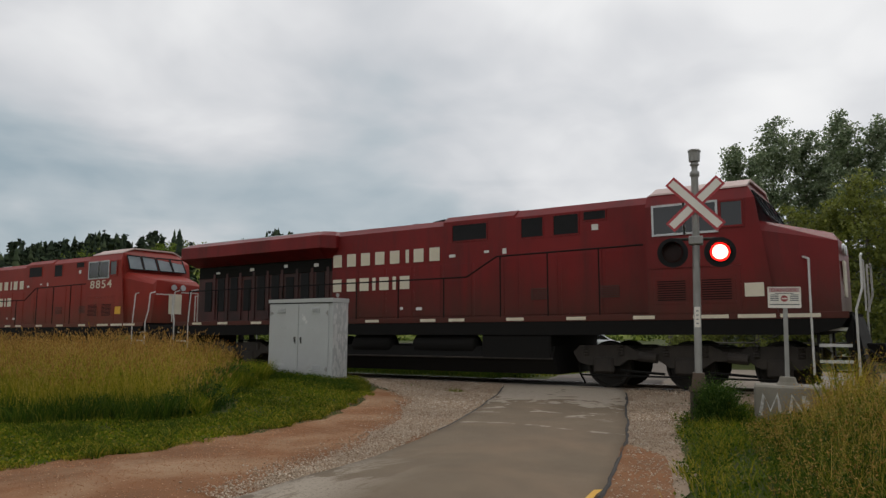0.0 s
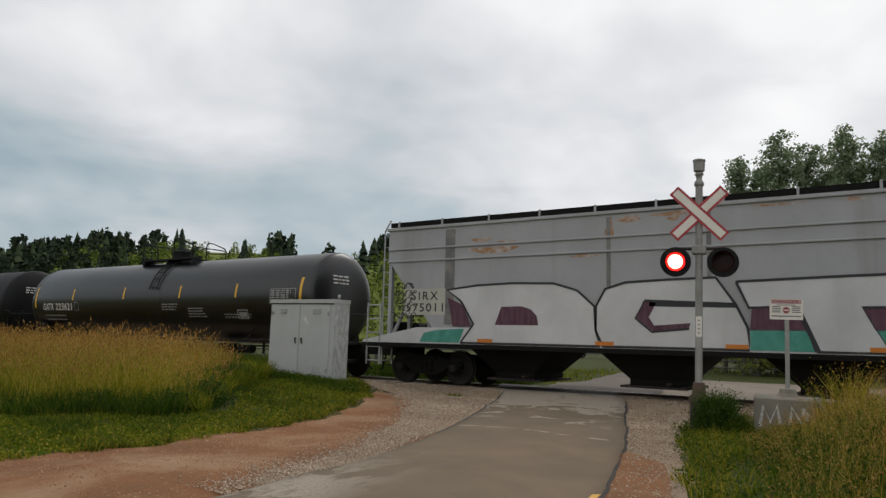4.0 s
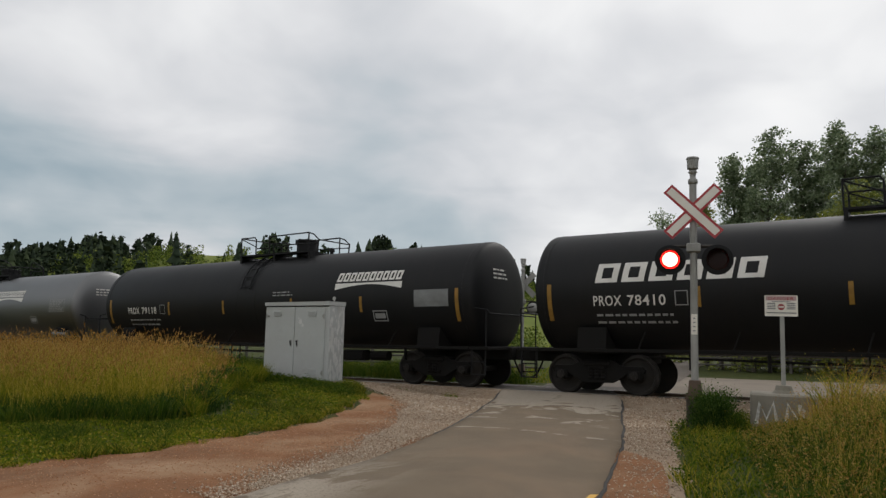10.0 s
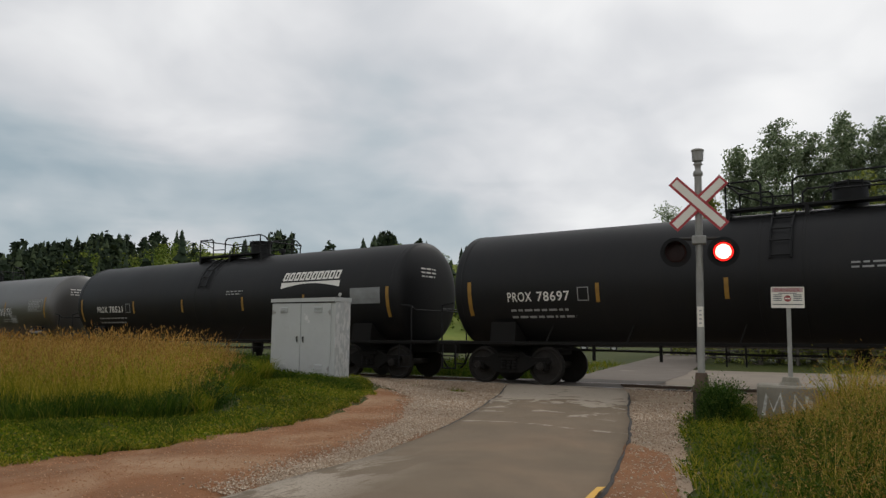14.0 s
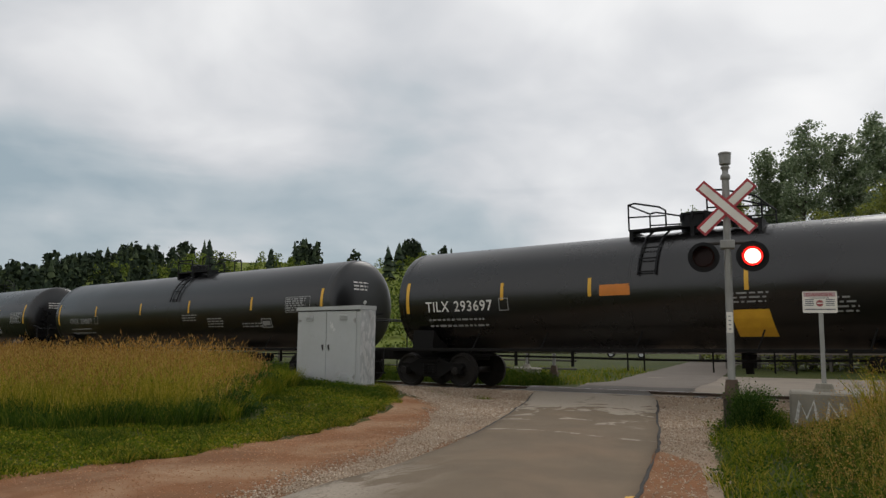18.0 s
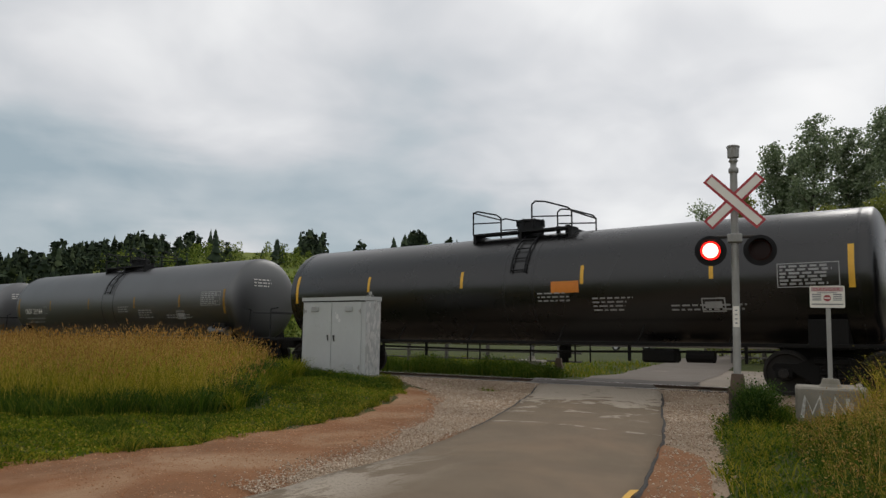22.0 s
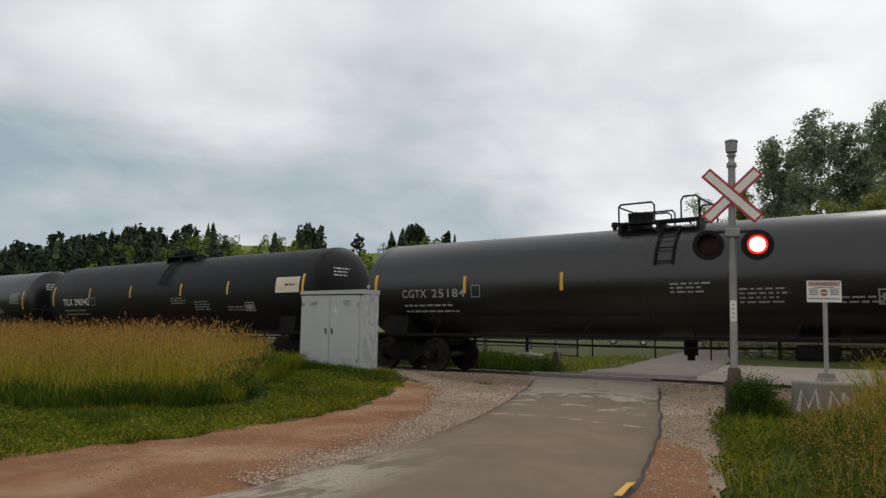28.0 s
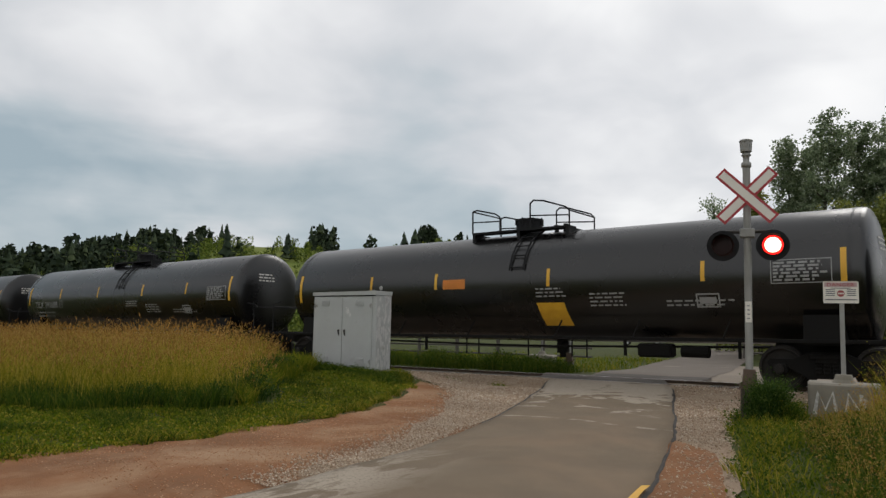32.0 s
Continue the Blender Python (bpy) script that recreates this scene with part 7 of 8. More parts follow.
def parked_car(x, y, turn, paint, label):
    car = tagged(new("parked_car"), label, "car")
    car.matrix_world = pose(x, y, ground_z(x, y) + 0.02, 0, 0, turn)
    bm = bmesh.new()
    prism(bm, [(-2.2, 0.35), (2.2, 0.35), (2.25, 0.7), (1.3, 0.92), (0.6, 1.42), (-1.2, 1.45), (-1.9, 0.98), (-2.25, 0.85)], "y", -0.88, 0.88)
    bmesh.ops.bevel(bm, geom=bm.edges[:], offset=0.07, segments=2, affect="EDGES")
    part("body", bm, paint, car, smooth=True)
    for pts in ([(1.15, 0.95), (0.58, 1.36), (-0.2, 1.38), (-0.2, 0.95)], [(-0.28, 0.95), (-0.28, 1.38), (-1.15, 1.38), (-1.7, 0.98)]):
        for s in (-1, 1):
            bm = bmesh.new()
            bm.faces.new([bm.verts.new((px, s * 0.885, pz)) for px, pz in pts])
            part("side_window", bm, GLASS_DARK, car)
    for wx in (-1.35, 1.4):
        for s in (-1, 1):
            bm = bmesh.new()
            rod(bm, (wx, s * 0.68, 0.33), (wx, s * 0.9, 0.33), 0.33, 18)
            tyre = part("wheel", bm, BLACK_PAINT, car)
            bm = bmesh.new()
            rod(bm, (wx, s * 0.9, 0.33), (wx, s * 0.91, 0.33), 0.2, 14)
            part("rim", bm, SILVER, tyre)
    return car


parked_car(-26.5, 66, 20, surface("white_car_paint", (0.65, 0.66, 0.67), 0.3, bump=0, coat=0.5), "white car parked beyond the fence")
parked_car(-15.5, 68, -5, surface("silver_car_paint", (0.35, 0.36, 0.37), 0.3, metal=0.4, bump=0, coat=0.5), "silver car parked beyond the yard")

# small marks on the path edge
bm = bmesh.new()
for pts in ([(-2.20, 5.18), (-2.14, 5.20), (-2.22, 5.55), (-2.27, 5.52)], [(-2.22, 5.55), (-2.27, 5.52), (-2.31, 5.72), (-2.25, 5.76)]):
    bm.faces.new([bm.verts.new((x, y, ground_z(x, y) + 0.086)) for x, y in pts])
bmesh.ops.remove_doubles(bm, verts=bm.verts, dist=0.001)
tagged(part("paint_mark", bm, YELLOW_MARK), "chipped yellow paint mark on the path edge", "paint mark", kind="structure")
EDGE_DARK = surface("dark_edge_line", (0.035, 0.032, 0.03), 0.95, second=(0.08, 0.07, 0.06), scale=6, bump=0.4, local=False)
# crack beside the right edge, its shadow line painted as a dark strip
strip("crumbled_edge", ROAD_RIGHT, [(x + 0.032, y) for x, y in ROAD_RIGHT], [y * 0.06 for y in range(40, 262)], 0.043, EDGE_DARK, "dark strip for the crack and shadow line along the asphalt path", cols=2, edge=0.05, seed=4, category="road edge", rise=0.115, skirt=0.1)
strip("asphalt_seam", [(x - 0.05, y) for x, y in ROAD_LEFT], ROAD_LEFT, [y * 0.12 for y in range(70, 135)], 0.042, EDGE_DARK, "dark asphalt edge beside the gravel", cols=2, edge=0.05, seed=4, category="road edge", rise=0.115, skirt=0.1)

# ---- lamps that turn their lit or dark face forward ----
LAMP_DRUMS = []


def lamp_drums(signal):
    H = 3.865
    for sx in (-1, 1):
        bm = bmesh.new()
        seg = 28
        rings = []
        for y, r in ((-0.035, 0.0), (-0.034, 0.116), (-0.022, 0.148), (0.0, 0.152), (0.02, 0.146), (0.026, 0.08), (0.026, 0.0)):
            rings.append([bm.verts.new((0, y, 0))] if r == 0 else [bm.verts.new((r * math.cos(2 * math.pi * i / seg), y, r * math.sin(2 * math.pi * i / seg))) for i in range(seg)])
        for k, (a, b) in enumerate(zip(rings, rings[1:])):
            mi = (0, 1, 2, 2, 2, 2)[k]
            for i in range(seg):
                j = (i + 1) % seg
                q = (a[0], b[i], b[j]) if len(a) == 1 else (a[i], a[j], b[0]) if len(b) == 1 else (a[i], a[j], b[j], b[i])
                bm.faces.new(q).material_index = mi
        bmesh.ops.recalc_face_normals(bm, faces=bm.faces)
        drum = part("lamp_drum", bm, (LAMP_CORE, LAMP_ON, LAMP_OFF), signal, "round red lamp, lit on one face")
        drum.matrix_local = pose(sx * 0.355, -0.11, H - 1.667)
        LAMP_DRUMS.append((drum, sx))


lamp_drums(SIGNAL)

# ---- plants ----
def island_mat(name, stops, rough=0.75, trans=0.0, gloss=0.12):
    m = bpy.data.materials.new(name)
    m.use_nodes = True
    t = m.node_tree
    b = t.nodes["Principled BSDF"]
    geo = t.nodes.new("ShaderNodeNewGeometry")
    r = ramp_node(t, stops)
    t.links.new(geo.outputs["Random Per Island"], r.inputs[0])
    n = node(t, "ShaderNodeTexNoise", Scale=0.55, Detail=3.0)
    t.links.new(geo.outputs["Position"], n.inputs["Vector"])
    hsv = t.nodes.new("ShaderNodeHueSaturation")
    t.links.new(math_node(t, "ADD", math_node(t, "MULTIPLY", n.outputs[0], 0.9), 0.55), hsv.inputs["Value"])
    t.links.new(r.outputs[0], hsv.inputs["Color"])
    t.links.new(hsv.outputs[0], b.inputs["Base Color"])
    b.inputs["Roughness"].default_value = rough
    b.inputs["Specular IOR Level"].default_value = gloss
    if trans:
        tr = t.nodes.new("ShaderNodeBsdfTranslucent")
        t.links.new(hsv.outputs[0], tr.inputs[0])
        mx = t.nodes.new("ShaderNodeMixShader")
        mx.inputs[0].default_value = trans
        t.links.new(b.outputs[0], mx.inputs[1])
        t.links.new(tr.outputs[0], mx.inputs[2])
        t.links.new(mx.outputs[0], t.nodes["Material Output"].inputs[0])
    return m


def raw_mesh(name, verts, tris, mats, index=None):
    me = bpy.data.meshes.new(name)
    verts, tris = np.asarray(verts, np.float32), np.asarray(tris, np.int32)
    me.vertices.add(len(verts))
    me.vertices.foreach_set("co", verts.ravel())
    me.loops.add(tris.size)
    me.loops.foreach_set("vertex_index", tris.ravel())
    me.polygons.add(len(tris))
    me.polygons.foreach_set("loop_start", np.arange(0, tris.size, 3, dtype=np.int32))
    me.polygons.foreach_set("loop_total", np.full(len(tris), 3, np.int32))
    for m in mats:
        me.materials.append(m)
    if index is not None:
        me.polygons.foreach_set("material_index", np.asarray(index, np.int32))
    me.update(calc_edges=True)
    me.validate()
    return me


RNG = np.random.default_rng(7)


def blades(pts, height, width, lean):
    """Bent grass blades: five vertices, three triangles each. Returns vertices, triangles and tips."""
    n = len(pts)
    ang = RNG.uniform(0, 2 * np.pi, n)
    bend = RNG.uniform(0, 2 * np.pi, n)
    side = np.stack([np.cos(ang), np.sin(ang), np.zeros(n)], 1) * (width / 2)[:, None]
    off = np.stack([np.cos(bend), np.sin(bend), np.zeros(n)], 1) * (lean * height)[:, None]
    up = np.stack([np.zeros(n), np.zeros(n), height], 1)
    mid = pts + up * 0.55 + off * 0.3
    tip = pts + up + off
    v = np.stack([pts - side, pts + side, mid - side * 0.75, mid + side * 0.75, tip], 1).reshape(-1, 3)
    b = np.arange(n)[:, None] * 5
    tri = np.concatenate([b + [0, 1, 3], b + [0, 3, 2], b + [2, 3, 4]], 1).reshape(-1, 3)
    return v, tri, tip, off


def scatter(n, box_, keep):
    out = []
    while len(out) < n:
        x, y = RNG.uniform(box_[0], box_[1]), RNG.uniform(box_[2], box_[3])
        if keep(x, y):
            out.append((x, y, ground_z(x, y) - 0.02))
    return np.array(out)


def seed_heads(tip, off, length, width):
    """A loose drooping panicle on each stalk: three crossed slivers."""
    n = len(tip)
    vs, ts = [], []
    d = off / np.maximum(np.linalg.norm(off, axis=1), 1e-6)[:, None]
    for k in range(3):
        ang = RNG.uniform(0, 2 * np.pi, n)
        side = np.stack([np.cos(ang), np.sin(ang), np.zeros(n)], 1) * (width / 2)[:, None]
        base = tip - np.stack([np.zeros(n), np.zeros(n), length * (0.75 - 0.18 * k)], 1)
        end = tip + d * (length * 0.35)[:, None] + np.stack([np.zeros(n), np.zeros(n), length * RNG.uniform(-0.1, 0.3, n)], 1)
        m = (base + end) / 2
        vs.append(np.stack([base, m - side, m + side, end], 1))
        ts.append((np.arange(n)[:, None] * 4 + np.array([0, 1, 2, 1, 3, 2])).reshape(-1, 3) + k * n * 4)
    return np.concatenate([v.reshape(-1, 3) for v in vs]), np.concatenate(ts)


GREEN_TALL = island_mat("tall_green_grass", [(0.0, (0.075, 0.112, 0.006)), (0.45, (0.194, 0.188, 0.011)), (0.8, (0.350, 0.281, 0.025)), (1.0, (0.525, 0.375, 0.069))], trans=0.35)
STRAW = island_mat("dry_grass_stalks", [(0.0, (0.204, 0.198, 0.017)), (0.5, (0.384, 0.294, 0.042)), (1.0, (0.576, 0.408, 0.102))], trans=0.25)
SEEDS = island_mat("tan_seed_heads", [(0.0, (0.20, 0.095, 0.020)), (0.5, (0.36, 0.195, 0.048)), (1.0, (0.56, 0.36, 0.12))], trans=0.3)
LAWN = island_mat("short_mown_grass", [(0.0, (0.056, 0.100, 0.004)), (0.5, (0.125, 0.163, 0.007)), (0.8, (0.213, 0.206, 0.014)), (1.0, (0.362, 0.288, 0.040))], trans=0.35)
YELLOWED = island_mat("yellowing_edge_grass", [(0.0, (0.127, 0.138, 0.008)), (0.5, (0.253, 0.213, 0.016)), (1.0, (0.437, 0.322, 0.057))], trans=0.3)
LUSH = island_mat("lush_dark_grass", [(0.0, (0.022, 0.050, 0.003)), (0.5, (0.048, 0.088, 0.007)), (0.85, (0.095, 0.130, 0.012)), (1.0, (0.19, 0.18, 0.024))], trans=0.35)
WEED = island_mat("dark_green_weeds", [(0.0, (0.016, 0.042, 0.007)), (0.6, (0.040, 0.080, 0.012)), (1.0, (0.105, 0.145, 0.028))], trans=0.3)

RANK_EDGE = [(-0.2, 3.0), (-1.05, 6.0), (-1.55, 8.4), (-1.85, 10.2), (-1.8, 11.2), (-1.35, 11.8), (-1.2, 14.4)]
TALL_FRONT = [(-60, 0.0), (-24, 3.0), (-15, 4.7), (-12, 5.6), (-10.9, 6.0), (-10.5, 6.6), (-9.8, 7.3)]


def tall_keep(x, y):
    if y > 15.0 or x > -9.45 - 1.1 * max(0.0, y - 7.4) + 0.5 * wander(x, y, 0.9, 3.0):
        return False
    f = lerp_x(TALL_FRONT, x) + 0.3 * wander(x, 0, 1.1, 8.0)
    return y > f


def lerp_x(line, x):
    for (xa, ya), (xb, yb) in zip(line, line[1:]):
        if xa <= x <= xb:
            return ya + (yb - ya) * (x - xa) / (xb - xa)
    return 99 if x > line[-1][0] else line[0][1]


def grass_object(name, groups, label):
    vs, ts, mats, idx, base = [], [], [], [], 0
    for k, (v, t, m) in enumerate(groups):
        vs.append(v)
        ts.append(t + base)
        idx.append(np.full(len(t), k))
        mats.append(m)
        base += len(v)
    ob = new(name, raw_mesh(name, np.concatenate(vs), np.concatenate(ts), mats, np.concatenate(idx)))
    return tagged(ob, label, "grass", kind="stuff")


def tuft(p, scale, seed, depth=1.0):
    """Uneven growth: how tall the grass stands at each place."""
    return np.array([noise.noise(Vector((x * scale + seed, y * scale, seed))) + 0.6 * noise.noise(Vector((x * scale * 2.7, y * scale * 2.7, seed + 4))) for x, y, z in p]) * depth


def tall_grass():
    p = scatter(60000, (-36, -9.4, 3.4, 15.0), tall_keep)
    h = RNG.uniform(0.30, 0.80, len(p)) * (1 + tuft(p, 0.8, 2.0, 0.4))
    g = blades(p, h, RNG.uniform(0.006, 0.014, len(p)), RNG.uniform(0.1, 0.7, len(p)))
    q = scatter(38000, (-36, -9.4, 3.8, 15.0), lambda x, y: tall_keep(x + 0.15, y - 0.3))
    hq = RNG.uniform(0.55, 1.05, len(q)) * (1 + tuft(q, 0.9, 6.0, 0.42)) * np.clip(0.62 + (-9.6 - 1.05 * np.maximum(0, q[:, 1] - 7.4) - q[:, 0]) * 0.35, 0.55, 1.0)
    s = blades(q, hq, RNG.uniform(0.0025, 0.006, len(q)), RNG.uniform(0.05, 0.6, len(q)))
    sv, st = seed_heads(s[2], s[3], RNG.uniform(0.05, 0.14, len(q)), RNG.uniform(0.007, 0.018, len(q)))
    # a leafy fringe along the front, its dark green also paints the base shadow
    e = scatter(16000, (-36, -9.0, 3.0, 12.0), lambda x, y: tall_keep(x - 0.25, y + 0.45) and not tall_keep(x, y - 0.55))
    f = blades(e, RNG.uniform(0.14, 0.42, len(e)) * (1 + tuft(e, 1.5, 9.0, 0.5)), RNG.uniform(0.010, 0.022, len(e)), RNG.uniform(0.2, 0.8, len(e)))
    k = RNG.integers(0, len(p), 46000)
    c = p[k] + np.stack([RNG.normal(0, 0.06, len(k)), RNG.normal(0, 0.06, len(k)), h[k] * RNG.uniform(0.25, 1.0, len(k))], 1)
    lv, lt = leaf_quads(c, RNG.uniform(0.012, 0.040, len(k)), 0.35)
    k = RNG.integers(0, len(q), 30000)
    c = s[2][k] + np.stack([RNG.normal(0, 0.04, len(k)), RNG.normal(0, 0.04, len(k)), RNG.uniform(-0.16, 0.03, len(k))], 1)
    hv, ht = leaf_quads(c, RNG.uniform(0.010, 0.030, len(k)), 0.3)
    grass_object("tall_grass", [(g[0], g[1], GREEN_TALL), (s[0], s[1], STRAW), (sv, st, SEEDS), (f[0], f[1], LUSH), (lv, lt, GREEN_TALL), (hv, ht, SEEDS)], "tall ripe grass with tan seed heads on the bank")


def right_keep(x, y):
    edge = lerp_line([(-0.4, -6), (-1.2, 2.6), (-1.75, 6.2), (-2.35, 8.4), (-2.8, 9.8), (-3.3, 11.6), (-3.1, 13.2), (-2.6, 14.6)], y)
    return x > edge + 0.2 * wander(x, y, 1.5, 6.0) and y < 14.4


def left_grass_edge(y):
    return lerp_line([(-7.9, -6), (-7.6, 3.6), (-7.3, 5.4), (-7.8, 7.2), (-8.2, 8.6), (-10.0, 12.3), (-12.2, 14.4)], y)


def lawn():
    def keep(x, y):
        return x < left_grass_edge(y) + 0.3 * wander(x, y, 1.7, 2.0) + 0.2 * wander(x, y, 5.0, 3.0) and not tall_keep(x - 0.3, y - 0.3)
    p = scatter(110000, (-22, -6.8, 2.6, 14.4), keep)
    grow = tuft(p, 1.6, 11.0)
    h = RNG.uniform(0.03, 0.09, len(p)) * np.clip(1 + 1.5 * grow, 0.3, 2.8)
    lush = grow + RNG.normal(0, 0.2, len(p)) > 0.05
    g = blades(p[~lush], h[~lush], RNG.uniform(0.006, 0.015, (~lush).sum()), RNG.uniform(0.3, 1.2, (~lush).sum()))
    k = blades(p[lush], h[lush] * 1.2, RNG.uniform(0.006, 0.017, lush.sum()), RNG.uniform(0.3, 1.1, lush.sum()))
    # it yellows towards the gravel
    d = np.array([left_grass_edge(y) for y in p[:, 1]]) - p[:, 0]
    dry = RNG.random(len(p)) < 0.75 * np.exp(-np.maximum(d, 0) / 0.55)
    f = blades(p[dry] + np.array([0, 0, 0.005]), h[dry] * 1.15, RNG.uniform(0.006, 0.015, dry.sum()), RNG.uniform(0.3, 1.2, dry.sum()))
    c = p[RNG.integers(0, len(p), 60000)] + np.stack([RNG.normal(0, 0.03, 60000), RNG.normal(0, 0.03, 60000), RNG.uniform(0.03, 0.09, 60000)], 1)
    cv, ct = leaf_quads(c, RNG.uniform(0.008, 0.024, len(c)), 0.7)
    # knee-high growth between the lawn and the cabinet
    m = scatter(15000, (-17, -9.0, 7.4, 12.8), lambda x, y: not tall_keep(x, y) and x < -9.55 - 0.72 * max(0, y - 7.4) + 0.5 * wander(x, y, 1.1, 5.0))
    w = blades(m, RNG.uniform(0.12, 0.42, len(m)) * (1 + tuft(m, 1.2, 15.0, 0.6)), RNG.uniform(0.008, 0.02, len(m)), RNG.uniform(0.2, 0.8, len(m)))
    q = scatter(46000, (-3.6, 6.0, 2.6, 14.4), right_keep)
    hq = RNG.uniform(0.05, 0.17, len(q)) * np.clip(1 + 1.0 * tuft(q, 1.8, 21.0), 0.4, 2.2)
    r = blades(q, hq, RNG.uniform(0.006, 0.016, len(q)), RNG.uniform(0.3, 1.1, len(q)))
    e = np.array([lerp_line(RANK_EDGE, y) for y in q[:, 1]])
    c = q[RNG.integers(0, len(q), 60000)]
    c = c + np.stack([RNG.normal(0, 0.03, 60000), RNG.normal(0, 0.03, 60000), RNG.uniform(0.03, 0.15, 60000)], 1)
    rv, rt = leaf_quads(c, RNG.uniform(0.007, 0.022, len(c)), 0.7)
    pale = (q[:, 0] < e - 0.25) & (RNG.random(len(q)) < 0.32)
    y_ = blades(q[pale], hq[pale] * 1.1, RNG.uniform(0.006, 0.014, pale.sum()), RNG.uniform(0.3, 1.1, pale.sum()))
    grass_object("short_grass", [(g[0], g[1], LAWN), (k[0], k[1], LUSH), (w[0], w[1], LAWN), (r[0], r[1], LAWN), (f[0], f[1], YELLOWED), (cv, ct, LAWN), (rv, rt, LUSH), (y_[0], y_[1], YELLOWED)], "short patchy green grass along the gravel edges")




def right_tall():
    """Rank grass that grows taller away from the path."""
    def keep(x, y):
        e = lerp_line(RANK_EDGE, y)
        return x > e + 0.3 * wander(x, y, 1.2, 3.0) and y < 14.3
    p = scatter(52000, (-2.2, 5.0, 3.2, 14.3), keep)
    e = np.array([lerp_line(RANK_EDGE, y) for y in p[:, 1]])
    grow = np.clip(0.28 + (p[:, 0] - e) / 1.9, 0.22, 1.0)
    h = RNG.uniform(0.28, 0.66, len(p)) * grow * (1 + tuft(p, 1.3, 31.0, 0.45))
    g = blades(p, h, RNG.uniform(0.005, 0.015, len(p)), RNG.uniform(0.15, 0.9, len(p)))
    sel = RNG.uniform(0, 1, len(p)) < 0.28
    q, gq = p[sel], grow[sel]
    hq = RNG.uniform(0.50, 1.0, len(q)) * gq * (1 + tuft(q, 1.0, 35.0, 0.3))
    s = blades(q, hq, RNG.uniform(0.002, 0.0045, len(q)), RNG.uniform(0.15, 0.8, len(q)))
    k = np.repeat(np.arange(len(q)), 7)
    c = s[2][k] + np.stack([RNG.normal(0, 0.012, len(k)), RNG.normal(0, 0.012, len(k)), RNG.uniform(-0.13, 0.01, len(k))], 1)
    sv, st = leaf_quads(c, RNG.uniform(0.005, 0.013, len(k)), 0.35)
    # broad weeds among the grass
    k = RNG.integers(0, len(p), 70000)
    c = p[k] + np.stack([RNG.normal(0, 0.05, len(k)), RNG.normal(0, 0.05, len(k)), h[k] * RNG.uniform(0.2, 0.95, len(k))], 1)
    lv, lt = leaf_quads(c, RNG.uniform(0.012, 0.034, len(k)), 0.5)
    grass_object("rank_grass", [(g[0], g[1], LUSH), (s[0], s[1], STRAW), (sv, st, SEEDS), (lv[:len(lv) // 2], lt[:len(lt) // 2], WEED), (lv[len(lv) // 2:], lt[len(lt) // 2:] - len(lv) // 2, LUSH)], "rank green grass and weeds with tan seed heads beside the concrete block")


def leaf_quads(c, size, flatness=0.6):
    """Leaves as bent diamonds round given points."""
    n = len(c)
    a = RNG.normal(size=(n, 3))
    a /= np.linalg.norm(a, axis=1)[:, None]
    b = np.cross(a, RNG.normal(size=(n, 3)))
    b /= np.linalg.norm(b, axis=1)[:, None]
    a, b = a * size[:, None], b * (size * flatness)[:, None]
    v = np.stack([c - a, c - b, c + a, c + b], 1).reshape(-1, 3)
    k = np.arange(n)[:, None] * 4
    return v, np.concatenate([k + [0, 1, 2], k + [0, 2, 3]], 1).reshape(-1, 3)


def weed_clump(x, y, r, h, n, label, mat=None, leaf=0.05):
    z = ground_z(x, y)
    p = np.stack([x + RNG.normal(0, r * 0.5, n), y + RNG.normal(0, r * 0.5, n), np.full(n, z - 0.02)], 1)
    d = np.hypot(p[:, 0] - x, p[:, 1] - y) / r
    hh = h * RNG.uniform(0.5, 1.0, n) * np.clip(1.15 - 0.5 * d, 0.2, 1)
    v, t, tip, off = blades(p, hh, RNG.uniform(0.008, 0.02, n), RNG.uniform(0.15, 0.6, n))
    k = RNG.integers(0, n, n * 3)
    c = p[k] + (tip - p)[k] * RNG.uniform(0.25, 1.0, (len(k), 1)) + RNG.normal(0, 0.035, (len(k), 3))
    lv, lt = leaf_quads(c, RNG.uniform(0.5, 1.2, len(k)) * leaf)
    ob = new("weed_clump", raw_mesh("weed_clump", np.concatenate([v, lv]), np.concatenate([t, lt + len(v)]), [mat or WEED]))
    return tagged(ob, label, "weeds", kind="stuff")


tall_grass()
lawn()
right_tall()
weed_clump(-2.68, 11.45, 0.25, 0.78, 1500, "bushy dark green weed at the foot of the signal mast", WEED, 0.02)
weed_clump(-2.45, 11.4, 0.22, 0.42, 600, "low green weed beside the mast footing", LUSH, 0.018)
weed_clump(-0.95, 11.6, 0.45, 1.1, 320, "tall pale weed stalks beside the concrete block", GREEN_TALL, 0.016)
for i in range(12):
    weed_clump(-14.4 + i * 0.36, 12.5 - 0.04 * i + 0.2 * math.sin(i * 2.1), 0.34, 0.30 - 0.012 * i, 420, "low green weeds at the foot of the cabinet", LUSH, 0.02)
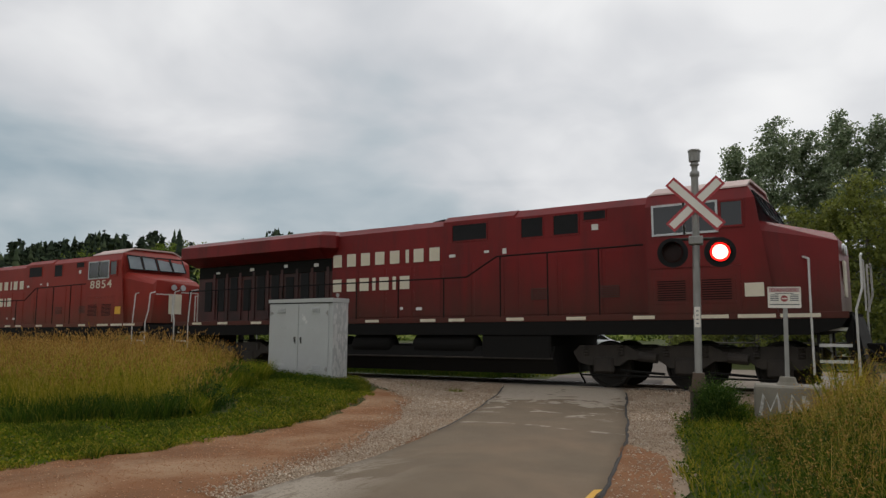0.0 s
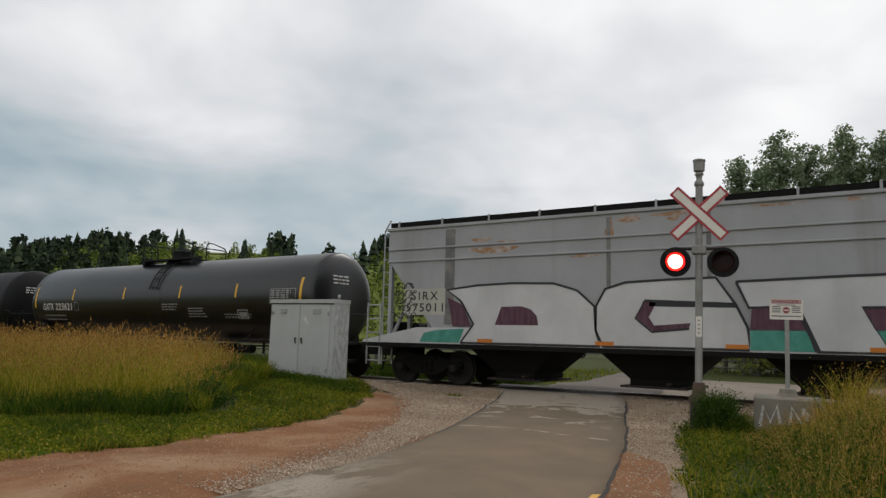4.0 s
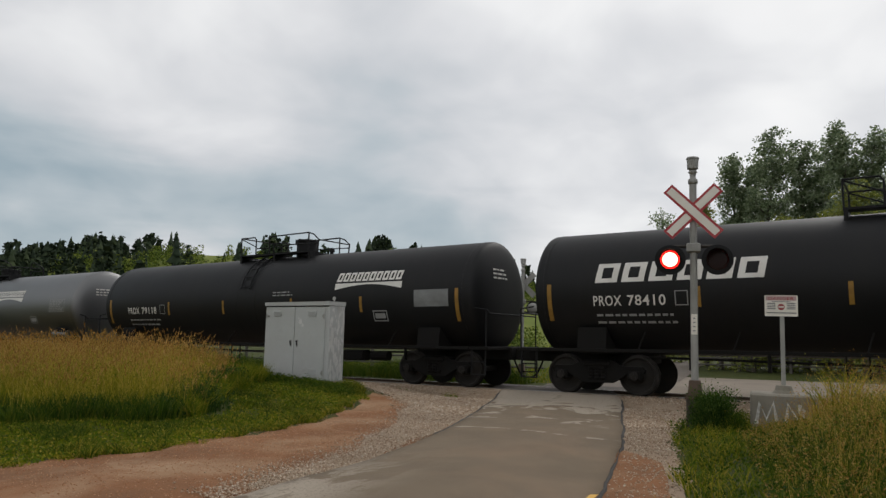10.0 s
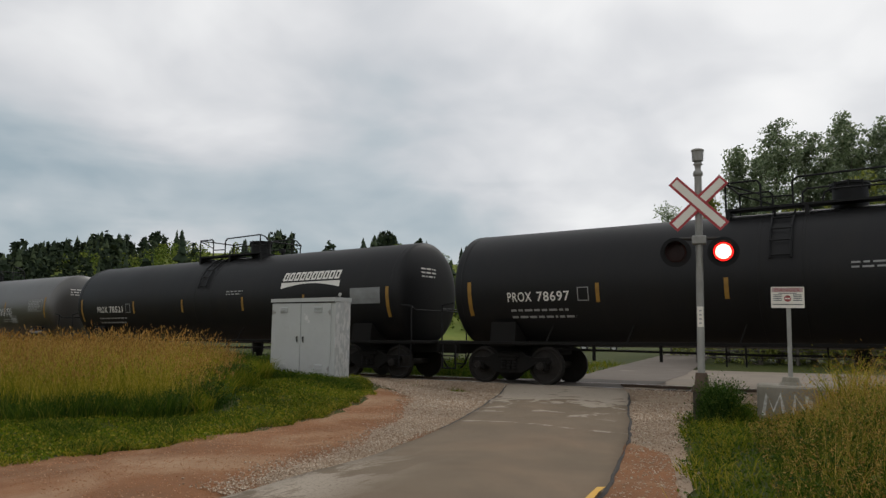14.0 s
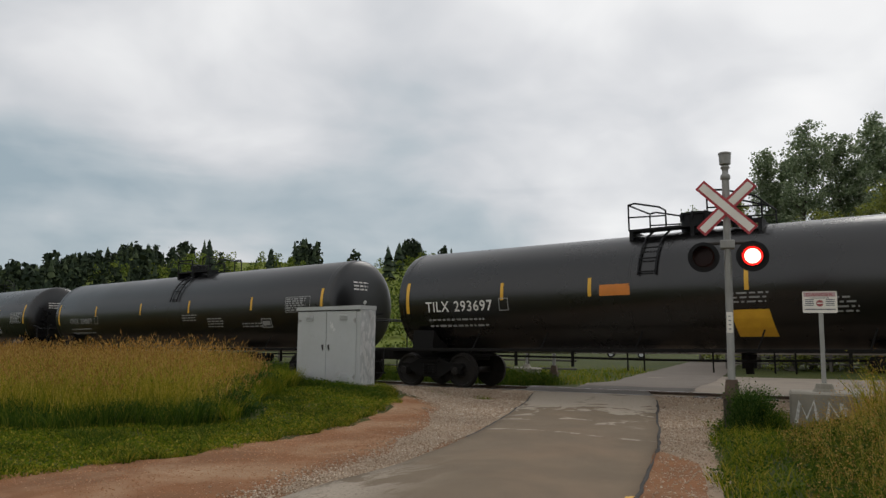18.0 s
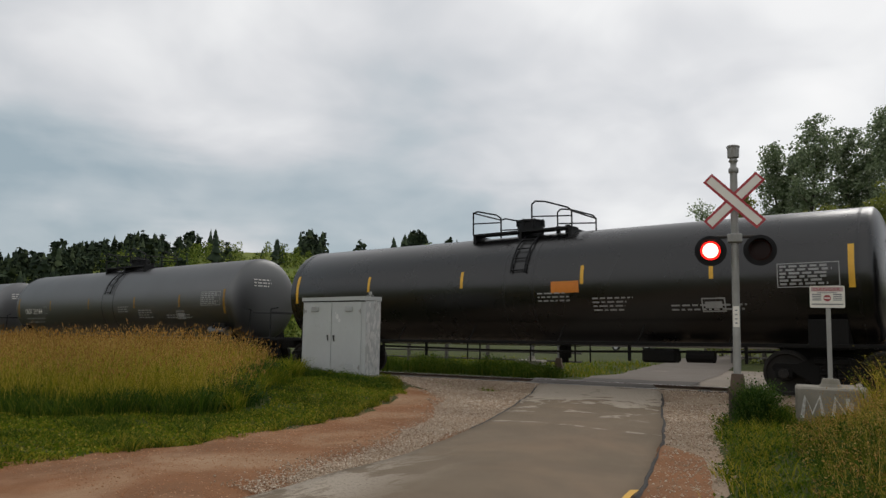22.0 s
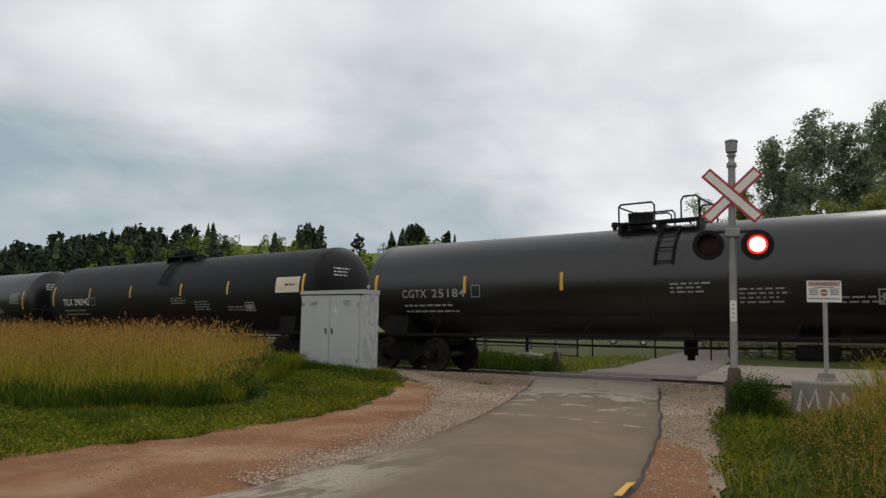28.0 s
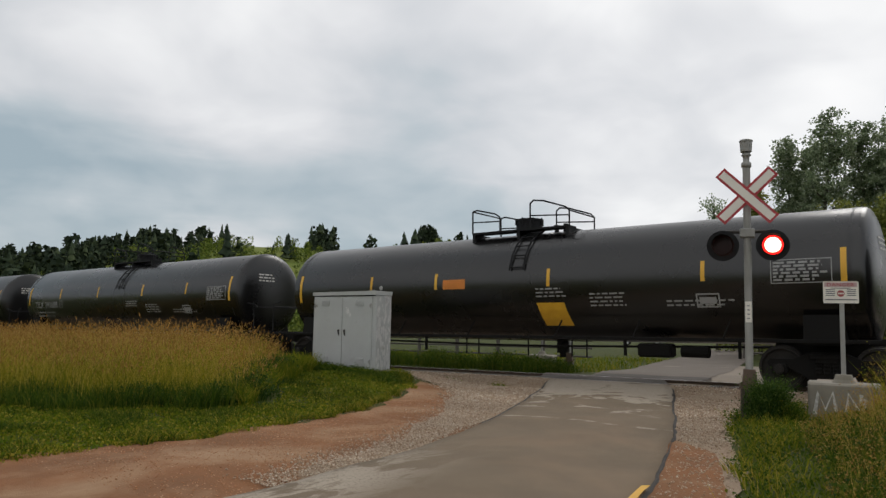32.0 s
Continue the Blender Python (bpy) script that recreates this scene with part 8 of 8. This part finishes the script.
for x, y, r, h in ((-10.0, 7.3, 0.35, 0.38), (-10.9, 6.5, 0.4, 0.35), (-12.4, 6.0, 0.45, 0.34), (-14.2, 5.5, 0.5, 0.36), (-10.2, 8.0, 0.35, 0.5), (-11.2, 8.7, 0.4, 0.55), (-12.3, 9.9, 0.45, 0.5), (-13.2, 11.2, 0.4, 0.45), (-10.6, 8.3, 0.4, 0.45), (-11.9, 9.6, 0.4, 0.5), (-12.7, 10.8, 0.4, 0.5), (-11.2, 9.0, 0.35, 0.35)):
    weed_clump(x, y, r, h, 500, "leafy green weeds at the edge of the tall grass", WEED, 0.028)
for x, y, r, h in ((-11.2, 20.6, 0.7, 0.55), (-12.3, 20.9, 0.8, 0.6), (-13.6, 21.2, 0.9, 0.75), (-15.0, 20.9, 0.9, 0.6), (-16.4, 21.3, 1.0, 0.8), (-18.2, 21.1, 1.0, 0.65), (-20.2, 21.4, 1.1, 0.8), (-22.5, 21.3, 1.1, 0.7), (-25, 21.6, 1.3, 0.8), (-28, 21.8, 1.3, 0.8)):
    weed_clump(x, y, r, h, 900, "green weeds and grass along the far side of the track", LUSH, 0.03)
for x, y in ((-10.8, 14.7), (-9.6, 14.9), (-11.6, 14.6), (-12.4, 14.8)):
    weed_clump(x, y, 0.22, 0.16, 60, "sparse low weeds in the gravel", LAWN, 0.02)


def far_grass():
    p = scatter(16000, (-34, 4, 21.0, 36.0), lambda x, y: x < lerp_line(FAR_LEFT, y) - 0.15 or x > lerp_line(FAR_RIGHT, y) + 0.2)
    g = blades(p, RNG.uniform(0.06, 0.26, len(p)) * np.clip(1 + 1.2 * tuft(p, 0.7, 41.0), 0.3, 2.5), RNG.uniform(0.012, 0.03, len(p)), RNG.uniform(0.3, 1.0, len(p)))
    grass_object("far_grass", [(g[0], g[1], LAWN)], "patchy green grass beyond the railway track")


far_grass()


OCTA = np.array([(1, 0, 0), (-1, 0, 0), (0, 1, 0), (0, -1, 0), (0, 0, 1), (0, 0, -1)], float)
OCTA_TRI = np.array([(0, 2, 4), (2, 1, 4), (1, 3, 4), (3, 0, 4), (2, 0, 5), (1, 2, 5), (3, 1, 5), (0, 3, 5)])


def pebbles(pts, size):
    n = len(pts)
    v = OCTA[None] * RNG.uniform(0.6, 1.3, (n, 1, 3)) * size[:, None, None] * RNG.uniform(0.75, 1.2, (n, 6, 1))
    a = RNG.uniform(0, 6.28, n)
    ca, sa = np.cos(a)[:, None], np.sin(a)[:, None]
    v = np.stack([v[..., 0] * ca - v[..., 1] * sa, v[..., 0] * sa + v[..., 1] * ca, v[..., 2] * 0.7], -1) + pts[:, None]
    return v.reshape(-1, 3), (OCTA_TRI[None] + np.arange(n)[:, None, None] * 6).reshape(-1, 3)


def loose_stones():
    """Gravel lying on the aprons and the ballast shoulder."""
    pts = []
    while len(pts) < 30000:
        y = RNG.uniform(4.0, 16.42) if RNG.random() < 0.75 else RNG.uniform(14.6, 16.42)
        if RNG.random() < 0.62:
            a, b = lerp_line([(-4.9, 4.0), (-5.8, 7), (-7.2, 9.6), (-9.0, 12.2), (-12.5, 13.9), (-14.5, 15.2), (-14.5, 16.3)], y), lerp_line(ROAD_LEFT, y)
        else:
            a, b = lerp_line(ROAD_RIGHT, y) + 0.08, lerp_line([(-0.9, 2.6), (-1.7, 6.2), (-2.35, 8.4), (-2.8, 9.8), (-3.3, 11.6), (-2.6, 13.2), (1.0, 15.3), (3.0, 16.42)], y)
        x = RNG.uniform(a, b) + (RNG.normal(0, 0.22 if b < -4.5 else 0.05) if y < 13 else 0)
        if lerp_line(ROAD_LEFT, y) - 0.02 < x < lerp_line(ROAD_RIGHT, y) + 0.05:
            continue
        if b > -4.5 and y < 8.6 and RNG.random() < 0.75:
            continue
        z = ground_z(x, y) + 0.03
        if y > 14.9:
            z = max(ground_z(x, y), rail_z(x) + float(np.interp(y, (14.55, 15.35, 15.75, 16.42), (-0.42, -0.12, -0.035, -0.015)))) + 0.012
        pts.append((x, y, z))
    pts = np.array(pts)
    n = len(pts)
    size = RNG.uniform(0.006, 0.015, n) * np.where(pts[:, 1] > 11, 1.5, 1.0)
    v, t = pebbles(pts, size)
    mat = island_mat("mixed_grey_stones", [(0.0, (0.26, 0.175, 0.115)), (0.5, (0.39, 0.295, 0.21)), (0.85, (0.47, 0.385, 0.295)), (1.0, (0.58, 0.51, 0.42))], rough=0.9)
    tagged(new("loose_stones", raw_mesh("loose_stones", v, t, [mat])), "loose grey gravel stones beside the path and track", "gravel", kind="stuff")


loose_stones()


def red_stones():
    """Finer reddish chips over the shoulder."""
    pts = []
    while len(pts) < 9000:
        y = RNG.uniform(3.2, 11.5)
        a, b = left_grass_edge(y) - 0.1, lerp_line(ROAD_LEFT, y) - 0.05
        x = RNG.uniform(a, b)
        pts.append((x, y, ground_z(x, y) + 0.013))
    v, t = pebbles(np.array(pts), RNG.uniform(0.004, 0.012, len(pts)))
    mat = island_mat("mixed_red_chips", [(0.0, (0.27, 0.125, 0.06)), (0.5, (0.37, 0.185, 0.095)), (1.0, (0.47, 0.31, 0.20))], rough=0.95)
    tagged(new("red_gravel_chips", raw_mesh("red_gravel_chips", v, t, [mat])), "loose reddish gravel chips on the shoulder", "gravel", kind="stuff")


red_stones()

# ---- distance: wooded hillside ----
# beyond 110 degrees either way the ridge is unseen, added to darken reflections
RIDGE = [(-180, 5.0), (-150, 5.5), (-125, 4.5), (-110, 2.0), (-90, 2.4), (-75, 2.5), (-67, 2.7), (-64, 3.5), (-59.5, 4.5), (-54, 5.2), (-50, 5.2), (-46, 5.1), (-44.5, 4.6), (-41, 5.2), (-38, 5.6), (-36, 5.4), (-33, 4.9), (-28, 3.5), (-25, 2.8), (-21.4, 2.65), (-17.5, 3.2), (-10, 3.2), (0, 3.0), (30, 2.4), (110, 2.0), (130, 4.5), (180, 5.0)]
TOP_R = 450.0


def ridge_up(az):
    for (a, e), (b, f) in zip(RIDGE, RIDGE[1:]):
        if a <= az <= b:
            return e + (f - e) * (az - a) / (b - a)
    return 2.0


def hill_z(az, r):
    top = 1.3 + TOP_R * math.tan(radians(ridge_up(az)))
    s = smoothstep(150, TOP_R, r)
    lin = max(0.0, min(1.0, (r - 150) / (TOP_R - 150)))
    return -9.0 + (top + 9.0) * (0.45 * s + 0.55 * lin) + 2.0 * wander(az * 0.4, r * 0.02, 1.0, 4.0) * s


def build_hill():
    bm = bmesh.new()
    rows = []
    rs = [120, 150, 180, 215, 250, 285, 320, 355, 390, 420, 450, 480, 560]
    for az in range(-180, 181, 1):
        row = []
        for r in rs:
            z = hill_z(az, min(r, 450)) - (max(0, r - 450) * 0.25)
            row.append(bm.verts.new((r * math.sin(radians(az)), r * math.cos(radians(az)), z)))
        rows.append(row)
    for a, b in zip(rows, rows[1:]):
        for i in range(len(rs) - 1):
            bm.faces.new((a[i], a[i + 1], b[i + 1], b[i])).smooth = True
    m = surface("grassy_hillside", (0.13, 0.17, 0.035), 0.95, second=(0.20, 0.22, 0.05), scale=0.03, amount=1.0, fine=0.6, fine_amount=0.6, bump=0.3, bump_scale=0.8, local=False, specular=0.1)
    tagged(part("hillside", bm, m), "green wooded hillside in the distance, with an added unseen part behind the camera", "hill", kind="structure")


build_hill()


def conifers(n):
    vs, ts, base, cs, sizes = [], [], 0, [], []
    rng = random.Random(3)
    for k in range(n):
        az = rng.uniform(-100, -14) if k % 8 else rng.uniform(-14, 60)
        dark = az < -56
        band = rng.random()
        if band < 0.5:
            r = rng.uniform(425, 452)
        elif dark or rng.random() < 0.16:
            r = rng.uniform(230, 430)
        else:
            continue
        clump = noise.noise(Vector((az * 0.55, r * 0.01, 0))) + 0.5 * noise.noise(Vector((az * 2.2, r * 0.02, 5)))
        if clump < (-0.3 if dark else 0.12):
            continue
        if -28 < az < -14 and rng.random() < 0.75:
            continue
        h = (3.6 + 10.8 * rng.random() ** 2.0) * (0.92 if dark else 1.0) * (1 + 0.6 * clump)
        x, y, z = r * math.sin(radians(az)), r * math.cos(radians(az)), hill_z(az, min(r, 450)) - 0.5
        w = h * rng.uniform(0.18, 0.32)
        if rng.random() < (0.6 if dark else 0.35):
            for i in range(46):
                a, u, hh = rng.uniform(0, 6.28), rng.random() ** 0.5, rng.random()
                rad = h * 0.30 * u * (1.1 - 0.8 * hh) * rng.uniform(0.7, 1.2)
                cs.append((x + rad * math.cos(a), y + rad * math.sin(a), z + h * (0.05 + 0.9 * hh)))
                sizes.append(h * rng.uniform(0.06, 0.13))
            continue
        tiers, seg = 5, 7
        for q in range(tiers):
            z0, z1 = z + h * (0.08 + 0.18 * q), z + h * min(1.0, 0.36 + 0.19 * q)
            rr = w * (1 - q / (tiers + 0.4))
            turn = rng.uniform(0, 6.28)
            ring = [(x + rr * rng.uniform(0.6, 1.25) * math.cos(turn + 6.283 * i / seg), y + rr * rng.uniform(0.6, 1.25) * math.sin(turn + 6.283 * i / seg), z0 + rng.uniform(-0.03, 0.05) * h) for i in range(seg)]
            vs += ring + [(x + rng.uniform(-0.05, 0.05) * w, y, z1)]
            ts += [(base + i, base + (i + 1) % seg, base + seg) for i in range(seg)]
            base += seg + 1
    mat = island_mat("dark_conifer_needles", [(0.0, (0.015, 0.024, 0.014)), (0.6, (0.028, 0.042, 0.022)), (1.0, (0.052, 0.068, 0.030))], rough=0.9)
    v, t = leaf_quads(np.array(cs), np.array(sizes), 0.8)
    vs, ts = np.concatenate([np.array(vs), v]), np.concatenate([np.array(ts), t + len(vs)])
    tagged(new("conifer_wood", raw_mesh("conifer_wood", vs, ts, [mat])), "dark conifer wood along the ridge", "forest", kind="stuff")


def broadleaf_slope(n):
    cs, sizes = [], []
    rng = random.Random(9)
    for k in range(n):
        # every third shrub goes all round, onto the added unseen slope too
        az = rng.uniform(-62, -16) if k % 3 else rng.uniform(-180, 180)
        r = rng.uniform(170, 448)
        if noise.noise(Vector((az * 0.3 + 9, r * 0.013, 2))) < -0.15:
            continue
        x, y, z = r * math.sin(radians(az)), r * math.cos(radians(az)), hill_z(az, r)
        h = rng.uniform(2.5, 7.5)
        m = 56
        for i in range(m):
            a, u = rng.uniform(0, 6.28), rng.random() ** 0.5
            hh = rng.random()
            rad = h * 0.42 * u * (1.15 - 0.6 * hh)
            cs.append((x + rad * math.cos(a), y + rad * math.sin(a), z + h * (0.1 + 0.9 * hh)))
            sizes.append(h * rng.uniform(0.05, 0.11))
    v, t = leaf_quads(np.array(cs), np.array(sizes), 0.8)
    mat = island_mat("bright_broadleaf_scrub", [(0.0, (0.042, 0.068, 0.014)), (0.45, (0.098, 0.14, 0.022)), (0.8, (0.17, 0.21, 0.033)), (1.0, (0.25, 0.27, 0.055))], rough=0.85, trans=0.2)
    tagged(new("broadleaf_scrub", raw_mesh("broadleaf_scrub", v, t, [mat])), "bright green broadleaf scrub on the slope", "forest", kind="stuff")


conifers(9000)
broadleaf_slope(2400)

# ---- the poplars beyond the yard ----
BARK = surface("grey_poplar_bark", (0.12, 0.105, 0.085), 0.9, second=(0.06, 0.055, 0.045), scale=4, stretch=(1, 1, 0.25), bump=0.5)
LEAF = island_mat("poplar_leaves", [(0.0, (0.10, 0.145, 0.075)), (0.5, (0.185, 0.24, 0.12)), (0.85, (0.28, 0.335, 0.19)), (1.0, (0.40, 0.44, 0.29))], rough=0.42, trans=0.5, gloss=0.7)
LEAF_BRIGHT = island_mat("yellow_green_leaves", [(0.0, (0.11, 0.135, 0.028)), (0.5, (0.21, 0.24, 0.045)), (1.0, (0.33, 0.34, 0.08))], rough=0.5, trans=0.5, gloss=0.5)


def poplar(az, r, height, spread, seed, leaf, label, leaves=6500, low=0.08):
    rng = random.Random(seed)
    x, y = r * math.sin(radians(az)), r * math.cos(radians(az))
    z = ground_z(x, y)
    tree = tagged(new("poplar_tree"), label, "tree", "trees beyond the yard")
    tree.matrix_world = pose(x, y, z, 0, 0, rng.uniform(0, 360))
    bm = bmesh.new()
    pts = [Vector((0.25 * math.sin(k * 1.3 + seed) * k / 8, 0.2 * math.cos(k * 1.7 + seed) * k / 8, height * 0.93 * k / 8 - (0.3 if k == 0 else 0))) for k in range(9)]
    for k in range(8):
        r0, r1 = 0.22 * (1 - k / 8.6), 0.22 * (1 - (k + 1) / 8.6)
        rod(bm, pts[k], pts[k + 1], r0 * height / 13, 8, r1 * height / 13, caps=k in (0, 7))
    part("trunk", bm, BARK, tree, smooth=True)
    clumps = []
    for k in range(96):
        u = low + (1 - low) * (k + rng.random()) / 96
        a = k * 2.4 + rng.uniform(-0.5, 0.5)
        env = spread * (math.sin(math.pi * min(1, 0.12 + 0.86 * u)) ** 0.7) * (1.12 - u) ** 0.32 * rng.uniform(0.45, 1.1)
        i = min(7, int(u * 8))
        base = pts[i].lerp(pts[i + 1], u * 8 - i) if i < 8 else pts[8]
        end = base + Vector((env * math.cos(a), env * math.sin(a), env * rng.uniform(0.35, 0.9)))
        end.z = min(end.z, height * rng.uniform(0.93, 1.02))
        if k % 7 == 0:
            bm = bmesh.new()
            mid = base.lerp(end, 0.55) + Vector((0, 0, -0.15))
            rod(bm, base, mid, 0.06, 6, 0.04, caps=False)
            rod(bm, mid, end, 0.04, 6, 0.012)
            part("limb", bm, BARK, tree)
        for s in (0.45, 0.75, 1.0):
            if rng.random() < 0.92:
                clumps.append((base.lerp(end, s) + Vector([rng.gauss(0, 0.3) for _ in range(3)]), rng.uniform(0.22, 0.52)))
    clumps.append((pts[8] + Vector((0, 0, height * 0.03)), 0.4))
    w = np.array([c[1] ** 2 for c in clumps])
    pick = RNG.choice(len(clumps), leaves, p=w / w.sum())
    cen = np.array([tuple(c[0]) for c in clumps])[pick]
    rad = np.array([c[1] for c in clumps])[pick]
    d = RNG.normal(size=(leaves, 3))
    d /= np.linalg.norm(d, axis=1)[:, None]
    p = cen + d * (rad * RNG.uniform(0.3, 1.1, leaves))[:, None] * np.array([1.1, 1.1, 0.85])
    v, t = leaf_quads(p, RNG.uniform(0.045, 0.10, leaves), 0.8)
    ob = new("crown", raw_mesh("crown", v, t, [leaf]))
    ob.parent = tree
    return tree


for az, r, h, sp, leaf, lab, low in (
        (-16.45, 58, 12.0, 0.75, LEAF, "slender young poplar with thin green crown", 0.3), (-13.6, 50, 11.0, 1.3, LEAF_BRIGHT, "slender poplar with yellow-green crown", 0.05), (-11.5, 47, 13.2, 1.6, LEAF, "tall poplar with loose green crown", 0.03),
        (-9.1, 45, 14.0, 1.7, LEAF, "tall poplar with pointed green crown", 0.03), (-7.0, 47, 13.7, 1.7, LEAF, "tall narrow poplar with green crown", 0.03),
        (-4.3, 45, 14.0, 1.8, LEAF, "tall poplar with pointed green crown", 0.03), (-2.5, 46, 13.7, 1.8, LEAF, "tall narrow poplar with green crown", 0.03),
        (-5.7, 48, 13.4, 1.8, LEAF, "tall poplar with green crown", 0.03), (-10.2, 48, 13.0, 1.7, LEAF, "tall poplar with green crown", 0.03), (-0.3, 46, 13.2, 2.1, LEAF, "tall poplar with green crown", 0.03), (2.5, 45, 13.0, 2.3, LEAF, "broad poplar with green crown", 0.03),
        (-3.4, 40, 9.4, 1.9, LEAF_BRIGHT, "smaller poplar with yellow-green leaves", 0.03), (-12.6, 44, 7.6, 1.7, LEAF_BRIGHT, "low bushy poplar with yellow-green leaves", 0.02),
        (-10.4, 41, 7.4, 1.9, LEAF_BRIGHT, "low bushy poplar with green leaves", 0.02), (-8.0, 42, 8.2, 2.0, LEAF_BRIGHT, "low bushy poplar with green leaves", 0.02), (-5.6, 41, 8.2, 2.0, LEAF_BRIGHT, "low bushy poplar with green leaves", 0.02), (-1.3, 40, 7.8, 2.0, LEAF_BRIGHT, "low bushy poplar with green leaves", 0.02), (-15.4, 56, 5.0, 1.5, LEAF_BRIGHT, "low bush with yellow-green leaves", 0.02)):
    poplar(az, r, h * 1.01, sp * 1.12, int(az * 10) + 300, leaf, lab, 3600 if sp < 1 else 15000 if h > 10.5 else 7600, low)


# ---- what moves ----
def wheel_rows(centre, radius, offset):
    """A wheel turns while its car is near the crossing."""
    def turned(t):
        return math.degrees(travelled(t) / radius)
    start = end = None
    for k in range(0, 961):
        t = k / 30
        if -48 < centre + travelled(t) < 14:
            start = t if start is None else start
            end = t
    if start is None:
        return [(0, pose(offset, 0, radius)), (32, pose(offset, 0, radius))]
    rows = [] if start <= 0 else [(0, pose(offset, 0, radius, 0, turned(start), 0))]
    k0, k1 = round(start * 30), round(end * 30)
    rows += [(k / 30, pose(offset, 0, radius, 0, turned(k / 30), 0)) for k in range(k0, k1 + 1)]
    if end < 32:
        rows.append((32, pose(offset, 0, radius, 0, turned(end), 0)))
    return rows


def lamp_rows(drum, side):
    """Alternate flashing: the lit face swings forward every other beat."""
    at, beat, first = drum.location.copy(), 0.533, 17.43 - 33 * 0.533
    def face(deg):
        return pose(at.x, at.y, at.z, 0, 0, deg)
    lit = lambda k: (k % 2 == 0) == (side > 0)
    rows = [(0.0, face(0 if lit(0) else 170))]
    for k in range(1, 62):
        t = first + k * beat + (0.06 if k == 4 else 0.0)
        a, b = (0, 170) if lit(k - 1) else (170, 0)
        if t < 0.05 or t > 31.88:
            continue
        for s in range(3):
            rows.append(((math.floor(t * FPS - 0.85) + s) / FPS, face(a + (b - a) * s / 2)))
    last = lit(int((31.95 - first) / beat))
    rows.append((32.0, face(0 if last else 170)))
    return rows


def motions():
    times = [0, 0.5, 1, 1.5, 2, 2.5, 3, 3.5, 4] + list(range(5, 33))
    where = {}
    for thing, centre, length in CARS:
        walk(thing, [(t, car_pose(centre + travelled(t))) for t in times])
        where[thing.name] = centre
    cache = {}
    for wheel, offset, radius, car in WHEELS:
        key = (where[car.name], radius, offset)
        if key not in cache:
            cache[key] = wheel_rows(where[car.name], radius, offset)
        walk(wheel, cache[key])
    for drum, side in LAMP_DRUMS:
        walk(drum, lamp_rows(drum, side))


motions()
